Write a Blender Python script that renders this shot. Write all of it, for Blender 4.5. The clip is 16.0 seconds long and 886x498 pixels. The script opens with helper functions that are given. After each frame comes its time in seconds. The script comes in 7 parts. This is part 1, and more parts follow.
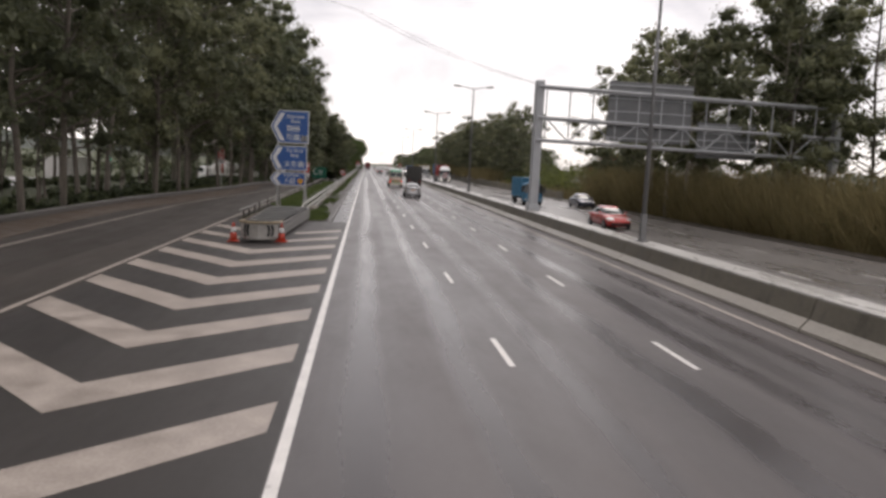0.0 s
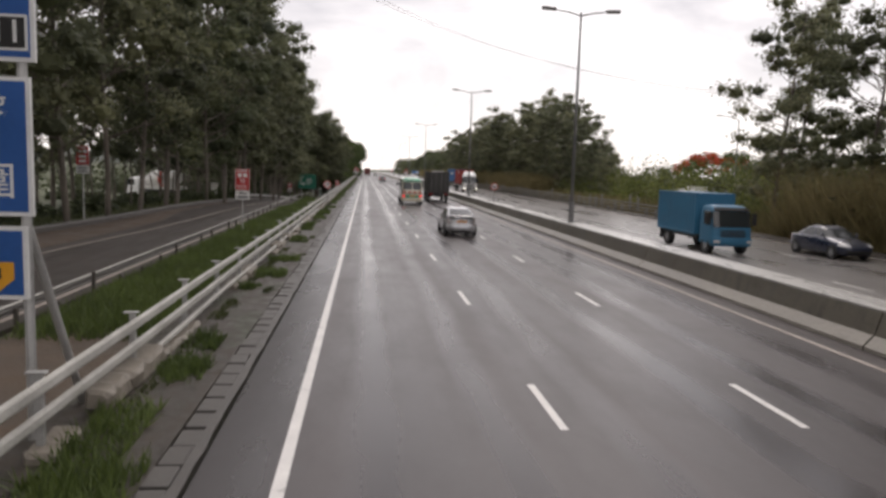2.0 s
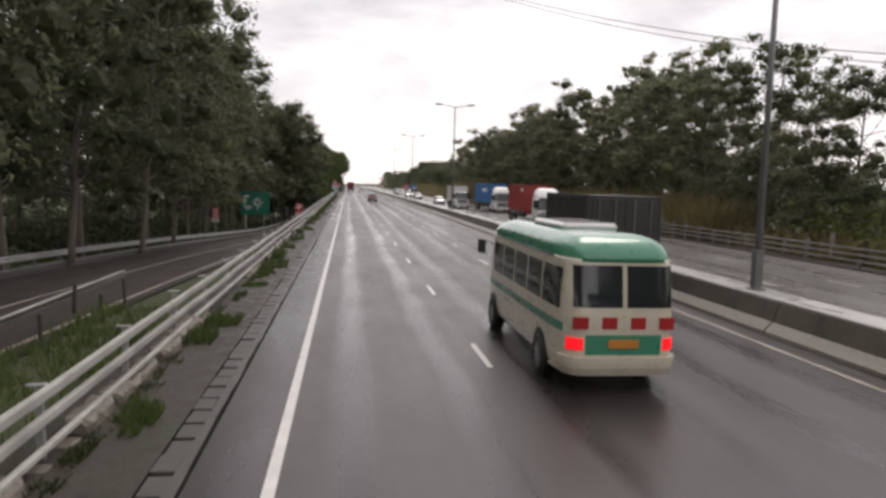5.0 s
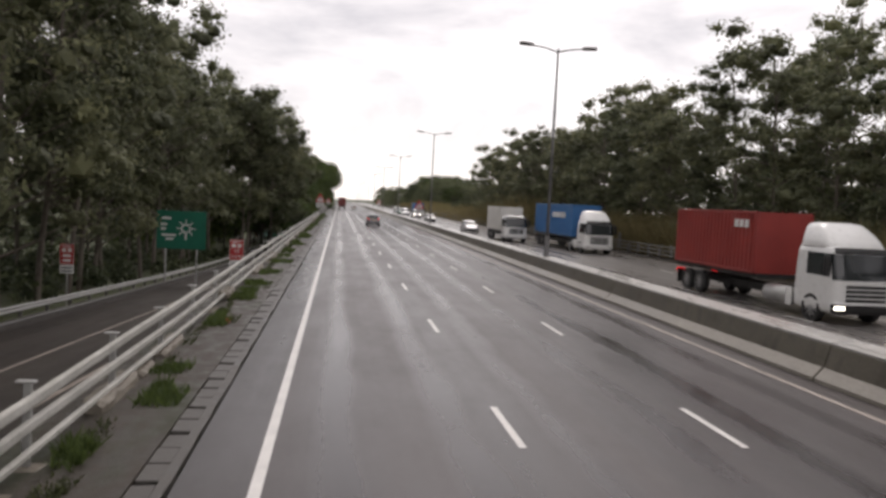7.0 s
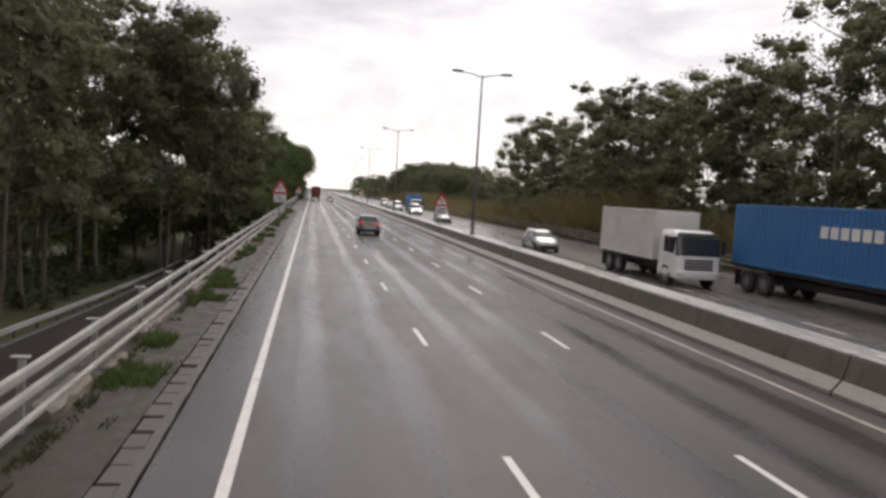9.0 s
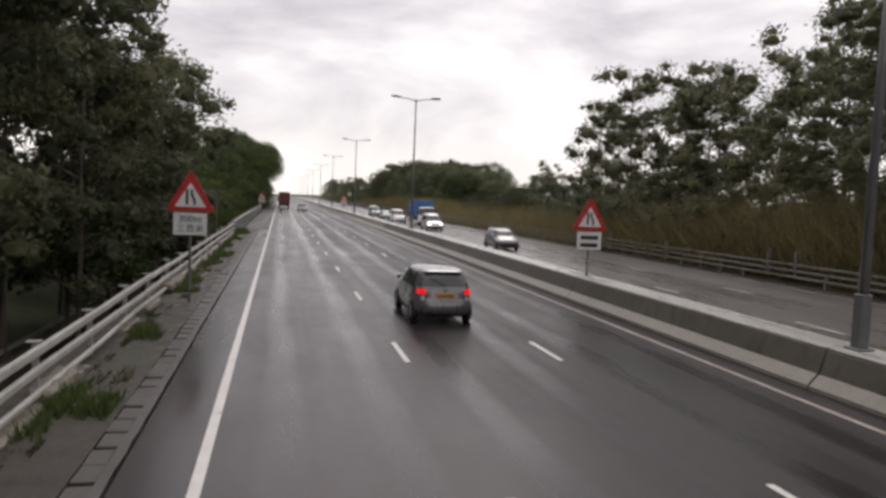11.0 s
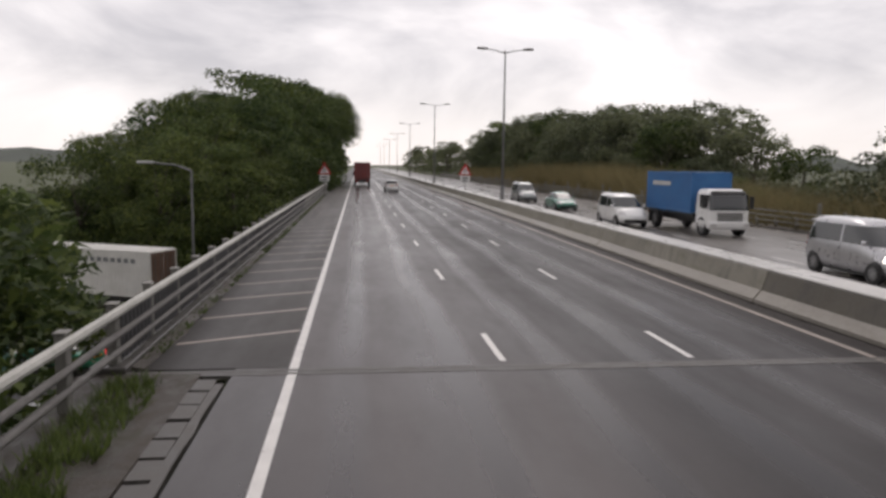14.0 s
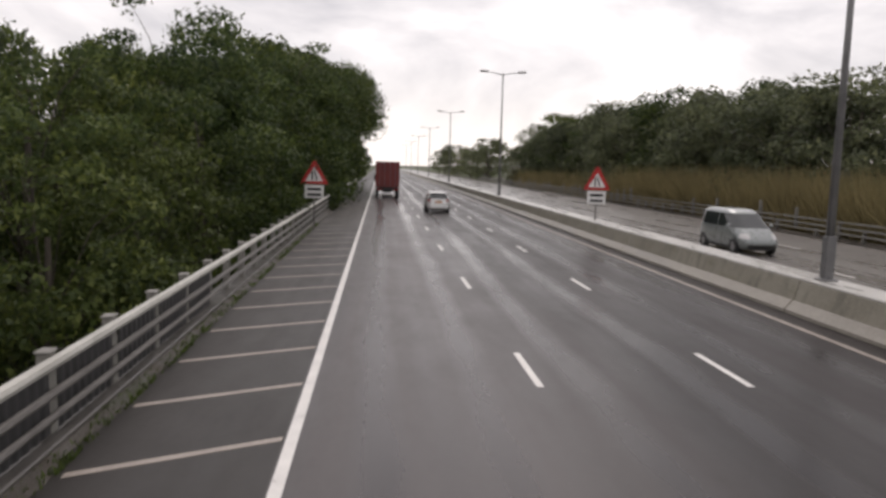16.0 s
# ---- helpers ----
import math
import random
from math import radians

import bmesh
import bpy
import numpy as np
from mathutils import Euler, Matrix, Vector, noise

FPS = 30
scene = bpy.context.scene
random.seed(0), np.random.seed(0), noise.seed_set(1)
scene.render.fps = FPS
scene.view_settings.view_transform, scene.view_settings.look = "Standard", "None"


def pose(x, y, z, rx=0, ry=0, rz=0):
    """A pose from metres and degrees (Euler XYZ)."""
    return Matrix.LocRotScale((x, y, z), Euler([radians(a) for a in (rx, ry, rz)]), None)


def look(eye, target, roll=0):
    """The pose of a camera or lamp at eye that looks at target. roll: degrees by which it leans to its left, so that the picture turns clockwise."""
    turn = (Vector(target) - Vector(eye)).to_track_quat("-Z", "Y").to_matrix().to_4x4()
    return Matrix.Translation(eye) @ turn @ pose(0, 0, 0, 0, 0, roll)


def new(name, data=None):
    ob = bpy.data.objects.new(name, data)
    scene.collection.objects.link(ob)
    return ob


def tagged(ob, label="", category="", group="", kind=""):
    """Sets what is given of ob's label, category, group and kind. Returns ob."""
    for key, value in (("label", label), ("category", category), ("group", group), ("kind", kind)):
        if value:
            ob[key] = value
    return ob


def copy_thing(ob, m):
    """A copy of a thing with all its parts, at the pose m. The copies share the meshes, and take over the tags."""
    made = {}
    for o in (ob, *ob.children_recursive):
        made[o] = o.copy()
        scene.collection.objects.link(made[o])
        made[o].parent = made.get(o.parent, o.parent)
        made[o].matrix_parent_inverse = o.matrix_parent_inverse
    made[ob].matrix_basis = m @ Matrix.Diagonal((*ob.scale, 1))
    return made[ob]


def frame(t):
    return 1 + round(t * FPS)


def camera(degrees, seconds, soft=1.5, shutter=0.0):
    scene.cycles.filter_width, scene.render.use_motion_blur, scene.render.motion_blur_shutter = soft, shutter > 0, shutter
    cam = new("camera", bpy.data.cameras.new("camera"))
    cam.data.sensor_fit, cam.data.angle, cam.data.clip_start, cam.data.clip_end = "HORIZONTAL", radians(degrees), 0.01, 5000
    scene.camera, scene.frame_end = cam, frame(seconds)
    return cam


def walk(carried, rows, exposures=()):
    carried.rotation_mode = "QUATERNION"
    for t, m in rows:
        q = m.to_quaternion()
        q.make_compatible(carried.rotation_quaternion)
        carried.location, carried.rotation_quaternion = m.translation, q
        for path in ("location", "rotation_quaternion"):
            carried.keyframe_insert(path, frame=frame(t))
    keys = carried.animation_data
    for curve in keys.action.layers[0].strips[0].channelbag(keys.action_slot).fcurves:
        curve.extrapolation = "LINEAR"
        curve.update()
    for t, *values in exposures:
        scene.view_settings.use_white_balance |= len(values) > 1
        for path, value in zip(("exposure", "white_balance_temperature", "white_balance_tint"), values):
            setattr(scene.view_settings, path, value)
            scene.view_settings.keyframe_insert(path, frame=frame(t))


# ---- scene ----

# ---------------------------------------------------------------- camera
cam = camera(63.5, 16.0, soft=3.1, shutter=0.0)
PATH = [
    (0, (0.872, -3.203, 3.478), (1.982, 6.669, 2.333), 2.74),
    (0.5, (0.940, 6.120, 3.529), (2.080, 15.983, 2.339), 1.75),
    (1, (0.927, 15.844, 3.479), (2.039, 25.720, 2.371), 1.24),
    (1.5, (0.908, 25.757, 3.447), (1.976, 35.641, 2.364), 1.24),
    (2, (0.855, 35.920, 3.415), (1.953, 45.801, 2.333), 1.79),
    (2.5, (0.878, 45.541, 3.483), (1.981, 55.424, 2.432), 1.62),
    (3, (0.878, 55.789, 3.454), (1.920, 65.705, 2.690), 1.75),
    (3.5, (0.800, 65.000, 3.44), (1.890, 74.899, 2.531), 0.57),
    (6, (0.876, 114.404, 3.469), (2.341, 124.258, 2.600), 2.33),
    (6.5, (0.914, 123.775, 3.409), (2.393, 133.629, 2.564), 1.31),
    (7, (0.835, 134.198, 3.449), (2.292, 144.071, 2.814), 2.88),
    (7.5, (0.839, 143.512, 3.449), (2.276, 153.357, 2.446), 2.08),
    (8, (0.858, 153.507, 3.468), (2.197, 163.388, 2.712), 3.00),
    (10.5, (0.787, 200.880, 3.497), (3.338, 210.518, 2.727), 3.70),
    (11, (0.874, 210.311, 3.451), (3.107, 220.035, 2.764), 2.40),
    (11.5, (0.918, 219.365, 3.450), (2.960, 229.125, 2.689), 1.83),
    (12, (0.959, 229.266, 3.403), (2.785, 239.064, 2.584), 1.58),
    (12.5, (0.973, 238.626, 3.358), (2.804, 248.420, 2.505), 1.72),
    (13, (1.128, 248.177, 3.439), (2.739, 258.008, 2.570), 1.35),
    (13.5, (0.961, 257.423, 3.501), (2.549, 267.242, 2.467), 2.11),
    (14, (1.060, 266.977, 3.394), (2.242, 276.839, 2.233), 0.75),
    (14.5, (1.092, 276.108, 3.408), (2.129, 285.996, 2.331), 1.16),
    (15, (1.086, 285.681, 3.502), (2.016, 295.573, 2.367), 0.62),
    (15.5, (1.058, 295.004, 3.368), (1.921, 304.927, 2.474), 1.53),
    (16, (1.034, 304.264, 3.407), (1.919, 314.158, 2.255), 1.55),
]
walk(cam, [(t, look(eye, target, roll)) for t, eye, target, roll in PATH], [(0, 0.18, 6850, 15.5), (8, 0.17, 6850, 15.5), (10.5, 0.0, 6800, 15.5), (12, -0.13, 6750, 15.5), (13.5, -0.13, 6750, 15.5), (15, 0.0, 6800, 15.5), (16, 0.03, 6850, 15.5)])

# ---------------------------------------------------------------- sky and sun
SKY_STRENGTH = 1.06
world = bpy.data.worlds.new("rain_sky")
scene.world = world
world.use_nodes = True
wn, wl = world.node_tree.nodes, world.node_tree.links
wn.clear()
w_out = wn.new("ShaderNodeOutputWorld")
w_coord = wn.new("ShaderNodeTexCoord")
w_split = wn.new("ShaderNodeSeparateXYZ")
wl.new(w_coord.outputs["Generated"], w_split.inputs[0])


def w_math(op, a, b=None):
    node = wn.new("ShaderNodeMath")
    node.operation = op
    for i, v in enumerate((a, b)):
        if v is None:
            continue
        if isinstance(v, (int, float)):
            node.inputs[i].default_value = v
        else:
            wl.new(v, node.inputs[i])
    return node.outputs[0]


w_flat = wn.new("ShaderNodeMapping")
w_flat.inputs["Scale"].default_value = (1.0, 1.0, 2.3)
w_flat.inputs["Location"].default_value = (0.4, 0.0, 1.7)
wl.new(w_coord.outputs["Generated"], w_flat.inputs["Vector"])
w_noise = wn.new("ShaderNodeTexNoise")
w_noise.inputs["Scale"].default_value = 3.1
w_noise.inputs["Detail"].default_value = 9
w_noise.inputs["Roughness"].default_value = 0.54
w_noise.inputs["Distortion"].default_value = 0.5
wl.new(w_flat.outputs[0], w_noise.inputs["Vector"])
w_ramp = wn.new("ShaderNodeValToRGB")
w_ramp.color_ramp.elements[0].position, w_ramp.color_ramp.elements[0].color = 0.36, (0.57, 0.57, 0.595, 1)
w_ramp.color_ramp.elements[1].position, w_ramp.color_ramp.elements[1].color = 0.60, (1.0, 0.99, 0.99, 1)
wl.new(w_noise.outputs["Fac"], w_ramp.inputs[0])
w_horizon = wn.new("ShaderNodeMix")
w_horizon.data_type = "RGBA"
wl.new(w_math("MULTIPLY", w_math("SUBTRACT", 0.13, w_split.outputs["Z"]), 7.0), w_horizon.inputs["Factor"])
w_horizon.clamp_factor = True
wl.new(w_ramp.outputs[0], w_horizon.inputs["A"])
w_horizon.inputs["B"].default_value = (0.97, 0.955, 0.945, 1)
w_cloud = wn.new("ShaderNodeBackground")
w_cloud.inputs["Strength"].default_value = SKY_STRENGTH
wl.new(w_horizon.outputs["Result"], w_cloud.inputs["Color"])
w_nishita = wn.new("ShaderNodeTexSky")
w_nishita.sky_type = "NISHITA"
w_nishita.sun_disc = False
w_nishita.sun_elevation, w_nishita.sun_rotation = radians(52), radians(20)
w_clear = wn.new("ShaderNodeBackground")
w_clear.inputs["Strength"].default_value = 0.012
wl.new(w_nishita.outputs[0], w_clear.inputs["Color"])
w_add = wn.new("ShaderNodeAddShader")
wl.new(w_cloud.outputs[0], w_add.inputs[0])
wl.new(w_clear.outputs[0], w_add.inputs[1])
wl.new(w_add.outputs[0], w_out.inputs["Surface"])

sun_data = bpy.data.lights.new("sun", "SUN")
sun_data.energy, sun_data.angle, sun_data.color = 0.6, radians(25), (1.0, 0.97, 0.93)
sun = new("sun", sun_data)
sun.matrix_world = look((20, 60, 80), (0, 0, 0))

# ---------------------------------------------------------------- materials


def base_mat(name, rough=0.6, metal=0.0, colour=(0.5, 0.5, 0.5)):
    m = bpy.data.materials.new(name)
    m.use_nodes = True
    nodes = m.node_tree.nodes
    b = nodes["Principled BSDF"]
    b.inputs["Base Color"].default_value = (*colour, 1)
    b.inputs["Roughness"].default_value = rough
    b.inputs["Metallic"].default_value = metal
    return m, nodes, m.node_tree.links, b


def ramp(nodes, links, fac, stops):
    r = nodes.new("ShaderNodeValToRGB")
    while len(r.color_ramp.elements) < len(stops):
        r.color_ramp.elements.new(0.5)
    for e, (p, c) in zip(r.color_ramp.elements, stops):
        e.position = p
        e.color = (*c, 1) if isinstance(c, tuple) else (c, c, c, 1)
    links.new(fac, r.inputs[0])
    return r.outputs[0]


def noise_tex(nodes, links, scale, stretch=(1, 1, 1), detail=4, rough=0.55, where="Object"):
    co = nodes.new("ShaderNodeTexCoord")
    mp = nodes.new("ShaderNodeMapping")
    mp.inputs["Scale"].default_value = stretch
    links.new(co.outputs[where], mp.inputs["Vector"])
    n = nodes.new("ShaderNodeTexNoise")
    n.inputs["Scale"].default_value = scale
    n.inputs["Detail"].default_value = detail
    n.inputs["Roughness"].default_value = rough
    links.new(mp.outputs[0], n.inputs["Vector"])
    return n.outputs["Fac"]


def mixed(nodes, links, fac, a, b, blend="MIX"):
    m = nodes.new("ShaderNodeMix")
    m.data_type, m.blend_type = "RGBA", blend
    for key, v in (("Factor", fac), ("A", a), ("B", b)):
        if isinstance(v, (int, float)):
            m.inputs[key].default_value = v
        elif isinstance(v, tuple):
            m.inputs[key].default_value = (*v, 1)
        else:
            links.new(v, m.inputs[key])
    return m.outputs["Result"]


def bumped(nodes, links, b, height, strength, distance=0.01):
    n = nodes.new("ShaderNodeBump")
    n.inputs["Strength"].default_value = strength
    n.inputs["Distance"].default_value = distance
    links.new(height, n.inputs["Height"])
    links.new(n.outputs[0], b.inputs["Normal"])


def mottled(name, dark, light, rough=(0.5, 0.8), scale=3.0, fine=60.0, bump=0.3, dist=0.01, metal=0.0, stretch=(1, 1, 1)):
    """A surface whose colour and gloss vary at a coarse and a fine scale."""
    m, nodes, links, b = base_mat(name, metal=metal)
    coarse = noise_tex(nodes, links, scale, stretch)
    grain = noise_tex(nodes, links, fine, stretch, detail=3)
    c = ramp(nodes, links, coarse, [(0.3, dark), (0.7, light)])
    c = mixed(nodes, links, 0.35, c, ramp(nodes, links, grain, [(0.3, dark), (0.7, light)]))
    links.new(c, b.inputs["Base Color"])
    links.new(ramp(nodes, links, coarse, [(0.3, rough[0]), (0.7, rough[1])]), b.inputs["Roughness"])
    bumped(nodes, links, b, grain, bump, dist)
    return m


def wet_asphalt(name, dark, light, lo, hi, lanes=False, spec=0.6):
    m, nodes, links, b = base_mat(name)
    streak = noise_tex(nodes, links, 1.0, (0.75, 0.026, 1), detail=4, rough=0.52)
    blot = noise_tex(nodes, links, 0.9, (0.8, 0.3, 1), detail=6, rough=0.68)
    patch = noise_tex(nodes, links, 0.35, (1, 0.25, 1), detail=4)
    grain = noise_tex(nodes, links, 55, detail=3)
    c = ramp(nodes, links, streak, [(0.32, dark), (0.68, light)])
    c = mixed(nodes, links, 0.4, c, ramp(nodes, links, patch, [(0.3, dark), (0.7, light)]))
    c = mixed(nodes, links, 0.25, c, ramp(nodes, links, grain, [(0.3, dark), (0.75, light)]))
    c = mixed(nodes, links, ramp(nodes, links, blot, [(0.50, (0, 0, 0)), (0.72, (0.5, 0.5, 0.5))]), c, mixed(nodes, links, 1.0, c, (0.62, 0.59, 0.58), "MULTIPLY"))
    if lanes:
        # the two outer lanes are darker, fading in from y 185 to 230
        co = nodes.new("ShaderNodeTexCoord")
        xyz = nodes.new("ShaderNodeSeparateXYZ")
        links.new(co.outputs["Object"], xyz.inputs[0])
        facs = []
        for axis, a, z in (("X", 2.4, 5.6), ("Y", 185, 230)):
            mr = nodes.new("ShaderNodeMapRange")
            mr.inputs["From Min"].default_value, mr.inputs["From Max"].default_value = a, z
            links.new(xyz.outputs[axis], mr.inputs["Value"])
            facs.append(mr.outputs[0])
        both = nodes.new("ShaderNodeMath")
        both.operation = "MULTIPLY"
        links.new(facs[0], both.inputs[0])
        links.new(facs[1], both.inputs[1])
        c = mixed(nodes, links, both.outputs[0], c, mixed(nodes, links, 1.0, c, (0.38, 0.37, 0.375), "MULTIPLY"))
    film = mixed(nodes, links, 0.3, mixed(nodes, links, 0.4, streak, patch), blot)
    if lanes:
        # worn wheel tracks, two to a lane
        wob = nodes.new("ShaderNodeMath")
        wob.operation = "MULTIPLY_ADD"
        links.new(patch, wob.inputs[0])
        wob.inputs[1].default_value = 0.9
        links.new(xyz.outputs["X"], wob.inputs[2])
        ph = nodes.new("ShaderNodeMath")
        ph.operation = "MULTIPLY_ADD"
        links.new(wob.outputs[0], ph.inputs[0])
        ph.inputs[1].default_value = 2 * math.pi / 1.73
        ph.inputs[2].default_value = -2 * math.pi * (0.97 + 0.45) / 1.73
        cs = nodes.new("ShaderNodeMath")
        cs.operation = "COSINE"
        links.new(ph.outputs[0], cs.inputs[0])
        track = ramp(nodes, links, cs.outputs[0], [(0.15, (0, 0, 0)), (0.95, (1, 1, 1))])
        c = mixed(nodes, links, track, c, mixed(nodes, links, 1.0, c, (0.7, 0.68, 0.69), "MULTIPLY"))
        film = mixed(nodes, links, 0.13, film, mixed(nodes, links, 1.0, (1, 1, 1), track, "SUBTRACT"))
    links.new(c, b.inputs["Base Color"])
    if lanes:
        links.new(ramp(nodes, links, both.outputs[0], [(0.0, spec), (1.0, spec * 0.32)]), b.inputs["Specular IOR Level"])
    links.new(ramp(nodes, links, film, [(0.36, lo), (0.64, hi)]), b.inputs["Roughness"])
    b.inputs["Specular IOR Level"].default_value = spec
    ripple = noise_tex(nodes, links, 9, (1, 0.5, 1), detail=4)
    bumped(nodes, links, b, mixed(nodes, links, 0.6, grain, ripple), 0.35, 0.006)
    return m


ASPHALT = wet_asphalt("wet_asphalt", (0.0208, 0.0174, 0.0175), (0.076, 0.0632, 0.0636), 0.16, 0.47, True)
# Spray haze and sky sheen are put into this paler base colour.
ASPHALT_HAZED = wet_asphalt("wet_asphalt_hazed_pale", (0.120, 0.112, 0.106), (0.215, 0.203, 0.194), 0.20, 0.40)
ASPHALT_SLIP = wet_asphalt("wet_asphalt_slip", (0.0155, 0.0136, 0.0130), (0.034, 0.0292, 0.0270), 0.36, 0.62, spec=0.4)
ASPHALT_SHOULDER = wet_asphalt("wet_asphalt_shoulder", (0.0185, 0.0158, 0.0163), (0.047, 0.0400, 0.0412), 0.15, 0.44)
ASPHALT_MUD = wet_asphalt("muddy_slip_asphalt", (0.020, 0.0160, 0.0135), (0.045, 0.0365, 0.030), 0.42, 0.7, spec=0.38)
PAINT = mottled("road_paint", (0.55, 0.53, 0.51), (0.82, 0.80, 0.77), (0.25, 0.5), 2.0, 40, 0.2)
PAINT_WORN = mottled("worn_road_paint", (0.215, 0.182, 0.158), (0.44, 0.385, 0.343), (0.35, 0.6), 1.5, 22, 0.2)


def stained(name, dark, light, moss):
    """Weathered concrete: runs of dirt down the face, broad wet and dry stretches, moss here and there."""
    m, nodes, links, b = base_mat(name)
    broad = noise_tex(nodes, links, 0.22, (1, 1, 1), detail=4, rough=0.6, where="Object")
    runs = noise_tex(nodes, links, 2.6, (1, 1, 0.10), detail=5, rough=0.65)
    grain = noise_tex(nodes, links, 28, detail=3)
    c = ramp(nodes, links, mixed(nodes, links, 0.4, broad, grain), [(0.36, dark), (0.62, light)])
    c = mixed(nodes, links, ramp(nodes, links, runs, [(0.46, (0, 0, 0)), (0.66, (0.75, 0.75, 0.75))]), c, tuple(v * 0.45 for v in dark))
    spot = noise_tex(nodes, links, 0.9, (1, 0.5, 1.6), detail=6, rough=0.7)
    c = mixed(nodes, links, ramp(nodes, links, spot, [(0.56, (0, 0, 0)), (0.70, (0.7, 0.7, 0.7))]), c, moss)
    links.new(c, b.inputs["Base Color"])
    links.new(ramp(nodes, links, runs, [(0.35, 0.62), (0.65, 0.36)]), b.inputs["Roughness"])
    bumped(nodes, links, b, mixed(nodes, links, 0.4, grain, spot), 0.45, 0.012)
    return m


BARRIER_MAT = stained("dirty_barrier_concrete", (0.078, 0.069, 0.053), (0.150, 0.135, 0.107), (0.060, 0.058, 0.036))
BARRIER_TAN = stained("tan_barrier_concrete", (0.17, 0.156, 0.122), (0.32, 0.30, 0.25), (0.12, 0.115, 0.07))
# Sky sheen on the wet cap and kick slope is put into these pale colours.
BARRIER_CAP_SHEEN = mottled("wet_sheen_barrier_top", (0.34, 0.33, 0.31), (0.58, 0.565, 0.54), (0.18, 0.4), 1.2, 25, 0.3, stretch=(1, 0.3, 1))
BARRIER_KICK_SHEEN = mottled("sky_sheen_kick_concrete", (0.19, 0.172, 0.146), (0.36, 0.335, 0.295), (0.3, 0.55), 1.0, 25, 0.3, stretch=(1, 0.3, 1))
GUTTER_MAT = mottled("dark_gutter_concrete", (0.044, 0.0405, 0.037), (0.106, 0.098, 0.090), (0.35, 0.6), 2.5, 30, 0.4)
DIRT = mottled("wet_dirt", (0.042, 0.029, 0.019), (0.100, 0.070, 0.047), (0.5, 0.85), 0.9, 18, 0.6, 0.03)
MUD = mottled("verge_soil", (0.030, 0.025, 0.020), (0.092, 0.078, 0.062), (0.35, 0.75), 1.3, 20, 0.6, 0.02)


def mossy(name, soil_dark, soil_light, moss):
    """Trodden soil and silt with patches of moss."""
    m, nodes, links, b = base_mat(name)
    big = noise_tex(nodes, links, 0.8, (1, 0.45, 1), detail=6, rough=0.65)
    mid = noise_tex(nodes, links, 3.1, (1, 0.7, 1), detail=5)
    fine = noise_tex(nodes, links, 34, detail=3)
    c = ramp(nodes, links, mixed(nodes, links, 0.45, mid, fine), [(0.34, soil_dark), (0.66, soil_light)])
    c = mixed(nodes, links, ramp(nodes, links, big, [(0.50, (0, 0, 0)), (0.62, (0.85, 0.85, 0.85))]), c, moss)
    links.new(c, b.inputs["Base Color"])
    links.new(ramp(nodes, links, mid, [(0.3, 0.32), (0.7, 0.8)]), b.inputs["Roughness"])
    bumped(nodes, links, b, mixed(nodes, links, 0.5, mid, fine), 0.7, 0.03)
    return m


VERGE = mossy("mossy_verge_soil", (0.017, 0.0130, 0.0097), (0.057, 0.0452, 0.0345), (0.029, 0.0325, 0.016))
STEEL = mottled("galvanised_steel", (0.34, 0.34, 0.33), (0.55, 0.55, 0.54), (0.35, 0.6), 1.5, 30, 0.12, 0.004, metal=0.55, stretch=(1, 0.4, 1))
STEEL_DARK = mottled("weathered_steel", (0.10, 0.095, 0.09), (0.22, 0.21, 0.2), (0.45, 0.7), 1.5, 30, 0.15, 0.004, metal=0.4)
RUST_STEEL = mottled("rusty_dark_steel", (0.035, 0.030, 0.026), (0.09, 0.078, 0.066), (0.5, 0.8), 2.5, 30, 0.2, 0.004, metal=0.2)
LAMP_STEEL = mottled("lamp_column_steel", (0.13, 0.13, 0.13), (0.24, 0.24, 0.245), (0.4, 0.6), 1.2, 20, 0.1, 0.003, metal=0.5)
GANTRY_STEEL = mottled("gantry_grey_paint", (0.30, 0.31, 0.32), (0.44, 0.45, 0.47), (0.4, 0.6), 0.8, 20, 0.12, 0.004)
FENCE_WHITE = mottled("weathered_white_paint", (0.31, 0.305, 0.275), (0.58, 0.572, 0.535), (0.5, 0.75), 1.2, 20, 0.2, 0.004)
FENCE_GREY = mottled("weathered_grey_paint", (0.13, 0.126, 0.114), (0.26, 0.252, 0.23), (0.5, 0.75), 0.8, 20, 0.2, 0.004)
SHEET_DARK = mottled("dark_sheet_metal", (0.030, 0.030, 0.031), (0.060, 0.060, 0.062), (0.4, 0.65), 1.2, 25, 0.15, 0.004, metal=0.3)
HOARDING = mottled("faded_teal_sheet", (0.06, 0.14, 0.12), (0.14, 0.24, 0.21), (0.4, 0.7), 1.2, 20, 0.15)
GUTTER_DARK = mottled("silted_gutter_concrete", (0.04, 0.037, 0.034), (0.105, 0.098, 0.09), (0.3, 0.6), 2.5, 30, 0.4)
KERB_TAN = mottled("stained_kerb_concrete", (0.10, 0.086, 0.068), (0.26, 0.23, 0.19), (0.5, 0.75), 1.7, 24, 0.5, 0.015)
NOSE_PALE = mottled("worn_nose_panel", (0.20, 0.19, 0.175), (0.46, 0.44, 0.41), (0.35, 0.65), 2.4, 18, 0.3, 0.01)
NOSE_TAN = mottled("stained_nose_cover", (0.16, 0.115, 0.06), (0.40, 0.33, 0.22), (0.4, 0.7), 2.2, 18, 0.3, 0.01)
SIGN_BLUE = mottled("sign_blue", (0.012, 0.070, 0.235), (0.020, 0.095, 0.32), (0.3, 0.45), 0.9, 12, 0.02)
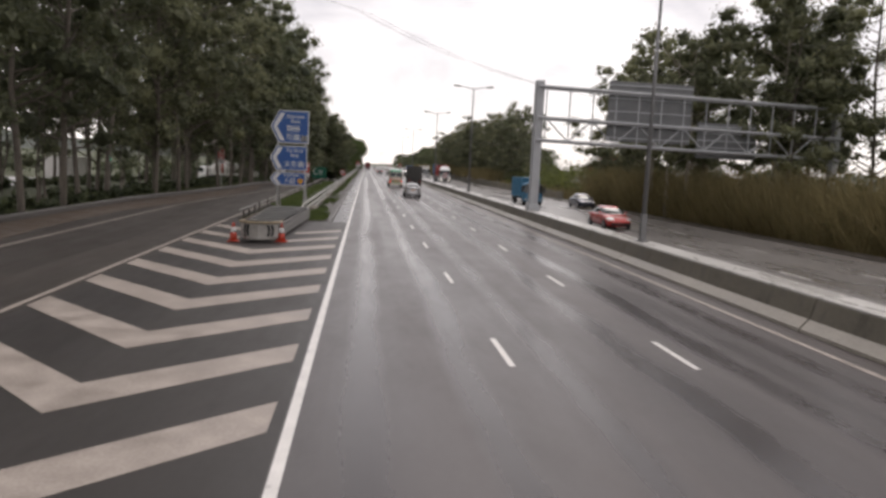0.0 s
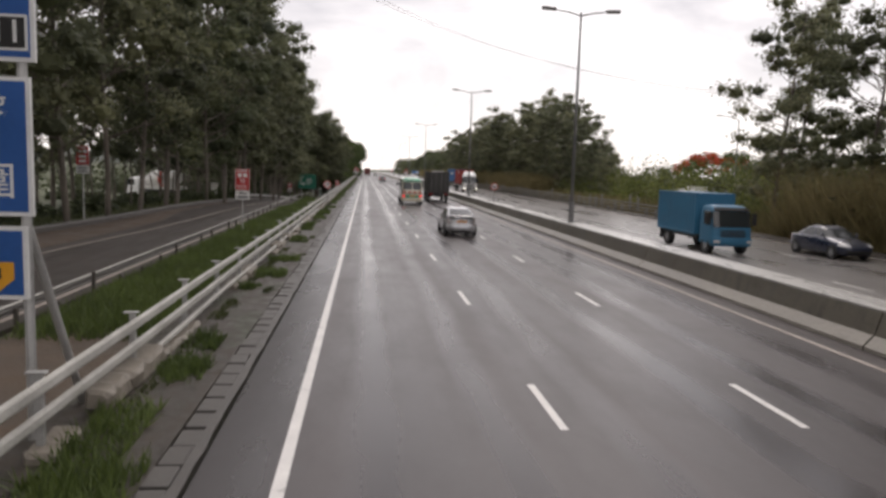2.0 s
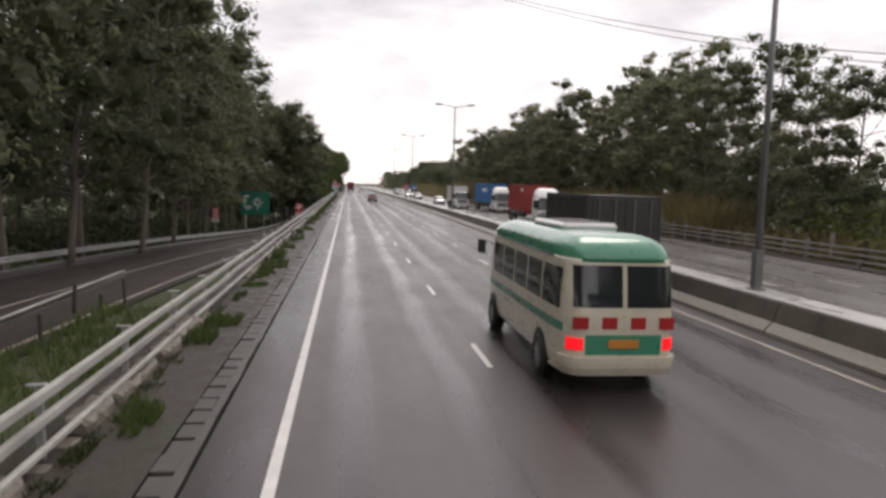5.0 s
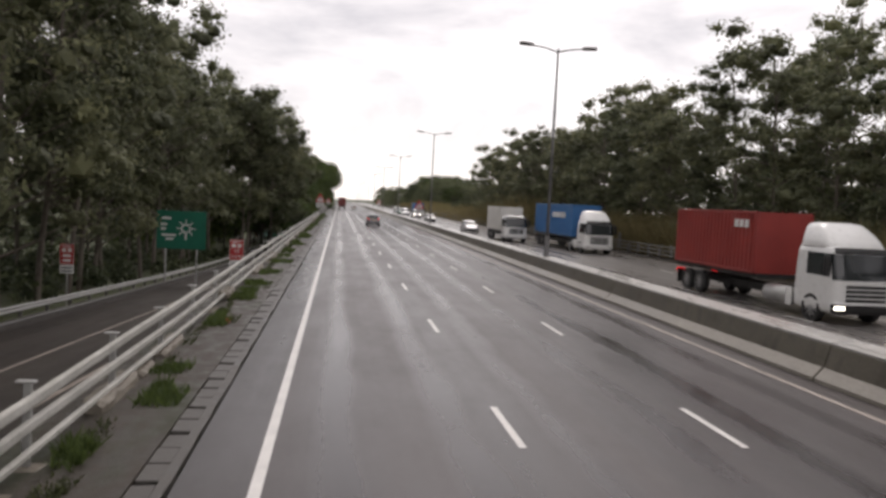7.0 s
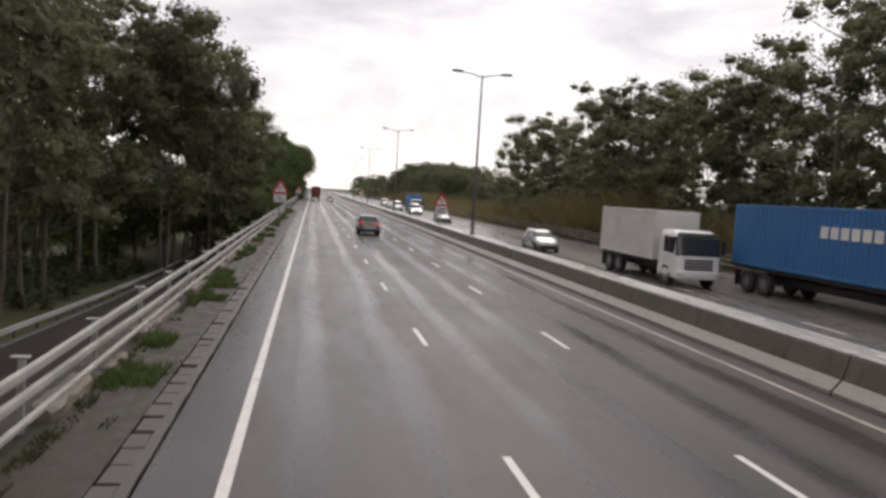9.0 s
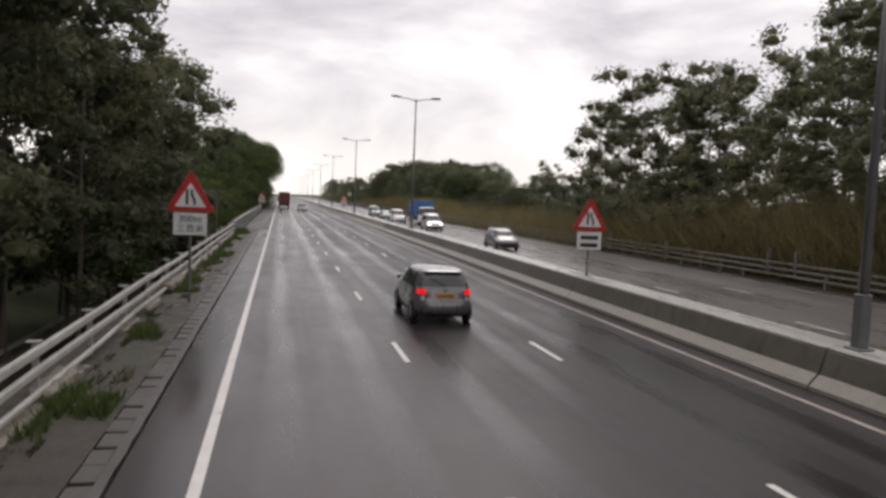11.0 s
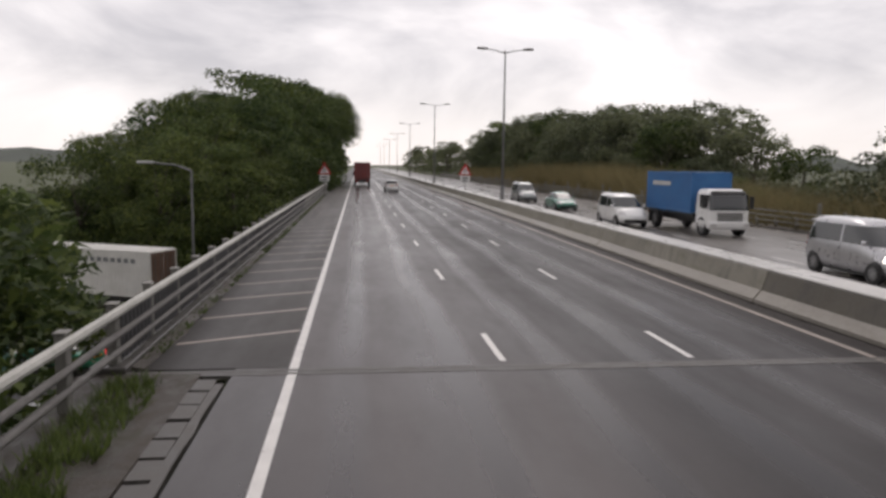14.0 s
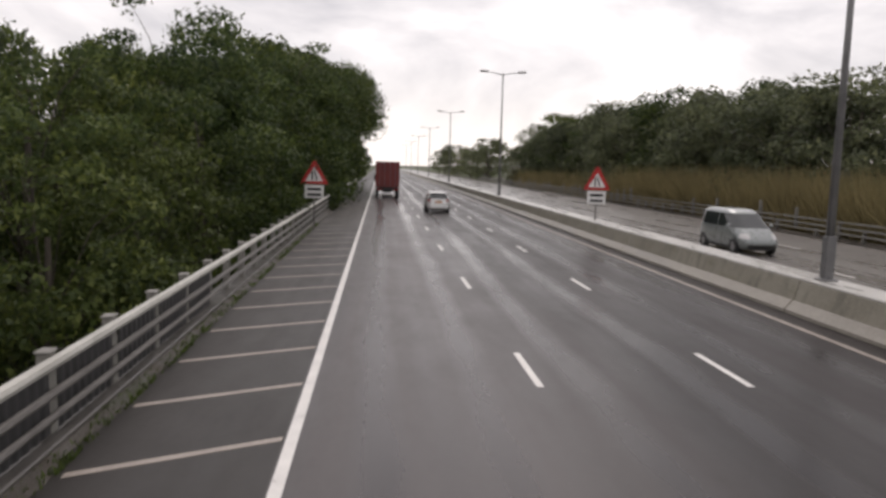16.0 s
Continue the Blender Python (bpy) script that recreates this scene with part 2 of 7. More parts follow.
SIGN_WHITE = mottled("sign_white", (0.55, 0.55, 0.54), (0.74, 0.74, 0.73), (0.35, 0.5), 1.0, 12, 0.02)
SIGN_RED = mottled("sign_red", (0.32, 0.012, 0.012), (0.48, 0.022, 0.02), (0.35, 0.5), 1.0, 12, 0.02)
SIGN_GREEN = mottled("sign_green", (0.004, 0.10, 0.065), (0.008, 0.16, 0.10), (0.35, 0.5), 1.0, 12, 0.02)
SIGN_BLACK = mottled("sign_black", (0.010, 0.010, 0.010), (0.022, 0.022, 0.022), (0.4, 0.5), 1.0, 12, 0.02)
SIGN_YELLOW = mottled("sign_yellow", (0.55, 0.24, 0.01), (0.7, 0.34, 0.02), (0.4, 0.5), 1.0, 12, 0.02)
SIGN_BACK = mottled("sign_back_grey", (0.10, 0.105, 0.11), (0.19, 0.195, 0.2), (0.45, 0.65), 1.0, 12, 0.05)
ORANGE = mottled("cone_orange", (0.30, 0.028, 0.014), (0.48, 0.052, 0.020), (0.4, 0.6), 4.0, 30, 0.1)
BARK_PALE = mottled("pale_bark", (0.15, 0.13, 0.105), (0.40, 0.36, 0.30), (0.65, 0.85), 1.2, 12, 0.5, 0.02, stretch=(1, 1, 0.3))
BARK = mottled("bark", (0.05, 0.04, 0.032), (0.20, 0.17, 0.14), (0.7, 0.9), 1.5, 14, 0.8, 0.03, stretch=(1, 1, 0.3))
BARK_DARK = mottled("dark_bark", (0.03, 0.024, 0.018), (0.09, 0.075, 0.06), (0.7, 0.9), 2.0, 16, 0.8, 0.03, stretch=(1, 1, 0.4))


def leaf_mat(name, dark, mid, light, spec=0.5):
    m, nodes, links, b = base_mat(name, 0.55)
    geo = nodes.new("ShaderNodeNewGeometry")
    info = nodes.new("ShaderNodeObjectInfo")
    big = noise_tex(nodes, links, 0.35, detail=3)
    a = mixed(nodes, links, 0.6, geo.outputs["Random Per Island"], big)
    c = ramp(nodes, links, a, [(0.24, dark), (0.5, mid), (0.76, light)])
    hue = nodes.new("ShaderNodeHueSaturation")
    mr = nodes.new("ShaderNodeMapRange")
    mr.inputs["To Min"].default_value, mr.inputs["To Max"].default_value = 0.66, 1.34
    links.new(info.outputs["Random"], mr.inputs["Value"])
    tint = nodes.new("ShaderNodeMapRange")
    tint.inputs["To Min"].default_value, tint.inputs["To Max"].default_value = 0.512, 0.484
    links.new(info.outputs["Random"], tint.inputs["Value"])
    links.new(tint.outputs[0], hue.inputs["Hue"])
    links.new(mr.outputs[0], hue.inputs["Value"])
    links.new(c, hue.inputs["Color"])
    links.new(hue.outputs[0], b.inputs["Base Color"])
    b.inputs["Specular IOR Level"].default_value = spec
    tr = nodes.new("ShaderNodeBsdfTranslucent")
    links.new(hue.outputs[0], tr.inputs["Color"])
    mx = nodes.new("ShaderNodeMixShader")
    mx.inputs[0].default_value = 0.40
    links.new(b.outputs[0], mx.inputs[1])
    links.new(tr.outputs[0], mx.inputs[2])
    links.new(mx.outputs[0], nodes["Material Output"].inputs["Surface"])
    return m


LEAF_GUM = leaf_mat("gum_leaves", (0.080, 0.088, 0.058), (0.140, 0.152, 0.090), (0.205, 0.218, 0.120), 0.2)
LEAF_LUSH = leaf_mat("broad_leaves", (0.022, 0.036, 0.013), (0.052, 0.078, 0.022), (0.128, 0.158, 0.040), 0.25)
LEAF_YELLOW = leaf_mat("light_green_leaves", (0.036, 0.050, 0.015), (0.082, 0.106, 0.028), (0.155, 0.182, 0.046), 0.25)
LEAF_DEEP = leaf_mat("deep_green_leaves", (0.022, 0.038, 0.014), (0.050, 0.080, 0.025), (0.11, 0.145, 0.040), 0.25)
LEAF_DARK = leaf_mat("dark_leaves", (0.056, 0.067, 0.042), (0.100, 0.117, 0.066), (0.155, 0.172, 0.086), 0.2)
LEAF_SCRUB = leaf_mat("dry_scrub_leaves", (0.062, 0.057, 0.027), (0.116, 0.105, 0.048), (0.178, 0.160, 0.074), 0.2)
LEAF_RED = leaf_mat("flame_tree_blossom", (0.30, 0.03, 0.012), (0.5, 0.06, 0.02), (0.62, 0.11, 0.03))
GRASS = leaf_mat("grass_blades", (0.042, 0.064, 0.018), (0.080, 0.117, 0.031), (0.132, 0.178, 0.050))
WEED = leaf_mat("weed_blades", (0.052, 0.064, 0.024), (0.098, 0.112, 0.042), (0.155, 0.165, 0.066))
REED = leaf_mat("tall_dry_grass", (0.100, 0.085, 0.041), (0.178, 0.153, 0.073), (0.260, 0.224, 0.108), 0.2)
GRASS_GROUND = mottled("grassy_soil", (0.030, 0.040, 0.014), (0.075, 0.085, 0.03), (0.7, 0.9), 0.5, 12, 0.6, 0.03)


def car_paint(name, colour, metal=0.3, rough=0.28):
    m, nodes, links, b = base_mat(name, rough, metal, colour)
    g = noise_tex(nodes, links, 5.0, detail=4)
    links.new(mixed(nodes, links, 0.12, colour, ramp(nodes, links, g, [(0.3, tuple(v * 0.75 for v in colour)), (0.7, colour)])), b.inputs["Base Color"])
    links.new(ramp(nodes, links, g, [(0.3, rough * 0.8), (0.7, rough * 1.5)]), b.inputs["Roughness"])
    b.inputs["Coat Weight"].default_value = 1.0
    b.inputs["Coat Roughness"].default_value = 0.06
    return m


P_SILVER = car_paint("silver_paint", (0.46, 0.46, 0.475), 0.65)
P_GREY = car_paint("dark_grey_paint", (0.17, 0.17, 0.175), 0.6)
P_WHITE = car_paint("white_paint", (0.72, 0.72, 0.71), 0.0)
P_CREAM = car_paint("cream_paint", (0.62, 0.57, 0.45), 0.0)
P_GREEN = car_paint("green_roof_paint", (0.035, 0.24, 0.135), 0.0)
P_MAROON = mottled("maroon_box_paint", (0.13, 0.022, 0.022), (0.22, 0.04, 0.036), (0.4, 0.6), 1.0, 14, 0.1)
P_RED = mottled("container_red_paint", (0.20, 0.022, 0.02), (0.32, 0.04, 0.032), (0.4, 0.6), 1.0, 14, 0.1)
P_BLUE = mottled("container_blue_paint", (0.02, 0.10, 0.26), (0.04, 0.16, 0.36), (0.4, 0.6), 1.0, 14, 0.1)
P_TEAL = mottled("truck_blue_paint", (0.02, 0.11, 0.20), (0.04, 0.18, 0.30), (0.35, 0.55), 1.0, 14, 0.1)
P_BLACKBOX = mottled("dark_tarpaulin", (0.018, 0.018, 0.018), (0.05, 0.048, 0.045), (0.4, 0.7), 1.0, 14, 0.2)
P_RUST = mottled("brown_door_paint", (0.09, 0.05, 0.035), (0.17, 0.10, 0.07), (0.5, 0.7), 1.2, 14, 0.15)
P_OFFWHITE = mottled("weathered_white_box", (0.48, 0.47, 0.44), (0.66, 0.65, 0.62), (0.4, 0.6), 0.8, 14, 0.1)
RUBBER = mottled("tyre_rubber", (0.012, 0.012, 0.012), (0.03, 0.03, 0.03), (0.5, 0.8), 6, 40, 0.3)
TRIM = mottled("black_trim", (0.012, 0.012, 0.013), (0.03, 0.03, 0.03), (0.35, 0.6), 4, 30, 0.1)
RIM = mottled("wheel_alloy", (0.28, 0.28, 0.28), (0.45, 0.45, 0.46), (0.3, 0.5), 6, 30, 0.1, metal=0.7)
PLATE_YELLOW = mottled("plate_yellow", (0.52, 0.20, 0.035), (0.66, 0.27, 0.05), (0.4, 0.5), 4, 30, 0.05)
PLATE_INK = mottled("plate_ink", (0.10, 0.05, 0.01), (0.16, 0.08, 0.01), (0.4, 0.5), 4, 30, 0.05)
TAIL_CLEAR = mottled("tail_lens", (0.30, 0.24, 0.23), (0.52, 0.47, 0.46), (0.06, 0.14), 8, 40, 0.05)
CLEAR_LENS = mottled("lamp_lens", (0.45, 0.44, 0.44), (0.6, 0.6, 0.6), (0.08, 0.15), 8, 40, 0.05)
RED_LENS = mottled("dull_red_lens", (0.20, 0.01, 0.01), (0.35, 0.02, 0.02), (0.1, 0.2), 8, 40, 0.05)
GLASS_DARK, _gn, _gl, _gb = base_mat("dark_window_glass", 0.06, 0.0, (0.022, 0.026, 0.028))
_gb.inputs["Specular IOR Level"].default_value = 0.8
_gg = noise_tex(_gn, _gl, 3.0)
_gl.new(ramp(_gn, _gl, _gg, [(0.3, 0.04), (0.7, 0.14)]), _gb.inputs["Roughness"])


def glow(name, colour, strength):
    m, nodes, links, b = base_mat(name, 0.3, 0, colour)
    b.inputs["Emission Color"].default_value = (*colour, 1)
    b.inputs["Emission Strength"].default_value = strength
    return m


TAIL_ON = glow("lit_tail_lamp", (1.0, 0.012, 0.02), 0.6)
SIGNAL_GREEN = glow("lit_green_signal", (0.05, 1.0, 0.55), 2.0)
HEAD_ON = glow("lit_head_lamp", (1.0, 0.95, 0.85), 3.0)

# ---------------------------------------------------------------- mesh helpers


def put(name, bm, material, parent=None, smooth=False):
    me = bpy.data.meshes.new(name)
    bm.to_mesh(me)
    bm.free()
    me.materials.append(material)
    if smooth:
        me.polygons.foreach_set("use_smooth", [True] * len(me.polygons))
    ob = new(name, me)
    ob.parent = parent
    return ob


def part(name, bm, material, parent, label="", smooth=False):
    ob = put(name, bm, material, parent, smooth)
    return tagged(ob, label) if label else ob


def piece(name, mesh, parent, m):
    ob = new(name, mesh)
    ob.parent = parent
    ob.matrix_basis = m
    return ob


def thing(name, label, category, group="", m=None):
    ob = new(name)
    ob.empty_display_size = 0.2
    if m is not None:
        ob.matrix_basis = m
    return tagged(ob, label, category, group)


def pydata(name, verts, faces, material, parent=None):
    me = bpy.data.meshes.new(name)
    me.from_pydata(verts, [], faces)
    me.materials.append(material)
    me.update()
    ob = new(name, me)
    ob.parent = parent
    return ob


def box(bm, lo, hi, bevel=0.0, m=None):
    made = bmesh.ops.create_cube(bm, size=1.0)["verts"]
    for v in made:
        v.co = Vector([lo[i] + (v.co[i] + 0.5) * (hi[i] - lo[i]) for i in range(3)])
    if bevel:
        edges = list({e for v in made for e in v.link_edges})
        made = bmesh.ops.bevel(bm, geom=edges, offset=bevel, segments=1, affect="EDGES")["verts"]
    if m is not None:
        for v in set(made):
            v.co = m @ v.co
    return bm


def boxes(*spans, bevel=0.0):
    bm = bmesh.new()
    for lo, hi in spans:
        box(bm, lo, hi, bevel)
    return bm


def tube(bm, a, b, r0, r1=None, n=8, caps=True):
    a, b = Vector(a), Vector(b)
    r1 = r0 if r1 is None else r1
    q = (b - a).to_track_quat("Z", "Y")
    rings = []
    for p, r in ((a, r0), (b, r1)):
        rings.append([bm.verts.new(p + q @ Vector((r * math.cos(2 * math.pi * i / n), r * math.sin(2 * math.pi * i / n), 0))) for i in range(n)])
    for i in range(n):
        bm.faces.new((rings[0][i], rings[0][(i + 1) % n], rings[1][(i + 1) % n], rings[1][i]))
    if caps:
        bm.faces.new(rings[0][::-1])
        bm.faces.new(rings[1])
    return bm


def tubes(*spans, n=8):
    bm = bmesh.new()
    for a, b, *r in spans:
        tube(bm, a, b, *r, n=n)
    return bm


def loft(sections, closed=True):
    """Quads between sections of equally many points; the first and last are capped."""
    bm = bmesh.new()
    rows = [[bm.verts.new(p) for p in s] for s in sections]
    k = len(rows[0])
    for a, b in zip(rows, rows[1:]):
        for i in range(k if closed else k - 1):
            bm.faces.new((a[i], a[(i + 1) % k], b[(i + 1) % k], b[i]))
    if closed:
        bm.faces.new(rows[0][::-1])
        bm.faces.new(rows[-1])
    bmesh.ops.recalc_face_normals(bm, faces=bm.faces)
    return bm


def prism(points, y0, y1):
    """A flat outline in x and z, from y0 to y1."""
    return loft([[(x, y0, z) for x, z in points], [(x, y1, z) for x, z in points]])


def strip(name, x0, x1, y0, y1, z0, z1, material, parent=None, step=20.0):
    """A slab along the road, cut across every few metres."""
    n = max(1, round((y1 - y0) / step))
    ys = [y0 + (y1 - y0) * i / n for i in range(n + 1)]
    return put(name, loft([[(x0, y, z0), (x1, y, z0), (x1, y, z1), (x0, y, z1)] for y in ys]), material, parent)


def words(name, text, size, place, material, parent, wide=1.0, right=False):
    """Lettering that faces back along the road, standing on its thing."""
    cu = bpy.data.curves.new(name, "FONT")
    cu.body, cu.size, cu.extrude = text, size, 0.003
    cu.align_x = "RIGHT" if right else "CENTER"
    cu.align_y = "CENTER"
    cu.offset = 0.0015
    tmp = new(name + "_curve", cu)
    dg = bpy.context.evaluated_depsgraph_get()
    me = bpy.data.meshes.new_from_object(tmp.evaluated_get(dg))
    bpy.data.objects.remove(tmp)
    bpy.data.curves.remove(cu)
    return split_letters(name, me, text, material, parent, pose(*place, 90, 0, 0) @ Matrix.Diagonal((wide, 1, 1, 1)))


def split_letters(name, me, text, material, parent, m):
    """One small mesh for each character of a line of lettering."""
    bm = bmesh.new()
    bm.from_mesh(me)
    bpy.data.meshes.remove(me)
    islands, seen = [], set()
    for v in bm.verts:
        if v in seen:
            continue
        stack, group = [v], []
        seen.add(v)
        while stack:
            u = stack.pop()
            group.append(u)
            for e in u.link_edges:
                o = e.other_vert(u)
                if o not in seen:
                    seen.add(o)
                    stack.append(o)
        islands.append((min(u.co.x for u in group), max(u.co.x for u in group), group))
    islands.sort(key=lambda q: q[0])
    letters = []
    if ord(text[0]) > 0x2E80:
        # square characters: equal cells
        lo, hi = islands[0][0], max(q[1] for q in islands)
        cells = [[] for _ in text]
        for a, b, group in islands:
            cells[min(len(text) - 1, int(((a + b) / 2 - lo) / (hi - lo) * len(text)))].extend(group)
        letters = [c for c in cells if c]
    else:
        end = None
        for a, b, group in islands:
            if end is not None and a < end - 0.002:
                letters[-1].extend(group)
                end = max(end, b)
            else:
                letters.append(list(group))
                end = b
    ob = None
    for group in letters:
        number = {v: i for i, v in enumerate(group)}
        faces = {f for v in group for f in v.link_faces}
        one = pydata(name, [tuple(v.co) for v in group], [[number[v] for v in f.verts] for f in faces], material, parent)
        one.matrix_basis = m
        ob = ob or one
    bm.free()
    return ob

# ---------------------------------------------------------------- ground and roads
ROAD_Y0, ROAD_Y1 = -60.0, 900.0
DECK_Y0 = 278.6


def glide(v, a, b):
    s = min(1.0, max(0.0, (v - a) / (b - a)))
    return s * s * (3 - 2 * s)


def slip_z(y):
    """The level of the land and the slip road on the left: it sinks towards the underpass."""
    return -6.2 * glide(y, 85, 262) + 3.2 * glide(y, 345, 430)


def right_z(y):
    return -0.35 - 2.2 * glide(y, 225, 275) + 1.9 * glide(y, 300, 345)


def land_z(x, y):
    if x <= -14.5:
        return slip_z(y) - 0.05 + 0.9 * glide(-x, 40, 120)
    if x <= -5.9:
        return slip_z(y) - 0.14
    if x < -3.3:
        return -0.07 + (slip_z(y) - 0.07) * glide(-x, 3.3, 5.9)
    if x < 25.2:
        return -0.14
    if x < 27:
        return -0.14 + (right_z(y) + 0.14) * glide(x, 25.1, 27)
    return right_z(y) + 0.6 * glide(x, 45, 120)


GX = [-3000, -900, -300, -120, -60, -35, -24, -18, -14.5, -14.4, -10, -5.9, -5.2, -4.6, -4.0, -3.4, -3.3, 0, 12, 24.9, 25.2, 26, 27, 30, 36, 45, 70, 120, 300, 900, 3000]
GY = [-600, -200, -80] + [-40 + 10 * i for i in range(51)] + [500, 560, 640, 760, 900, 1500, 4000]
gverts = [(x, y, land_z(x, y)) for y in GY for x in GX]
nx = len(GX)
gfaces = [(j * nx + i, j * nx + i + 1, (j + 1) * nx + i + 1, (j + 1) * nx + i) for j in range(len(GY) - 1) for i in range(nx - 1)]
ground = pydata("ground", gverts, gfaces, GRASS_GROUND)
tagged(ground, "wet grassy and earthy land beside the highway", "ground", kind="structure")

road = strip("road", -0.95, 11.15, ROAD_Y0, ROAD_Y1, -0.12, 0.0, ASPHALT)
tagged(road, "wet dark grey asphalt highway with three lanes", "road", kind="structure")
road_far = strip("road_opposite", 12.85, 24.9, ROAD_Y0, ROAD_Y1, -0.12, 0.0, ASPHALT_HAZED)
tagged(road_far, "wet asphalt carriageway for oncoming traffic, coloured pale for spray haze", "road", kind="structure")

# the slip road: beside the highway first, then down to the underpass
SLIP = [(-60, -5.6, -13.0), (0, -6.3, -15.2), (50, -6.3, -15.6), (78, -6.2, -13.4), (130, -6.0, -12.9), (180, -6.0, -12.6), (260, -6.0, -12.6), (300, -6.0, -12.6)]


def slip_edge(y):
    for (y0, a0, b0), (y1, a1, b1) in zip(SLIP, SLIP[1:]):
        if y <= y1:
            s = (y - y0) / (y1 - y0)
            return a0 + (a1 - a0) * s, b0 + (b1 - b0) * s
    return SLIP[-1][1:]


sections = []
for i in range(37):
    y = -60 + i * 10
    a, b = slip_edge(y)
    z = slip_z(y) - 0.03
    sections.append([(b, y, z - 0.15), (a, y, z - 0.15), (a, y, z), (b, y, z)])
slip = put("slip_road", loft(sections), ASPHALT_MUD)
tagged(slip, "wet dark slip road beside the highway, muddy at its edge", "road", kind="structure")


def slip_line(name, off, inner, y0, y1, wide, parent):
    rows = []
    for i in range(int((y1 - y0) / 5) + 1):
        y = y0 + 5 * i
        a, b = slip_edge(y)
        x = (a - off) if inner else (b + off)
        z = slip_z(y) - 0.026
        rows.append([(x, y, z), (x + wide, y, z), (x + wide, y, z + 0.006), (x, y, z + 0.006)])
    return put(name, loft(rows), PAINT_WORN, parent)


slip_line("edge_line", 0.5, True, -60, 260, 0.15, slip)
slip_line("edge_line", 3.6, False, -60, 260, 0.12, slip)

# kerb along the outer edge of the slip road
rows = []
for i in range(65):
    y = -60 + 5 * i
    a, b = slip_edge(y)
    z = slip_z(y)
    rows.append([(b - 0.3, y, z - 0.2), (b, y, z - 0.2), (b, y, z + 0.22), (b - 0.05, y, z + 0.28), (b - 0.3, y, z + 0.28)])
kerb = put("kerb", loft(rows), GUTTER_MAT)
tagged(kerb, "weathered concrete kerb along the slip road", "kerb", kind="structure")

# mud washed over the outer shoulder of the slip road
rows = []
for i in range(18):
    y = -60 + i * 10
    a, b = slip_edge(y)
    z = slip_z(y) - 0.03
    w = max(0.05, (1 - glide(y, 70, 112)) * 2.6 + 0.1 + 0.5 * math.sin(y * 0.13) + 0.3 * math.sin(y * 0.41))
    rows.append([(b, y, z - 0.05), (b + w, y, z - 0.05), (b + w, y, z + 0.006), (b, y, z + 0.03)])
shoulder = put("muddy_shoulder", loft(rows), DIRT)
tagged(shoulder, "brown mud washed over the slip road's outer shoulder", "verge", kind="structure")

# gore between highway and slip road
rows = []
for y in (-60, -20, 0, 10, 20, 30, 38.2):
    rows.append([(-6.4, y, -0.12), (-0.94, y, -0.12), (-0.94, y, 0.002), (-0.1, y, 0.002), (-0.1, y, 0.0045), (-6.4, y, -0.002)])
gore = put("gore_pavement", loft(rows), ASPHALT_SLIP)
tagged(gore, "dark asphalt gore painted with worn white chevrons", "pavement", kind="structure")

shoulder_strip = put("hard_shoulder", loft([[(-0.945, y, -0.01), (-0.1, y, -0.01), (-0.1, y, 0.0045), (-0.945, y, 0.0045)] for y in (38.2, 80, 160, 240, DECK_Y0 - 0.25)]), ASPHALT_SHOULDER)
tagged(shoulder_strip, "narrow dark wet asphalt shoulder beside the edge line", "pavement", kind="structure")

# verge: soil beside the gutter
verge = strip("verge", -3.3, -1.44, 38.4, DECK_Y0, -0.13, 0.015, VERGE, step=8)
tagged(verge, "muddy concrete verge with weeds beside the gutter", "verge", kind="structure")
median_strip = strip("grass_strip", -5.9, -3.32, 38.4, 96, -0.2, 0.0, DIRT, step=8)
tagged(median_strip, "earth strip overgrown with grass between guard rails", "verge", kind="structure")
deck = put("bridge_deck_edge", loft([[(-3.25, y, -0.9), (-0.96, y, -0.9), (-0.96, y, 0.002), (-0.1, y, 0.002), (-0.1, y, 0.0045), (-3.25, y, 0.0045)] for y in (DECK_Y0 + 0.25, 300, 330, 360, 420, 600, 900)]), ASPHALT_SLIP)
tagged(deck, "wet asphalt shoulder of the bridge deck", "pavement", kind="structure")
far_verge = strip("verge_opposite", 24.92, 26.3, ROAD_Y0, 900, -0.5, 0.06, MUD, step=20)
tagged(far_verge, "muddy verge beside the opposite carriageway", "verge", kind="structure")

lower_road = put("lower_road", box(bmesh.new(), (-70, -24, -0.1), (8, 9.5, 0.0), 0, pose(-10, 312.5, slip_z(312) - 0.1, 0, 0, -25)), ASPHALT_SLIP)
tagged(lower_road, "dark wet road passing below the bridge", "road", kind="structure")

# paved yard beyond the tall trees
yard = strip("yard", -44, -30.5, -20, 84, -0.2, 0.0, ASPHALT_HAZED, step=13)
tagged(yard, "pale wet paved yard beyond the row of tall trees", "yard", kind="structure")

# ---- markings
PZ = 0.004


def mark(name, outline, parent, material=PAINT, z=PZ):
    bm = bmesh.new()
    lo = [bm.verts.new((x, y, z - 0.003)) for x, y in outline]
    hi = [bm.verts.new((x, y, z + 0.001)) for x, y in outline]
    bm.faces.new(hi)
    for i in range(len(lo)):
        j = (i + 1) % len(lo)
        bm.faces.new((lo[i], lo[j], hi[j], hi[i]))
    bmesh.ops.recalc_face_normals(bm, faces=bm.faces)
    return put(name, bm, material, parent)


def line(name, x0, x1, y0, y1, parent, material=PAINT):
    return mark(name, [(x0, y0), (x1, y0), (x1, y1), (x0, y1)], parent, material)


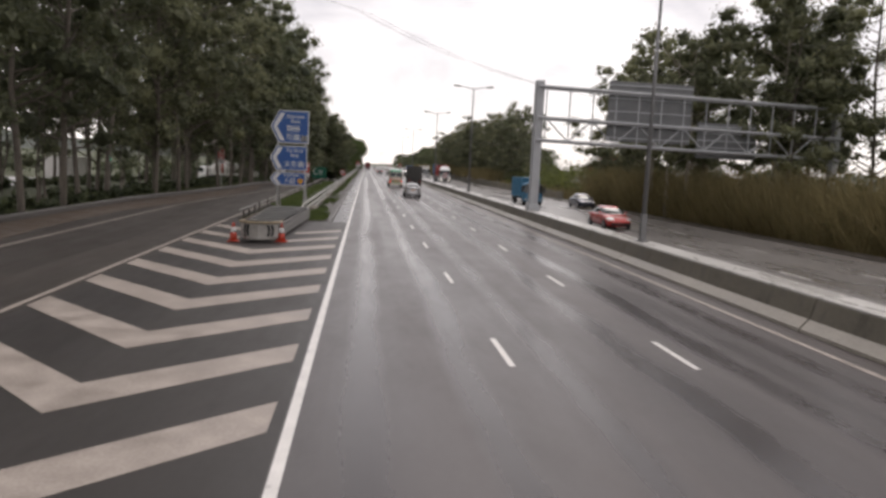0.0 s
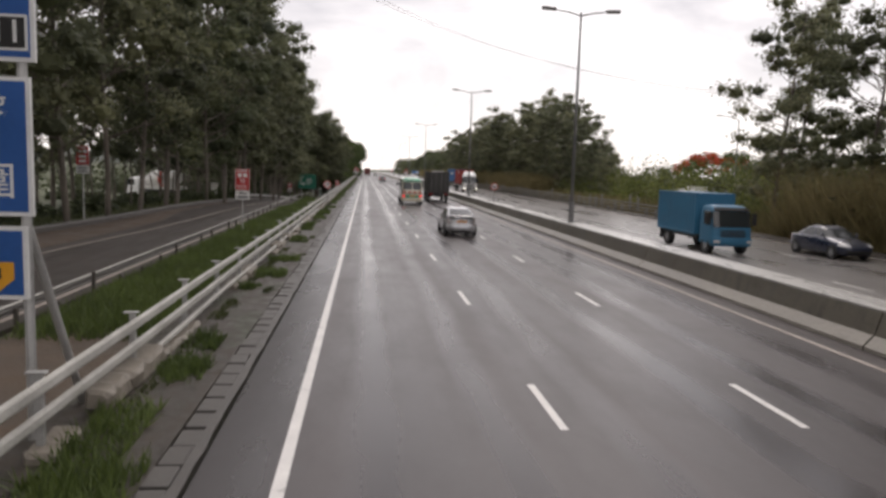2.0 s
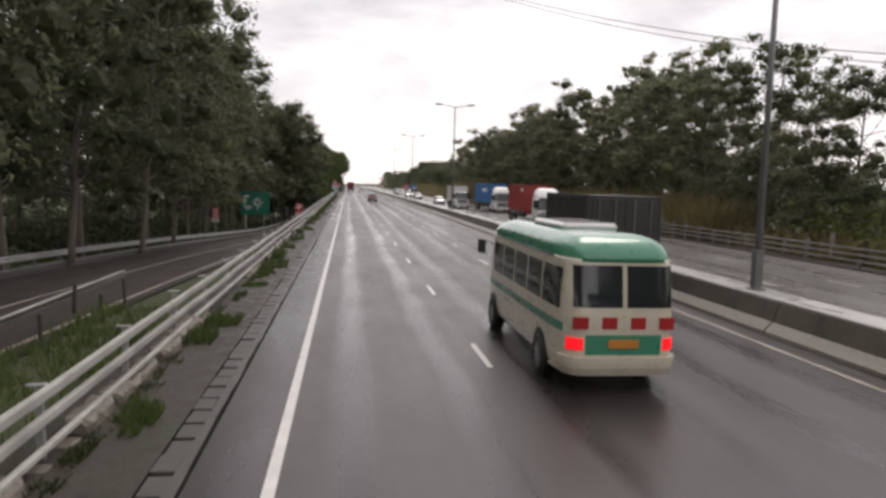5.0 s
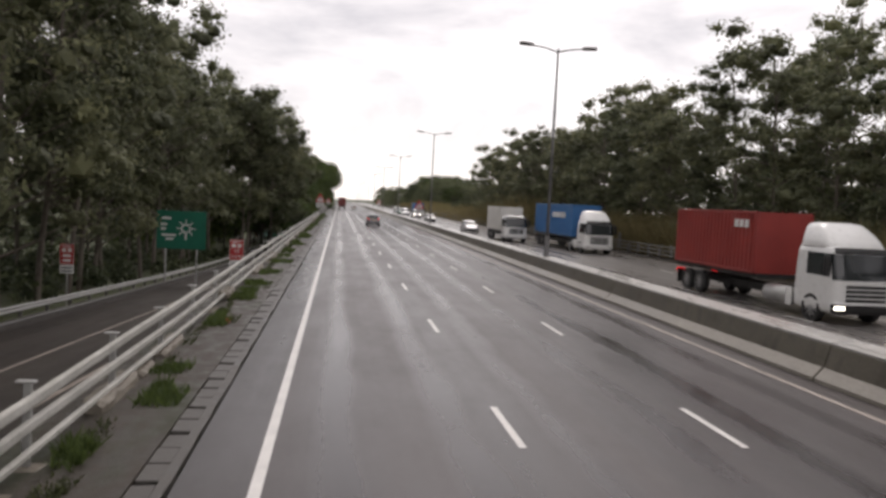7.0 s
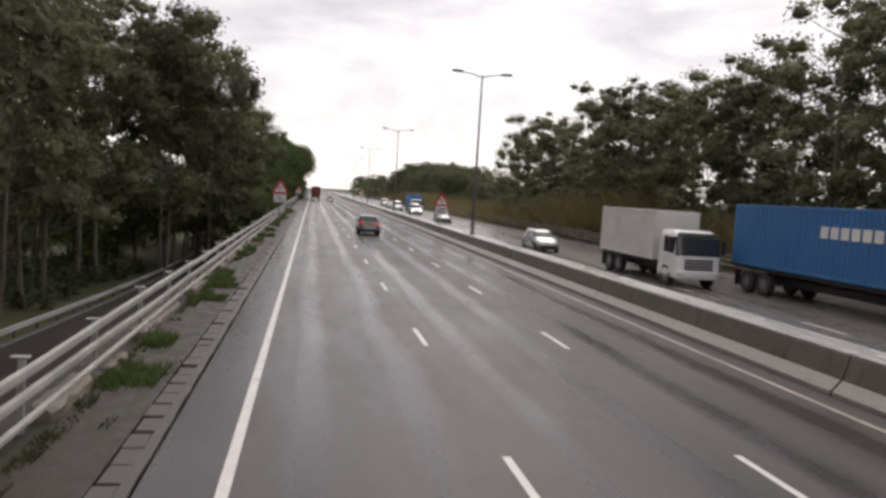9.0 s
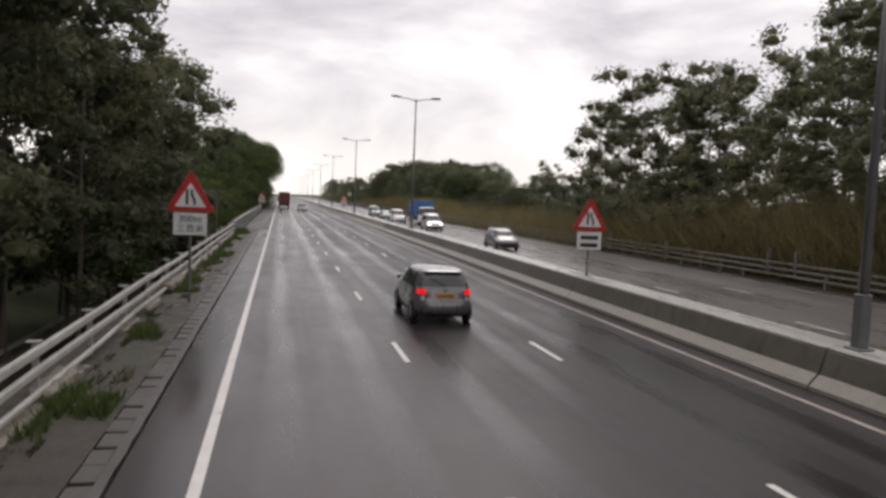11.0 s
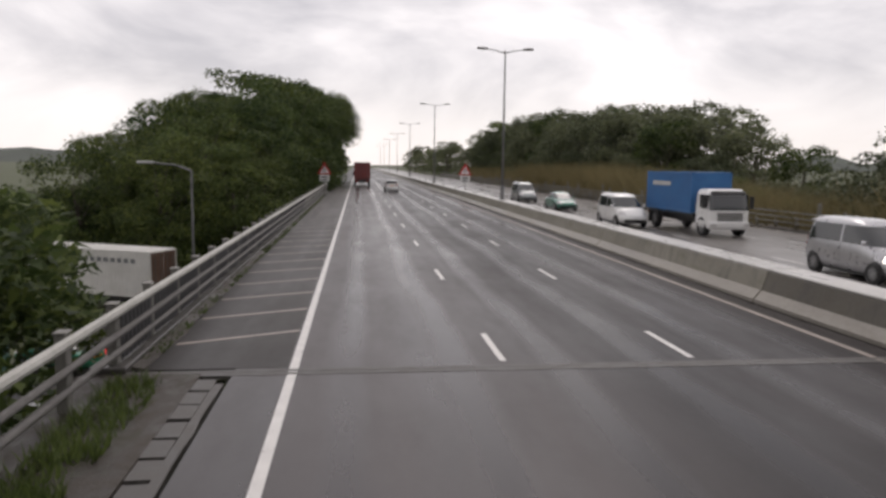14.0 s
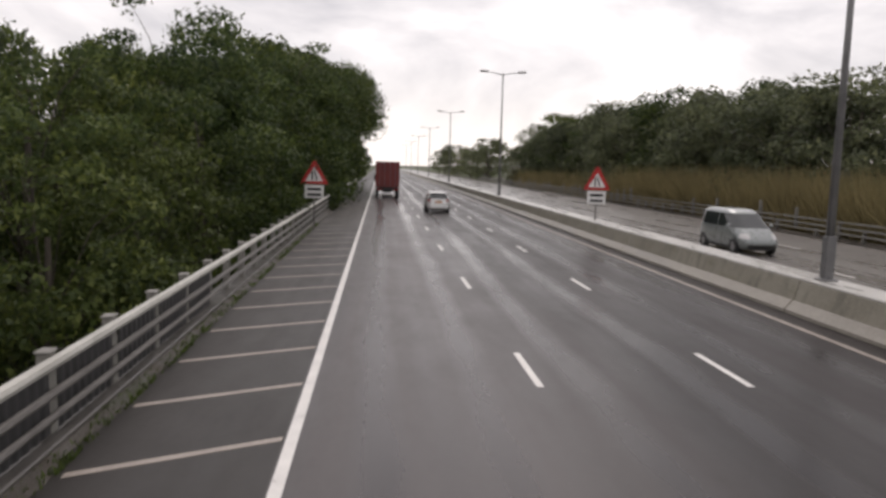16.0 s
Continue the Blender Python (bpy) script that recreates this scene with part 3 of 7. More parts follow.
line("edge_line", -0.075, 0.075, ROAD_Y0, ROAD_Y1, road)
line("edge_line", 10.38, 10.52, ROAD_Y0, ROAD_Y1, road, PAINT_WORN)
line("edge_line", 13.55, 13.69, ROAD_Y0, ROAD_Y1, road_far, PAINT_WORN)
line("edge_line", 24.1, 24.28, ROAD_Y0, ROAD_Y1, road_far, PAINT_WORN)
dash = line("lane_dash", -0.06, 0.06, 0, 2.05, road)
dash.matrix_basis = pose(3.59, -9, 0)
for k in range(-3, 60):
    for x in (3.59, 7.05):
        if (k, x) != (-1, 3.59):
            piece("lane_dash", dash.data, road, pose(x, 9 * k, 0))
for k in range(-3, 52):
    for x in (17.15, 20.65):
        piece("lane_dash", dash.data, road_far, pose(x, 9 * k + 3, 0))
# chevrons: the points face the oncoming traffic
TIP, RIGHT_END, LEFT_END = -3.25, -0.27, -6.45
for k in range(-5, 8):
    y = 6.39 + 3.34 * k
    arm = lambda x: y + (x - TIP) * 0.91 if x > TIP else y + (TIP - x) * 1.08
    if k < 6:
        out = [(TIP, y), (RIGHT_END, arm(RIGHT_END)), (RIGHT_END, arm(RIGHT_END) + 1.2), (TIP, y + 1.3), (LEFT_END, arm(LEFT_END) + 1.15), (LEFT_END, arm(LEFT_END))]
        mark("chevron", out, gore, PAINT_WORN, z=0.0085)
    else:
        # the crash cushion stands where the points would be
        mark("chevron", [(-2.35, arm(-2.35)), (RIGHT_END, arm(RIGHT_END)), (RIGHT_END, arm(RIGHT_END) + 1.15), (-2.35, arm(-2.35) + 0.9)], gore, PAINT_WORN, z=0.0085)
        mark("chevron", [(-4.45, arm(-4.45)), (-4.45, arm(-4.45) + 1.1), (LEFT_END, arm(LEFT_END) + 1.1), (LEFT_END, arm(LEFT_END))], gore, PAINT_WORN, z=0.0085)
# thin hatching on the bridge shoulder
bar = mark("hatch_line", [(-2.3, -1.0), (-0.12, 0), (-0.12, 0.14), (-2.3, -0.86)], deck, PAINT_WORN, z=0.0085)
bar.matrix_basis = pose(0, 281.48, 0)
for i in range(1, 40):
    piece("hatch_line", bar.data, deck, pose(0, 281.48 + 2.24 * i, 0))

# expansion joint across the bridge end
joint = put("expansion_joint", boxes(((-3.2, DECK_Y0 - 0.16, -0.05), (11.1, DECK_Y0 - 0.03, 0.006)), ((-3.2, DECK_Y0 + 0.03, -0.05), (11.1, DECK_Y0 + 0.16, 0.006)), ((-3.2, DECK_Y0 - 0.03, -0.05), (11.1, DECK_Y0 + 0.03, 0.002))), GUTTER_DARK)
tagged(joint, "dark rubber and steel expansion joint across the road", "expansion joint", kind="structure")

# ---- gutter of channel blocks with slots between them
gutter = strip("gutter", -1.435, -0.97, 38, DECK_Y0 - 0.3, -0.3, -0.17, GUTTER_DARK, step=10)
tagged(gutter, "concrete drainage channel with slotted covers", "gutter", kind="structure")
rl = random.Random(8)
lip_rows = []
for i in range(482):
    y = 38 + 0.5 * i
    if y > DECK_Y0 - 0.3:
        break
    # its outer edge has crumbled unevenly along the asphalt
    e = -1.0 + rl.uniform(-0.028, 0.012)
    lip_rows.append([(-1.135, y, -0.172), (e, y, -0.172), (e, y, 0.0), (e - 0.012, y, 0.012), (-1.135, y, 0.014)])
part("channel_lip", loft(lip_rows), GUTTER_MAT, gutter)
first = put("channel_block", boxes(((-1.43, 0.0, -0.165), (-1.137, 0.53, 0.012)), bevel=0.012), GUTTER_MAT, gutter)
first.matrix_basis = pose(0, 42.2, 0)
rest = bmesh.new()
for i in range(-6, 387):
    if i == 0:
        continue
    y = 42.2 + 0.61 * i
    m = pose(random.uniform(-0.012, 0.012), y, random.uniform(-0.010, 0.004), random.uniform(-0.6, 0.6), random.uniform(-0.8, 0.8), random.uniform(-1.2, 1.2))
    if 0 < i < 296:
        piece("channel_block", first.data, gutter, m)
    else:
        box(rest, (-1.43, 0.0, -0.165), (-1.137, 0.53, 0.012), 0, m)
tagged(put("far_channel_blocks", rest, GUTTER_MAT, gutter), kind="stuff")

# ---- central concrete barrier
barrier = thing("central_barrier", "dirty double-sided concrete barrier between the carriageways", "barrier")
tagged(barrier, kind="structure")
half = [(11.17, 0.0), (11.17, 0.08), (11.38, 0.30), (11.52, 0.78), (11.56, 0.82)]
sec = half + [(24.0 - x, z) for x, z in reversed(half)]
SEG = 12.35
seg_mesh = None
for i in range(-4, 62):
    y = SEG * i
    if seg_mesh is None:
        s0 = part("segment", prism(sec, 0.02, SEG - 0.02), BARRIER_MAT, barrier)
        s0.matrix_basis = pose(0, y, 0)
        c0 = part("kick_face", prism([(11.155, 0.0), (11.155, 0.085), (11.365, 0.305), (11.40, 0.305), (11.40, 0.0)], 0.03, SEG - 0.03), BARRIER_KICK_SHEEN, barrier)
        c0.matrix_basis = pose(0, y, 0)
        t0 = part("cap", boxes(((11.53, 0.03, 0.80), (12.47, SEG - 0.03, 0.86)), bevel=0.02), BARRIER_CAP_SHEEN, barrier)
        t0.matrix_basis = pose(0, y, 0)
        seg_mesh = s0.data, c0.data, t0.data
    else:
        if i == 23:
            # paler concrete on the bridge
            tan = seg_mesh[0].copy()
            tan.materials.clear()
            tan.materials.append(BARRIER_TAN)
            seg_mesh = tan, seg_mesh[1], seg_mesh[2]
        for nm, me in zip(("segment", "kick_face", "cap"), seg_mesh):
            piece(nm, me, barrier, pose(0, y, 0))

# ---- guard rail along the left shoulder
W_BEAM = [(0.0, -0.15), (0.045, -0.11), (0.045, -0.06), (0.0, -0.02), (0.0, 0.02), (0.045, 0.06), (0.045, 0.11), (0.0, 0.15),
          (-0.008, 0.15), (0.033, 0.11), (0.033, 0.06), (-0.010, 0.02), (-0.010, -0.02), (0.033, -0.06), (0.033, -0.11), (-0.008, -0.15)]


BOX_BEAM = [(0.0, -0.08), (0.04, -0.075), (0.055, -0.045), (0.055, 0.045), (0.04, 0.075), (0.0, 0.08), (-0.02, 0.07), (-0.02, -0.07)]


def beam_rail(name, x, z, y0, y1, parent, material, tall=1.0, wobble=0.02, face=1, profile=W_BEAM):
    n = max(1, round((y1 - y0) / 4))
    rng = random.Random(int(x * 100 + z * 1000 + y0))
    secs = []
    for i in range(n + 1):
        y = y0 + (y1 - y0) * i / n
        dx, dz = rng.uniform(-wobble, wobble), rng.uniform(-wobble, wobble)
        secs.append([(x + face * px + dx, y, z + pz * tall + dz) for px, pz in profile])
    return part(name, loft(secs), material, parent)


rail = thing("guard_rail", "weathered galvanised guard rail with pale beams on a broken concrete kerb", "guard rail")
beam_rail("beam", -2.72, 0.87, 40, DECK_Y0 - 8.4, rail, FENCE_WHITE, 1.0, profile=BOX_BEAM)
beam_rail("beam", -2.72, 0.53, 40, DECK_Y0 - 8.4, rail, FENCE_WHITE, 0.9, profile=BOX_BEAM)
beam_rail("low_beam", -2.70, 0.22, 46, DECK_Y0 - 8.4, rail, FENCE_WHITE, 0.6, 0.03, profile=BOX_BEAM)
tail = bmesh.new()
tube(tail, (-2.72, 40.2, 0.86), (-2.95, 36.5, 0.12), 0.07, 0.07)
tube(tail, (-2.72, 40.2, 0.53), (-2.95, 37.2, 0.05), 0.06, 0.06)
part("sloped_end", tail, FENCE_WHITE, rail)
post = part("post", boxes(((-2.84, -0.035, -0.05), (-2.745, 0.035, 0.99)), ((-2.93, -0.05, 0.99), (-2.70, 0.05, 1.02)), bevel=0.008), STEEL, rail)
post.matrix_basis = pose(0, 41, 0)
for i in range(1, 70):
    piece("post", post.data, rail, pose(0, 41 + 3.3 * i, 0, random.uniform(-1, 1), random.uniform(-1.5, 1.5), 0))
kb = None
y = 44.0
rk = random.Random(5)
while y < DECK_Y0 - 9:
    ln = rk.uniform(0.7, 2.3)
    if kb is None:
        bm = bmesh.new()
        secs = []
        for u in (0, 0.06, 0.2, 0.37, 0.5, 0.66, 0.85, 0.96, 1.0):
            e = 0.05 if u in (0, 1.0) else 0.0
            top = 0.13 - e + rk.uniform(-0.03, 0.02)
            secs.append([(-2.88 + e, u * 0.94, -0.1), (-2.52 - e, u * 0.94, -0.1), (-2.54 - e + rk.uniform(-0.05, 0.03), u * 0.94, top - 0.05), (-2.60 - e + rk.uniform(-0.04, 0.02), u * 0.94, top), (-2.88 + e, u * 0.94, top + 0.01)])
        k0 = part("kerb_block", loft(secs), KERB_TAN, rail, "broken pale concrete kerb block")
        k0.matrix_basis = pose(0, y, 0)
        kb = k0.data
    elif rk.random() > 0.14:
        piece("kerb_block", kb, rail, pose(rk.uniform(-0.03, 0.03), y, rk.uniform(-0.06, 0.03), rk.uniform(-1, 1), rk.uniform(-4, 4), rk.uniform(-1.5, 1.5)) @ Matrix.Diagonal((1, ln, 1, 1)))
    y += ln

# bridge parapet with square posts; over the underpass dark sheet panels close its bays
PANEL_Y1 = 322.4
para = thing("bridge_parapet", "grey steel bridge parapet with three rails and dark infill panels", "parapet")
# The dimness of the two lower rails is put into their darker material.
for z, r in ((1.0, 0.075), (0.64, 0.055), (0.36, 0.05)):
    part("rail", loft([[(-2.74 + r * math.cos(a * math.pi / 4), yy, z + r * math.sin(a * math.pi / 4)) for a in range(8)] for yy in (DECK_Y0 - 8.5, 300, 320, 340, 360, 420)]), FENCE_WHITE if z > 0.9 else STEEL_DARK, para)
part("plinth", boxes(((-3.2, DECK_Y0, -0.3), (-2.62, 420, 0.12)), bevel=0.02), GUTTER_DARK, para)
pp = part("post", boxes(((-2.95, -0.10, -0.05), (-2.80, 0.10, 1.09)), ((-2.97, -0.12, 1.09), (-2.78, 0.12, 1.125)), bevel=0.012), FENCE_GREY, para)
pp.matrix_basis = pose(0, DECK_Y0 - 7.7, 0)
for i in range(1, 70):
    piece("post", pp.data, para, pose(0, DECK_Y0 - 7.7 + 2.0 * i, 0))
fold = [(-2.80 + (0.012 if k % 4 in (1, 2) else 0.0), 0.12 + 0.055 * k) for k in range(33)]
fold = fold + [(x - 0.008, y) for x, y in reversed(fold)]
bm = loft([[(x, y, z) for x, y in fold] for z in (0.14, 0.93)])
sheet = part("infill_panel", bm, SHEET_DARK, para, "dark ribbed sheet-metal infill panel")
sheet.matrix_basis = pose(0, DECK_Y0 + 0.3, 0)
for i in range(1, int((PANEL_Y1 - DECK_Y0) / 2.0)):
    piece("infill_panel", sheet.data, para, pose(0, DECK_Y0 + 0.3 + 2.0 * i, 0))
# silt and moss gathered along the plinth
rs = random.Random(3)
silt = put("silt_strip", loft([[(-2.63, y, -0.02), (-2.36 + rs.uniform(-0.12, 0.12), y, -0.02), (-2.40 + rs.uniform(-0.12, 0.08), y, 0.012), (-2.63, y, 0.05 + rs.uniform(-0.015, 0.03))] for y in [DECK_Y0 + 0.3 + 0.8 * i for i in range(150)]]), VERGE)
tagged(silt, "mossy silt gathered along the foot of the parapet", "verge", kind="structure")

# low beam on the slip-road side of the grass strip
rail2 = thing("slip_guard_rail", "low weathered beam guard rail on short dark posts", "guard rail")
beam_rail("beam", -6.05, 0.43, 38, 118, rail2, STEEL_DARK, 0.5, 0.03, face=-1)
# The beam's bright upper edge is an added pale strip over its dark colour.
part("bright_top_edge", boxes(((-6.1, 38, 0.505), (-6.03, 118, 0.53))), FENCE_WHITE, rail2)
p2 = part("post", boxes(((-6.0, -0.04, -0.3), (-5.92, 0.04, 0.46)), bevel=0.008), RUST_STEEL, rail2)
p2.matrix_basis = pose(0, 38.5, 0)
for i in range(1, 40):
    piece("post", p2.data, rail2, pose(0, 38.5 + 2.03 * i, 0.0, random.uniform(-3, 3), random.uniform(-3, 3), 0))

# outer rail beyond the slip road, and the far fence
rail3 = thing("outer_guard_rail", "weathered steel guard rail at the outer edge of the slip road", "guard rail")
rows = []
for i in range(40):
    y = 120 + 4 * i
    x, z = slip_edge(y)[1] - 0.6, slip_z(y) + 0.62
    rows.append([(x + px, y, z + pz) for px, pz in W_BEAM])
part("beam", loft(rows), STEEL, rail3)
p3 = part("post", boxes(((-0.16, -0.06, -0.75), (-0.02, 0.06, 0.12)), bevel=0.008), STEEL_DARK, rail3)
p3.matrix_basis = pose(slip_edge(121)[1] - 0.6, 121, slip_z(121) + 0.62)
for i in range(1, 52):
    y = 121 + 3 * i
    piece("post", p3.data, rail3, pose(slip_edge(y)[1] - 0.6, y, slip_z(y) + 0.62))

fence = thing("roadside_fence", "weathered grey post-and-rail fence beside the opposite carriageway", "fence")
for z in (0.42, 0.72, 1.02):
    part("rail", boxes(((25.20, 84, z - 0.05), (25.26, 480, z + 0.05))), FENCE_GREY, fence)
fp = part("post", boxes(((25.26, -0.08, -0.1), (25.42, 0.08, 1.15)), bevel=0.01), FENCE_GREY, fence)
fp.matrix_basis = pose(0, 84.2, 0)
for i in range(1, 198):
    piece("post", fp.data, fence, pose(0, 84.2 + 2.0 * i, 0, 0, random.uniform(-1.5, 1.5), 0))
# ---------------------------------------------------------------- trees
rng = np.random.default_rng(11)


def leaves(centres, radii, counts, size, droop=0.3, squash=0.75, shell=0.55, facing=False, top=0.0):
    """Pointed leaf blades scattered in clumps: vertices and faces."""
    out, dirs = [], []
    for c, r, n in zip(centres, radii, counts):
        d = rng.normal(size=(n, 3))
        d /= np.linalg.norm(d, axis=1)[:, None]
        up = rng.random(n) < top
        d[up, 2] = np.abs(d[up, 2])
        rad = r * (shell + (1 - shell) * rng.random(n) ** 0.7) * (0.75 + 0.5 * rng.random(n))
        p = np.asarray(c) + d * rad[:, None] * np.array([1, 1, squash])
        out.append(p)
        dirs.append(d)
    p = np.concatenate(out)
    n = len(p)
    a = rng.normal(size=(n, 3)) * np.array([1, 1, 0.7])
    a[:, 2] -= droop
    a /= np.linalg.norm(a, axis=1)[:, None]
    if facing:
        # blades lie on their clump like shingles, roughly facing outwards
        o = np.concatenate(dirs) + rng.normal(size=(n, 3)) * 0.45
        b = np.cross(a, o)
    else:
        b = np.cross(a, rng.normal(size=(n, 3)))
    b /= np.linalg.norm(b, axis=1)[:, None]
    ln = size[0] * (0.6 + 0.8 * rng.random(n))[:, None]
    wd = size[1] * (0.6 + 0.8 * rng.random(n))[:, None]
    nrm = np.cross(a, b)
    v = np.stack([p - a * ln * 0.45 + b * wd * 0.5, p - a * ln * 0.25 - b * wd * 0.5 + nrm * wd * 0.15, p + a * ln * 0.55], 1).reshape(-1, 3)
    f = np.arange(n * 3).reshape(-1, 3)
    return v, f


def limb(bm, pts, r0, r1, n=6):
    """A bent, tapering branch."""
    rings = []
    for i, p in enumerate(pts):
        p = Vector(p)
        q = (Vector(pts[min(i + 1, len(pts) - 1)]) - Vector(pts[max(i - 1, 0)])).to_track_quat("Z", "Y")
        r = r0 + (r1 - r0) * i / (len(pts) - 1)
        rings.append([bm.verts.new(p + q @ Vector((r * math.cos(2 * math.pi * k / n), r * math.sin(2 * math.pi * k / n), 0))) for k in range(n)])
    for a, b in zip(rings, rings[1:]):
        for k in range(n):
            bm.faces.new((a[k], a[(k + 1) % n], b[(k + 1) % n], b[k]))


CORE = bmesh.new()
bmesh.ops.create_icosphere(CORE, subdivisions=1, radius=1.0)
CORE.verts.index_update()
CORE_V = np.array([v.co[:] for v in CORE.verts])
CORE_F = np.array([[v.index for v in f.verts] for f in CORE.faces])
CORE.free()


def puffs(centres, radii, leaf_n, size, r):
    """Dense flattened puffs: an uneven leafy heart under a coat of overlapping blades, ragged at the rim."""
    total = sum(x ** 2 for x in radii)
    coat = [max(10, int(leaf_n * 0.6 * x ** 2 / total)) for x in radii]
    rag = [max(6, int(leaf_n * 0.4 * x ** 2 / total)) for x in radii]
    v0, f0 = leaves(centres, [x * 0.88 for x in radii], coat, size, 0.6, 0.86, 0.66, True, 0.4)
    v1, f1 = leaves(centres, [x * 1.12 for x in radii], rag, size, 0.9, 0.9, 0.5)
    vs, fs, base = [v0, v1], [f0, f1 + len(v0)], len(v0) + len(v1)
    for c, x in zip(centres, radii):
        if x < 0.62:
            continue
        jag = (0.36 + 0.27 * rng.random(len(CORE_V)))[:, None]
        vs.append(np.asarray(c) + CORE_V * jag * x * np.array([1, 1, 0.85]))
        fs.append(CORE_F + base)
        base += len(CORE_V)
    return np.concatenate(vs), np.concatenate(fs)


def gum_tree(seed, height, spread, clear, leaf_n, clumps):
    """Tall slender tree: bare trunk, steep limbs, clumped hanging foliage."""
    r = random.Random(seed)
    bm = bmesh.new()
    lean = (r.uniform(-0.06, 0.06), r.uniform(-0.06, 0.06))
    trunk = [(lean[0] * height * s + r.uniform(-0.15, 0.15) * (s > 0), lean[1] * height * s + r.uniform(-0.15, 0.15) * (s > 0), height * s * 0.93) for s in (0, 0.12, 0.28, 0.45, 0.62, 0.8, 1.0)]
    trunk[0] = (0, 0, -0.4)
    limb(bm, trunk, 0.19 if height > 15 else 0.09, 0.05, 7)

    def at(s):
        k = min(5, int(s * 6))
        u = s * 6 - k
        return Vector(trunk[k]).lerp(Vector(trunk[k + 1]), u)

    cs, rs = [], []
    for i in range(clumps):
        s = clear + (0.98 - clear) * (i + r.random()) / clumps
        base = at(s)
        ang = r.uniform(0, 2 * math.pi)
        top = (s - clear) / (1 - clear)
        reach = spread * (0.45 + 0.75 * math.sin(math.pi * min(1, 0.18 + 0.75 * top))) * r.uniform(0.30, 1.0)
        tip = base + Vector((math.cos(ang) * reach, math.sin(ang) * reach, reach * r.uniform(0.35, 0.95)))
        mid = base.lerp(tip, 0.5) + Vector((0, 0, -0.2))
        limb(bm, [base, mid, tip], 0.07 * (1.2 - s) + 0.02, 0.015, 4)
        rad = r.uniform(0.85, 1.55) * (spread / 4.0) ** 0.6
        cs.append(tip)
        rs.append(rad)
        for _ in range(r.choice((0, 1, 1, 2))):
            # smaller puffs crowd round the large one
            a = r.uniform(0, 2 * math.pi)
            cs.append(tip + Vector((math.cos(a), math.sin(a), r.uniform(-0.5, 0.6))) * rad * r.uniform(0.7, 1.0))
            rs.append(rad * r.uniform(0.45, 0.7))
    v, f = puffs(cs, rs, leaf_n, (0.38, 0.21), r)
    return bm, v, f


def lush_tree(seed, height, spread, leaf_n, lumps, low=0.12):
    """Broad crown of many leafy lumps, down almost to the ground."""
    r = random.Random(seed)
    bm = bmesh.new()
    limb(bm, [(0, 0, -0.5), (r.uniform(-0.3, 0.3), r.uniform(-0.3, 0.3), height * 0.3), (r.uniform(-0.5, 0.5), r.uniform(-0.5, 0.5), height * 0.7)], 0.28, 0.10, 7)
    cs, rs = [], []
    for i in range(lumps):
        h = r.uniform(low, 0.91)
        ring = spread * math.sqrt(max(0.05, 1 - ((h - 0.45) / 0.56) ** 2)) * r.uniform(0.55, 1.0)
        ang = r.uniform(0, 2 * math.pi)
        c = Vector((math.cos(ang) * ring, math.sin(ang) * ring, h * height))
        if i % 2 == 0:
            limb(bm, [(0, 0, max(0.5, h * height * 0.55)), c * 0.55 + Vector((0, 0, h * height * 0.35)), c], 0.035, 0.012, 4)
        cs.append(c)
        rs.append(r.uniform(0.6, 1.55) * (spread / 3.5) ** 0.5)
    total = sum(x ** 2 for x in rs)
    counts = [max(14, int(leaf_n * x ** 2 / total)) for x in rs]
    big = leaf_n > 10000
    v, f = leaves(cs, rs, counts, (0.25, 0.155) if big else (0.40, 0.22), 0.45, 0.72, 0.74, True, 0.62)
    return bm, v, f


def tree_thing(name, made, leaf, bark, label, category, group):
    bm, v, f = made
    t = thing(name, label, category, group)
    part("trunk", bm, bark, t, smooth=True)
    pydata("crown", v.tolist(), f.tolist(), leaf, t)
    return t


GUM_LABEL = "tall dark gum tree with slender pale trunk and hanging foliage"
gums = [tree_thing("gum_tree", gum_tree(20 + i, h, s, c, n, k), LEAF_GUM, BARK, GUM_LABEL, "tree", "roadside gum trees")
        for i, (h, s, c, n, k) in enumerate([(24, 4.7, 0.27, 5200, 42), (26, 4.9, 0.24, 5400, 44), (22, 4.5, 0.30, 4900, 40), (25, 4.3, 0.20, 5200, 44), (21, 4.7, 0.17, 4900, 40)])]
thin = [tree_thing("gum_tree", gum_tree(60 + i, h, s, c, n, k), LEAF_DARK, BARK, GUM_LABEL, "tree", "roadside gum trees")
        for i, (h, s, c, n, k) in enumerate([(23, 5.2, 0.14, 2600, 28), (26, 5.4, 0.12, 2700, 28)])]
lush = [tree_thing("broadleaf_tree", lush_tree(90 + i, h, s, n, k), LEAF_LUSH, BARK_DARK, "dense green broadleaf tree with leaves down to the ground", "tree", "broadleaf trees")
        for i, (h, s, n, k) in enumerate([(11, 4.2, 5200, 44), (12.5, 4.5, 5600, 48), (10, 4.0, 4800, 40)])]
dusk = [tree_thing("broadleaf_tree", lush_tree(120 + i, h, s, n, k), LEAF_DARK, BARK_DARK, "dark round-crowned broadleaf tree beside the road", "tree", "dark broadleaf trees")
        for i, (h, s, n, k) in enumerate([(10, 4.6, 4600, 58), (12, 5.0, 5000, 62)])]
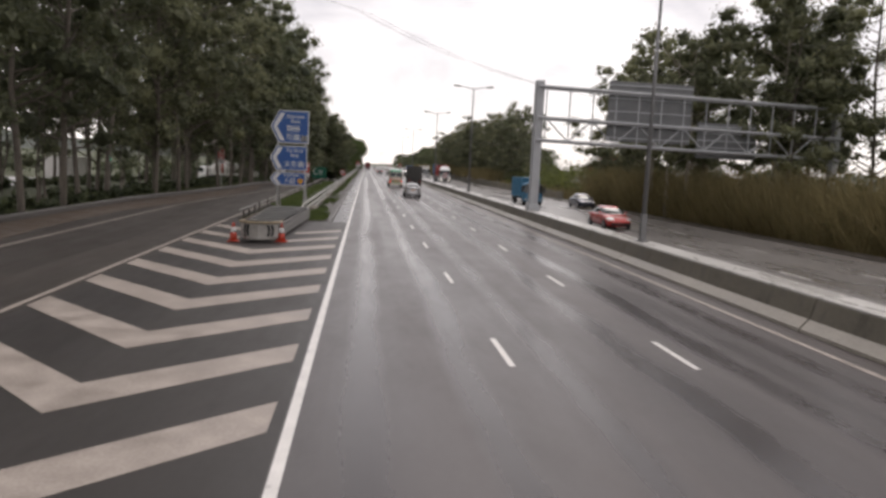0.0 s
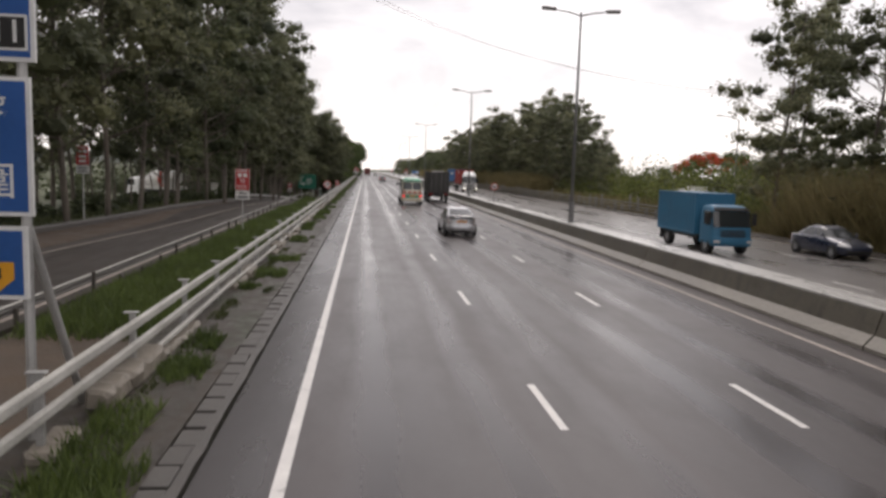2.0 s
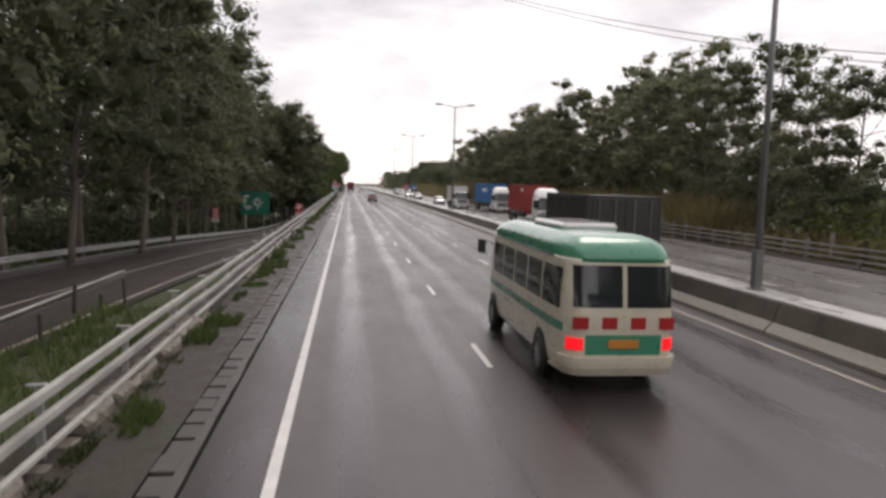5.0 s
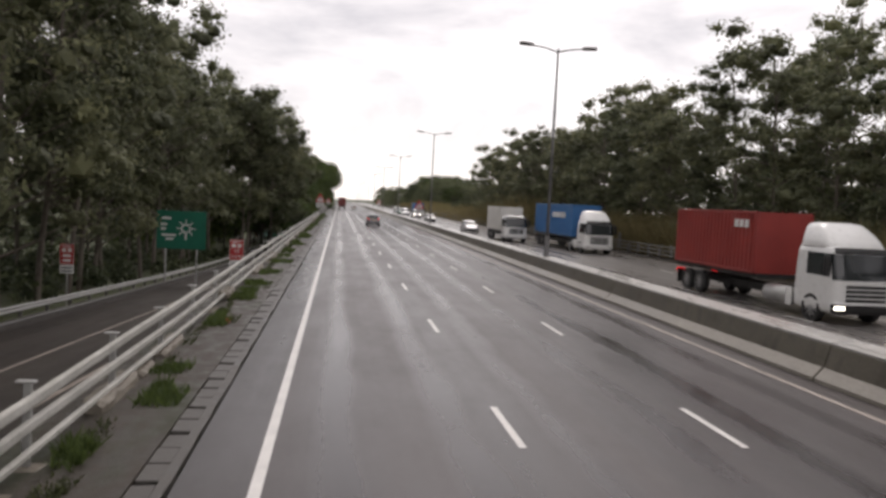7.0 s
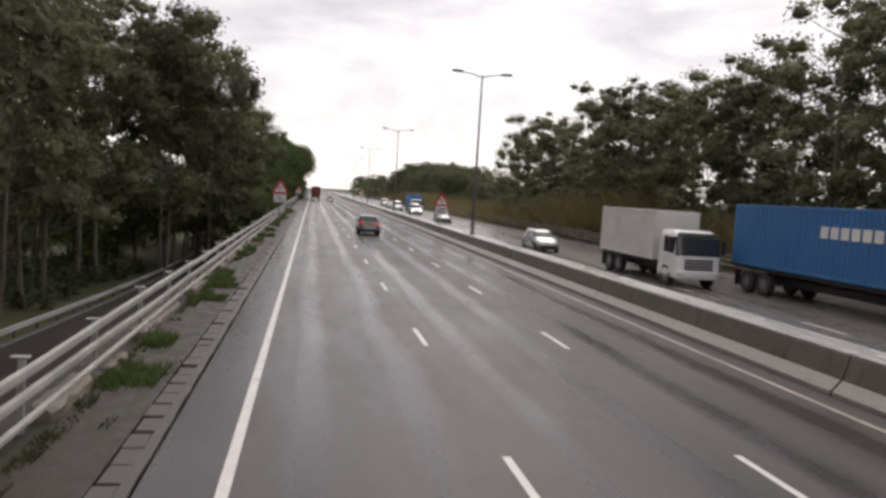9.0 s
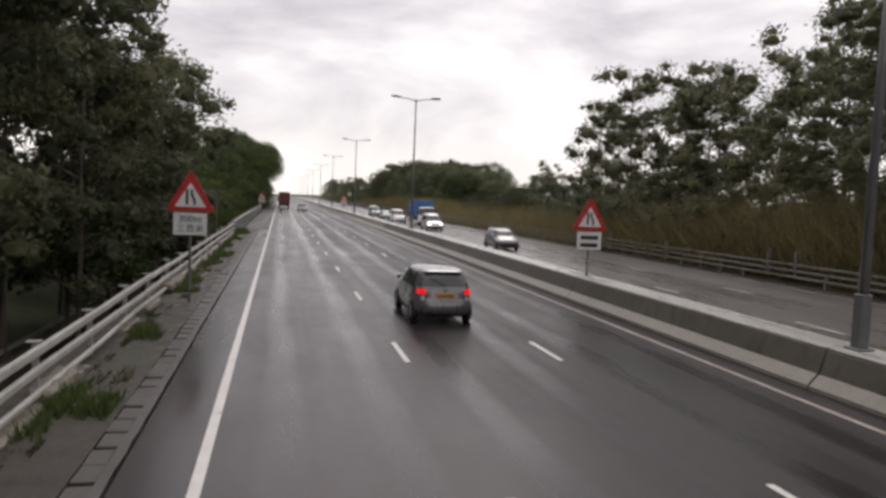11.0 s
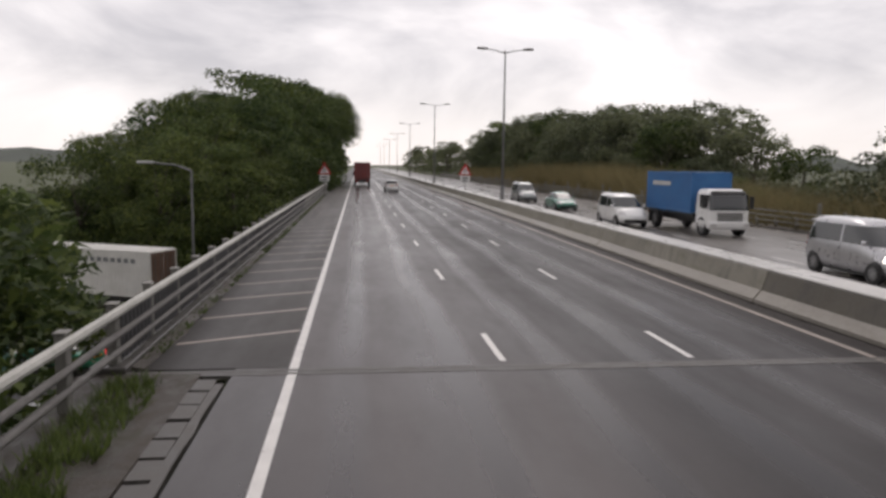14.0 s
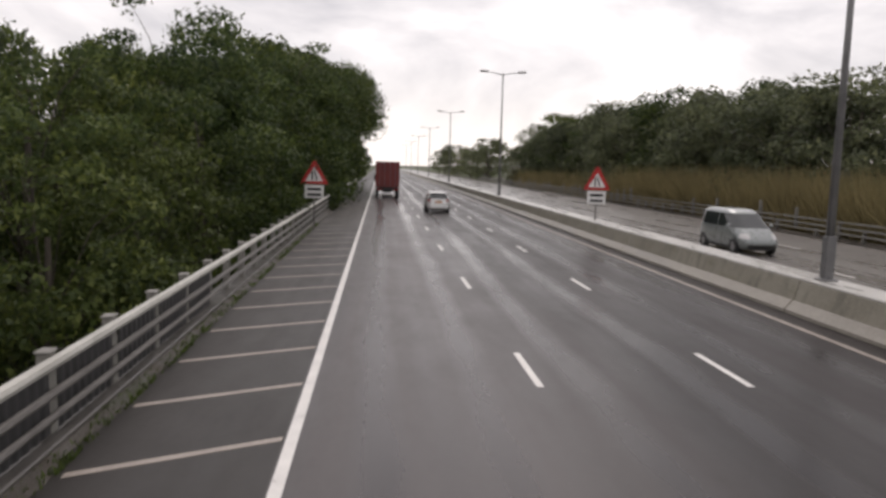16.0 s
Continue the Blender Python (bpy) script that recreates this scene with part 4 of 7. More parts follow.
fine = [tree_thing("broadleaf_tree", lush_tree(150 + i, h, s, n, k, 0.08), leaf, BARK_DARK, lab, "tree", "broadleaf trees")
        for i, (h, s, n, k, leaf, lab) in enumerate([(11.4, 4.2, 13500, 60, LEAF_LUSH, "dense green broadleaf tree beside the bridge"), (13, 4.5, 14500, 66, LEAF_DEEP, "dark green broadleaf tree beside the bridge"), (10.4, 4.0, 12500, 56, LEAF_YELLOW, "yellowish-green leafy tree beside the bridge"), (12.4, 4.3, 13500, 62, LEAF_LUSH, "dense green broadleaf tree beside the bridge")])]
canopy = [tree_thing("broadleaf_tree", lush_tree(170 + i, h, sp, 6200, 48, 0.46), LEAF_DEEP, BARK_DARK, "dark broadleaf tree with a bare trunk beside the slip road", "tree", "broadleaf trees") for i, (h, sp) in enumerate(((11.5, 4.3), (12.5, 4.0)))]
high = [tree_thing("overhanging_tree", lush_tree(140, 12.5, 5.2, 10500, 52, 0.56), LEAF_LUSH, BARK_DARK, "green broadleaf tree whose crown overhangs the road", "tree", "overhanging trees")]
USED = set()


def plant(protos, which, x, y, z, turn, scale, wide=1.0):
    src = protos[which % len(protos)]
    m = pose(x, y, z, 0, 0, turn) @ Matrix.Diagonal((scale * wide, scale * wide, scale, 1))
    if src.name not in USED:
        USED.add(src.name)
        src.matrix_basis = m
        return src
    ob = copy_thing(src, pose(x, y, z, 0, 0, turn))
    ob.matrix_basis = m
    return ob


rt = random.Random(77)
# the tall row on the left
y = -14.0
while y < 240:
    x = min(-15.3, slip_edge(y)[1] - 1.3) + rt.uniform(-1.4, 0.5)
    x += 2.2 * glide(y, 70, 95) * (1 - glide(y, 155, 175)) - 1.3 * glide(y, 172, 188)
    plant(thin if 95 < y < 109 else gums, rt.randrange(5), x, y, land_z(x, y), rt.uniform(0, 360), rt.uniform(0.93, 1.08))
    y += rt.uniform(4.2, 6.2)
y = -10.0
while y < 252:
    for row in (-22, -29):
        x = row + rt.uniform(-2, 2)
        if (108 < y < 150 and (row < -25 or rt.random() < 0.3)) or (y <= 108 and rt.random() < (0.75 if row < -25 else 0.25)):
            continue
        plant(thin if rt.random() < 0.75 and y > 108 else gums, rt.randrange(5), x, y + rt.uniform(-2, 2), land_z(x, y), rt.uniform(0, 360), rt.uniform(0.85, 1.0))
    y += rt.uniform(6.5, 9.5)
# slender saplings between the trunks
saps = [tree_thing("sapling", gum_tree(210 + i, h, 1.5, 0.35, 460, 11), LEAF_GUM, BARK, "slender bare-stemmed sapling under the tall trees", "sapling", "saplings") for i, h in enumerate((11, 9, 13))]
for i in range(54):
    y = rt.uniform(42, 150)
    x = rt.uniform(-24, -16.6)
    if 118 < y < 133 and i % 3:
        continue
    plant(saps, rt.randrange(3), x, y, land_z(x, y), rt.uniform(0, 360), rt.uniform(0.8, 1.15))
# the last tall trees before the bridge lean towards the road
for x, y, s in ((-13.2, 246, 0.95), (-10.2, 254, 0.86), (-15.5, 258, 0.9), (-9.3, 264, 0.80), (-15, 268, 0.85), (-9.0, 272.5, 0.74), (-11.5, 268.5, 0.84), (-12.2, 276.5, 0.78), (-12, 259, 0.88)):
    plant(gums, rt.randrange(5), x, y, land_z(x, y), rt.uniform(0, 360), s, 1.1)

crest = [tree_thing("gum_tree", gum_tree(75, 20.5, 5.2, 0.58, 8500, 34), LEAF_GUM, BARK, "leaning gum tree with a high crown beside the bridge", "tree", "roadside gum trees")]
for x, y, s in ((-9.0, 268, 0.90), (-9.4, 261, 0.92), (-12.6, 245, 1.18), (-13.2, 252, 1.16)):
    plant(crest, 0, x, y, land_z(x, y), rt.uniform(0, 360), s)

# right side: tall groups and the gap between them
for x, y, s in ((30, 44, 0.72), (34, 50, 0.74), (29.5, 56, 0.70), (33, 62, 0.72), (30.5, 68, 0.70), (38, 46, 0.8), (40, 58, 0.82), (37, 70, 0.75), (36, 36, 0.74), (36.5, 28, 0.76), (31, 18, 0.72), (41, 34, 0.8), (46, 66, 0.72), (29.5, 84, 0.68), (33, 87, 0.66), (35.5, 80, 0.7), (30.5, 76, 0.66)):
    plant(gums, rt.randrange(5), x, y, land_z(x, y), rt.uniform(0, 360), s, 1.1)
# pale slender stems close behind the fence
stems = [tree_thing("gum_tree", gum_tree(230 + i, h, 3.6, 0.34, 2600, 26), LEAF_GUM, BARK_PALE, "gum tree with a bare pale stem behind the roadside fence", "tree", "pale-stemmed gum trees") for i, h in enumerate((17, 15.5))]
for k, (x, y, s) in enumerate(((30.1, 46.4, 1.0), (32.9, 45.6, 0.95), (26.9, 60.0, 0.96), (26.8, 56.4, 1.0), (27.0, 53.2, 0.94))):
    plant(stems, k, x, y, land_z(x, y), 67 * k, s)
y = 120.0
while y < 267:
    top = 0.30 + 0.34 * glide(y, 118, 150) + 0.03 * glide(y, 190, 240)
    x = 29.5 + rt.uniform(-0.6, 1.2)
    plant(gums, rt.randrange(5), x, y, land_z(x, y), rt.uniform(0, 360), top * rt.uniform(0.86, 1.08), 1.2)
    x = 35 + rt.uniform(-1.5, 1.5)
    if y < 150 or rt.random() < 0.3:
        y += 4.5
        continue
    plant(gums if rt.random() < 0.4 else thin, rt.randrange(5), x, y + rt.uniform(0, 3), land_z(x, y), rt.uniform(0, 360), top * rt.uniform(0.95, 1.1), 1.2)
    if rt.random() < 0.25 and y < 262:
        x = 41 + rt.uniform(-2, 2)
        plant(thin, rt.randrange(5), x, y + rt.uniform(0, 3), land_z(x, y), rt.uniform(0, 360), top * rt.uniform(1.0, 1.2), 1.2)
    y += rt.uniform(4.6, 6.4)
for x, y, s in ((39.5, 184, 0.85), (38, 190, 0.8), (43, 178, 0.82), (29.8, 271.5, 0.62), (33.5, 275, 0.58), (31, 290, 0.44)):
    plant(gums, rt.randrange(5), x, y, land_z(x, y), rt.uniform(0, 360), s)

# low scrubby trees in the gaps on the right
for x, y, s in ((42, 96, 0.5), (35, 101, 0.42), (48, 100, 0.6), (40, 108, 0.55), (36, 114, 0.40), (54, 90, 0.6), (58, 112, 0.62), (66, 100, 0.6), (62, 122, 0.7), (52, 122, 0.62), (33, 274, 0.78), (37, 281, 0.8), (34, 290, 0.78), (42, 286, 0.95), (33, 300, 0.76), (46, 300, 1.0), (39, 306, 0.95), (52, 290, 1.05), (50, 276, 1.05), (36, 268, 0.8), (44, 272, 0.95), (38, 294, 0.9), (31.5, 283, 0.62), (31, 303, 0.66)):
    plant(dusk, rt.randrange(2), x, y, land_z(x, y) - 0.5, rt.uniform(0, 360), s, 1.15)
# dark wood on the right beyond the bridge
y = 312.0
while y < 470:
    grow = 0.46 + 0.66 * glide(y, 318, 352)
    for row, k in ((33.6, 0.96), (39.5, 1.12)):
        x = row + rt.uniform(-1, 1.5)
        plant(dusk if rt.random() < 0.75 else lush, rt.randrange(3), x, y + rt.uniform(-2, 2), land_z(x, y) - 0.3, rt.uniform(0, 360), grow * k * rt.uniform(0.88, 1.1), 1.08)
    y += rt.uniform(5.6, 7.6)
for x, y in ((28, 485), (31, 500), (28, 520), (33, 540), (29, 565), (30, 590), (29, 620), (30, 660)):
    plant(dusk, rt.randrange(2), x, y, land_z(x, y) - 0.3, rt.uniform(0, 360), rt.uniform(0.9, 1.15))

# pale green bushes where the wood on the right begins
for x, y, k in ((28.6, 316, 0.40), (30.4, 320.5, 0.46), (28.4, 326, 0.42), (31.5, 313, 0.36), (29.6, 331, 0.40)):
    plant([fine[2]], 0, x, y, land_z(x, y) - 0.2, rt.uniform(0, 360), k, 1.3)
# lush wood on the left round the bridge
y = 246.0
while y < 326:
    for row, k in ((-14.5, 0.68), (-21, 0.78), (-28.5, 0.86)):
        x = row + rt.uniform(-1.5, 1.5)
        if (296 < y < 324 and x > -31) or (y < 268 and x > -18):
            continue
        plant(canopy if row > -18 and y < 296 else lush, rt.randrange(3), x, y + rt.uniform(-2, 2), land_z(x, y) - 0.3, rt.uniform(0, 360), k * rt.uniform(0.9, 1.1), 1.05)
    y += rt.uniform(6.5, 8.5)
pick = random.Random(9)
y = 326.0
while y < 424:
    tall = 14.2 + min(10.0, 0.17 * (y - 320))
    for row, k in ((-8.2, 0.9), (-13.5, 1.0), (-20, 0.92)):
        x = row + rt.uniform(-1.0, 1.0) - (1.2 if y > 370 and row > -10 else 0)
        near = y < 378
        plant(fine if near else lush, rt.randrange(3) + (pick.randrange(4) if near else 0), x, y + rt.uniform(-2, 2), land_z(x, y) - 0.4, rt.uniform(0, 360), tall / 12.9 * k * rt.uniform(0.86, 1.1), 0.9)
    y += rt.uniform(5.6, 7.4)
for x, y in ((-9, 430), (-12, 445), (-9, 462), (-11, 480), (-9, 500), (-10, 525), (-9, 550), (-10, 580), (-10, 615), (-9, 655)):
    plant(lush, rt.randrange(3), x, y, land_z(x, y) - 0.3, rt.uniform(0, 360), rt.uniform(1.2, 1.5), 0.9)

for x, y, k in ((-6.8, 374, 1.5), (-5.9, 386, 1.6), (-5.2, 397, 1.62), (-5.0, 409, 1.6), (-5.2, 421, 1.55), (-6, 433, 1.5)):
    plant(high, 0, x, y, land_z(x, y) - 0.4, rt.uniform(0, 360), k, 0.78)
for x, y, k in ((-11, 258, 0.72), (-12.5, 264, 0.78), (-11.5, 271, 0.74), (-15, 275, 0.8), (-16.5, 262, 0.85), (-17, 252, 0.85), (-8.6, 281, 0.78), (-9.8, 287, 0.84), (-7.0, 277.5, 0.64), (-13.5, 284, 0.98), (-16, 291, 0.92), (-15.5, 278, 0.9)):
    plant(canopy if k > 0.6 else lush, rt.randrange(3), x, y, land_z(x, y) - 0.3, rt.uniform(0, 360), k, 1.25)

# a second rank behind the thinner trees on the right
rb = random.Random(31)
for k in range(11):
    y = 140 + 6 * k
    x = 40 + rb.uniform(-2.5, 2.5)
    plant(dusk, rb.randrange(2), x, y, land_z(x, y) - 0.2, rb.uniform(0, 360), (0.62 + 0.30 * glide(y, 140, 165)) * rb.uniform(0.9, 1.08), 1.1)
for k in range(11):
    y = 206 + 5.6 * k
    x = 41 + rb.uniform(-2.5, 2.5)
    plant(dusk if rb.random() < 0.5 else thin, rb.randrange(2), x, y, land_z(x, y) - 0.2, rb.uniform(0, 360), rb.uniform(0.5, 0.62), 1.1)

# flame tree: blossom only on the upper shell of a broad low crown
flame = tree_thing("flame_tree", lush_tree(300, 7.2, 6.0, 7500, 70), LEAF_DEEP, BARK_DARK, "spreading flame tree topped with orange-red blossom", "tree", "")
tops = []
for _ in range(70):
    a, q = rt.uniform(0, 2 * math.pi), math.sqrt(rt.random())
    tops.append((5.6 * q * math.cos(a), 5.6 * q * math.sin(a), 7.0 - 2.0 * q * q + rt.uniform(-0.5, 0.35)))
fv, ff = leaves(tops, [0.75] * 70, [70] * 70, (0.26, 0.17), 0.1, 0.55, 0.4, True)
pydata("blossom", fv.tolist(), ff.tolist(), LEAF_RED, flame)
flame.matrix_basis = pose(50, 133, -0.2)
for x, y, k in ((44, 128, 0.46), (57, 127, 0.5), (60, 136, 0.55), (43, 137, 0.5), (66, 130, 0.55), (37, 126, 0.40)):
    plant(dusk, rt.randrange(2), x, y, land_z(x, y) - 0.4, rt.uniform(0, 360), k, 1.25)


def scrub(name, spans, per_m, leaf, size, label, category="undergrowth"):
    """Loose undergrowth along strips (x0, x1, y0, y1, base, height)."""
    vs, fs, base = [], [], 0
    for x0, x1, y0, y1, dz, hgt in spans:
        k = int((y1 - y0) / 1.6)
        cs, rs = [], []
        for i in range(k):
            y = y0 + (y1 - y0) * (i + rng.random()) / k
            for _ in range(2):
                x = x0 + (x1 - x0) * rng.random()
                h = hgt * (0.35 + 0.65 * rng.random())
                cs.append((x, y, land_z(x, y) + dz + h * 0.55))
                rs.append(max(0.5, h * 0.55))
        counts = [max(6, int(per_m * 0.8))] * len(cs)
        v, f = leaves(cs, rs, counts, size, 0.0, 0.9, 0.3)
        vs.append(v)
        fs.append(f + base)
        base += len(v)
    ob = pydata(name, np.concatenate(vs).tolist(), np.concatenate(fs).tolist(), leaf)
    return tagged(ob, label, category, kind="stuff")


scrub("scrub_right", [(27.4, 30, 10, 78, 0, 4.6), (27.2, 30, 78, 142, 0, 2.0), (27.6, 30.6, 142, 270, 0, 3.8), (27, 31, 270, 312, 0, 3.2), (30.6, 33, 312, 470, 0, 3.8), (31, 36, 76, 122, 0, 3.6), (30, 34, 10, 76, 0, 4.2)], 84, LEAF_SCRUB, (0.6, 0.26), "brownish-green scrub and tall grass along the roadside")
scrub("roadside_hedge", [(27.0, 29.6, 206, 312, 0.4, 5.0), (28.2, 30.6, 142, 206, 0, 4.4), (28.5, 31, 14, 70, 0, 5.2)], 130, LEAF_SCRUB, (0.42, 0.2), "overgrown olive-brown hedge behind the roadside fence")
scrub("olive_bushes", [(29.0, 33, 74, 138, 0, 5.4), (33, 38, 80, 132, 0.4, 6.4), (27.2, 29.2, 70, 128, 0, 2.6)], 170, LEAF_YELLOW, (0.30, 0.17), "yellowish-green bushes behind the roadside fence")
scrub("dark_undergrowth", [(-21, -16.5, -20, 138, 0, 0.8), (-21, -15.5, 138, 250, 0, 2.0), (-28, -20, 140, 250, 0, 3.0), (-36, -28, 137, 200, 0, 4.8), (-30, -27, 0, 118, 0, 0.8), (-52, -46, -30, 118, 0, 4.5), (-44, -36, 118, 300, 0, 6.0), (44, 56, 0, 80, 0, 7.0), (60, 80, 70, 130, 0, 6.0), (46, 56, 130, 200, 0, 4.5), (38, 52, 200, 276, 0, 5.5), (56, 70, 270, 320, 0, 7.0)], 44, LEAF_DARK, (0.7, 0.34), "dark undergrowth beneath and behind the trees")
scrub("bank_creepers", [(-8.5, -4.6, 326, 420, 0, 5.0)], 110, LEAF_DEEP, (0.28, 0.16), "green creepers climbing towards the bridge parapet")


def blades(name, areas, label, material=GRASS, wide=0.012, level=None):
    """Grass blades: (x0, x1, y0, y1, how many, height)."""
    vs, fs, base = [], [], 0
    for x0, x1, y0, y1, count, hgt in areas:
        tuft = rng.random((max(1, count // 14), 2)) * [x1 - x0, y1 - y0] + [x0, y0]
        c = tuft[rng.integers(0, len(tuft), count)] + rng.normal(size=(count, 2)) * 0.13
        c[:, 0] = np.clip(c[:, 0], x0, x1)
        h = hgt * (0.4 + 0.9 * rng.random(count))
        a = rng.random(count) * 2 * math.pi
        w = wide + wide * rng.random(count)
        lx, ly = rng.normal(size=count) * h * 0.4, rng.normal(size=count) * h * 0.4
        z0 = np.full(count, 0.0) if level is None else np.array([level(a, b) - 0.05 for a, b in c])
        p = np.stack([np.stack([c[:, 0] - w * np.cos(a), c[:, 1] - w * np.sin(a), z0], 1), np.stack([c[:, 0] + w * np.cos(a), c[:, 1] + w * np.sin(a), z0], 1), np.stack([c[:, 0] + lx, c[:, 1] + ly, z0 + h], 1)], 1).reshape(-1, 3)
        vs.append(p)
        fs.append(np.arange(count * 3).reshape(-1, 3) + base)
        base += count * 3
    ob = pydata(name, np.concatenate(vs).tolist(), np.concatenate(fs).tolist(), material)
    return tagged(ob, label, "grass", kind="stuff")


blades("grass", [(-5.8, -3.35, 50, 96, 52000, 0.26), (-2.3, -1.5, 38.9, 43.8, 2600, 0.26), (-2.1, -1.35, 39.8, 42.3, 1600, 0.3), (-2.6, -1.9, 40.6, 46, 1800, 0.22), (-5.5, -3.3, 96, 114, 4000, 0.3), (-2.65, -1.9, 270, 278, 2200, 0.22), (-2.65, -2.25, 256, 270, 1300, 0.18), (-2.62, -2.2, 236, 256, 1500, 0.16)], "bright green grass between the guard rails")
blades("kerbside_grass", [(-18.5, -15.9, 40, 84, 12000, 0.3), (-17.5, -14.2, 84, 160, 16000, 0.3)], "low green grass beyond the slip road kerb", WEED, 0.016, land_z)
areas = []
for i in range(300):
    y = rt.uniform(46, 277)
    w = rt.uniform(0.15, 0.6)
    x = rt.uniform(-2.5, -1.6) if rt.random() < 0.2 else rt.uniform(-2.56, -2.35)
    areas.append((x, x + w * 0.4, y, y + rt.uniform(0.2, 1.6), rt.randrange(40, 160), rt.uniform(0.04, 0.12)))
blades("verge_weeds", areas, "weeds and grass tufts growing on the muddy verge", WEED)
# lush clumps that spread from the kerb over the verge
areas, y = [], 47.0
while y < 276:
    ln = rt.uniform(0.7, 2.6)
    for k in range(3):
        w = rt.uniform(0.25, 0.75) * (1 - 0.25 * k)
        x = -2.56 + rt.uniform(0.0, 0.25) + (0.3 if rt.random() < 0.25 else 0)
        areas.append((x, min(-1.5, x + w), y + rt.uniform(0, ln * 0.5), y + ln * rt.uniform(0.6, 1.1), int(240 * ln * (w + 0.3)), rt.uniform(0.10, 0.26)))
    y += ln + rt.choice((0.4, 1.2, 2.5, 4.0, 5.5))
areas.append((-2.62, -2.38, DECK_Y0 + 0.5, 345, 5200, 0.09))
blades("lush_weeds", areas, "lush green weed clumps spreading from the broken kerb", GRASS, 0.014)
blades("tall_grass", [(26.4, 29.8, 8, 78, 32000, 4.1), (26.4, 28.8, 78, 142, 12000, 1.7), (26.4, 29.2, 142, 225, 24000, 3.5), (26.4, 29.4, 225, 300, 26000, 4.9), (26.4, 30.8, 300, 380, 46000, 3.9), (26.4, 29.6, 380, 440, 9000, 3.4)], "tall olive-brown grass behind the roadside fence", REED, 0.022, land_z)
# ---------------------------------------------------------------- lamps, gantry, signs


def lamp_post(x, y, z0):
    t = thing("street_lamp", "tall grey double-armed street lamp standing on the central barrier", "street lamp", "central street lamps", pose(x, y, z0))
    part("base", boxes(((-0.2, -0.2, 0), (0.2, 0.2, 0.05)), ((-0.12, -0.12, 0.05), (0.12, 0.12, 1.1)), bevel=0.02), LAMP_STEEL, t)
    part("column", tubes(((0, 0, 0.9), (0, 0, 11.1), 0.10, 0.055), n=10), LAMP_STEEL, t, smooth=True)
    for s in (-1, 1):
        part("arm", tubes(((0, 0, 10.9), (s * 0.7, 0, 11.08), 0.045, 0.04), ((s * 0.68, 0, 11.075), (s * 1.45, 0, 11.17), 0.04, 0.035)), LAMP_STEEL, t)
        bm = loft([[(s * u, w * v, 11.17 + 0.05 * (u - 1.4) + h) for v, h in ((-1, 0), (-0.7, 0.10), (0.7, 0.10), (1, 0), (0.7, -0.06), (-0.7, -0.06))] for u, w in ((1.35, 0.06), (1.5, 0.13), (1.85, 0.16), (2.12, 0.10))])
        part("lamp_head", bm, STEEL_DARK, t)
    return t


l0 = lamp_post(12.0, 24.4, 0.86)
for y in [73.8, 113.0] + [171.6] + [222.0 + 49.4 * k for k in range(9)]:
    copy_thing(l0, pose(12.0, y, 0.86))


def side_lamp(x, y, z0, h, reach, name="roadside_lamp", label="single-armed street lamp on a slender grey column"):
    t = thing(name, label, "street lamp", "", pose(x, y, z0))
    part("column", tubes(((0, 0, 0), (0, 0, h), 0.09, 0.05), ((0, 0, h), (reach * 0.3, 0, h + 0.25), 0.045, 0.04)), LAMP_STEEL, t)
    part("arm", tubes(((reach * 0.3, 0, h + 0.25), (reach * 0.75, 0, h + 0.35), 0.04, 0.035)), LAMP_STEEL, t)
    part("lamp_head", boxes(((min(reach * 0.7, reach), -0.13, h + 0.3), (max(reach * 0.7, reach), 0.13, h + 0.42)), bevel=0.04), STEEL, t)
    return t


side_lamp(37.3, 103.8, -0.3, 9.6, -2.4)
side_lamp(-6.6, 301.5, -6.2, 9.2, -2.4, label="single-armed lamp rising from the road below the bridge")

# gantry over the opposite carriageway, its signs seen from behind
gan = thing("sign_gantry", "grey steel truss gantry carrying sign boards seen from behind", "gantry")
gy = 43.6
part("column", boxes(((11.72, gy - 0.3, 0.86), (12.28, gy + 0.3, 9.35)), bevel=0.05), GANTRY_STEEL, gan)
part("column_base", boxes(((11.6, gy - 0.45, 0.86), (12.4, gy + 0.45, 1.25)), bevel=0.04), GANTRY_STEEL, gan)
part("column", boxes(((32.7, gy - 0.3, -0.5), (33.2, gy + 0.3, 8.7)), bevel=0.05), GANTRY_STEEL, gan)
for z in (8.95, 6.95, 5.5):
    for dy in (-0.45, 0.45):
        part("chord", tubes(((11.9, gy + dy, z), (33.2, gy + dy, z - 0.35), 0.10), n=8), GANTRY_STEEL, gan)
for i in range(13):
    x0, x1 = 12.4 + 1.56 * i, 12.4 + 1.56 * (i + 1)
    za, zb = (5.5, 6.95) if i % 2 else (6.95, 5.5)
    part("diagonal", tubes(((x0, gy - 0.45, za - 0.35 * (x0 - 12) / 21), (x1, gy - 0.45, zb - 0.35 * (x1 - 12) / 21), 0.05), n=6), GANTRY_STEEL, gan)
    part("upright", tubes(((x0, gy - 0.45, 5.5 - 0.35 * (x0 - 12) / 21), (x0, gy - 0.45, 8.95 - 0.35 * (x0 - 12) / 21), 0.045), n=6), GANTRY_STEEL, gan)
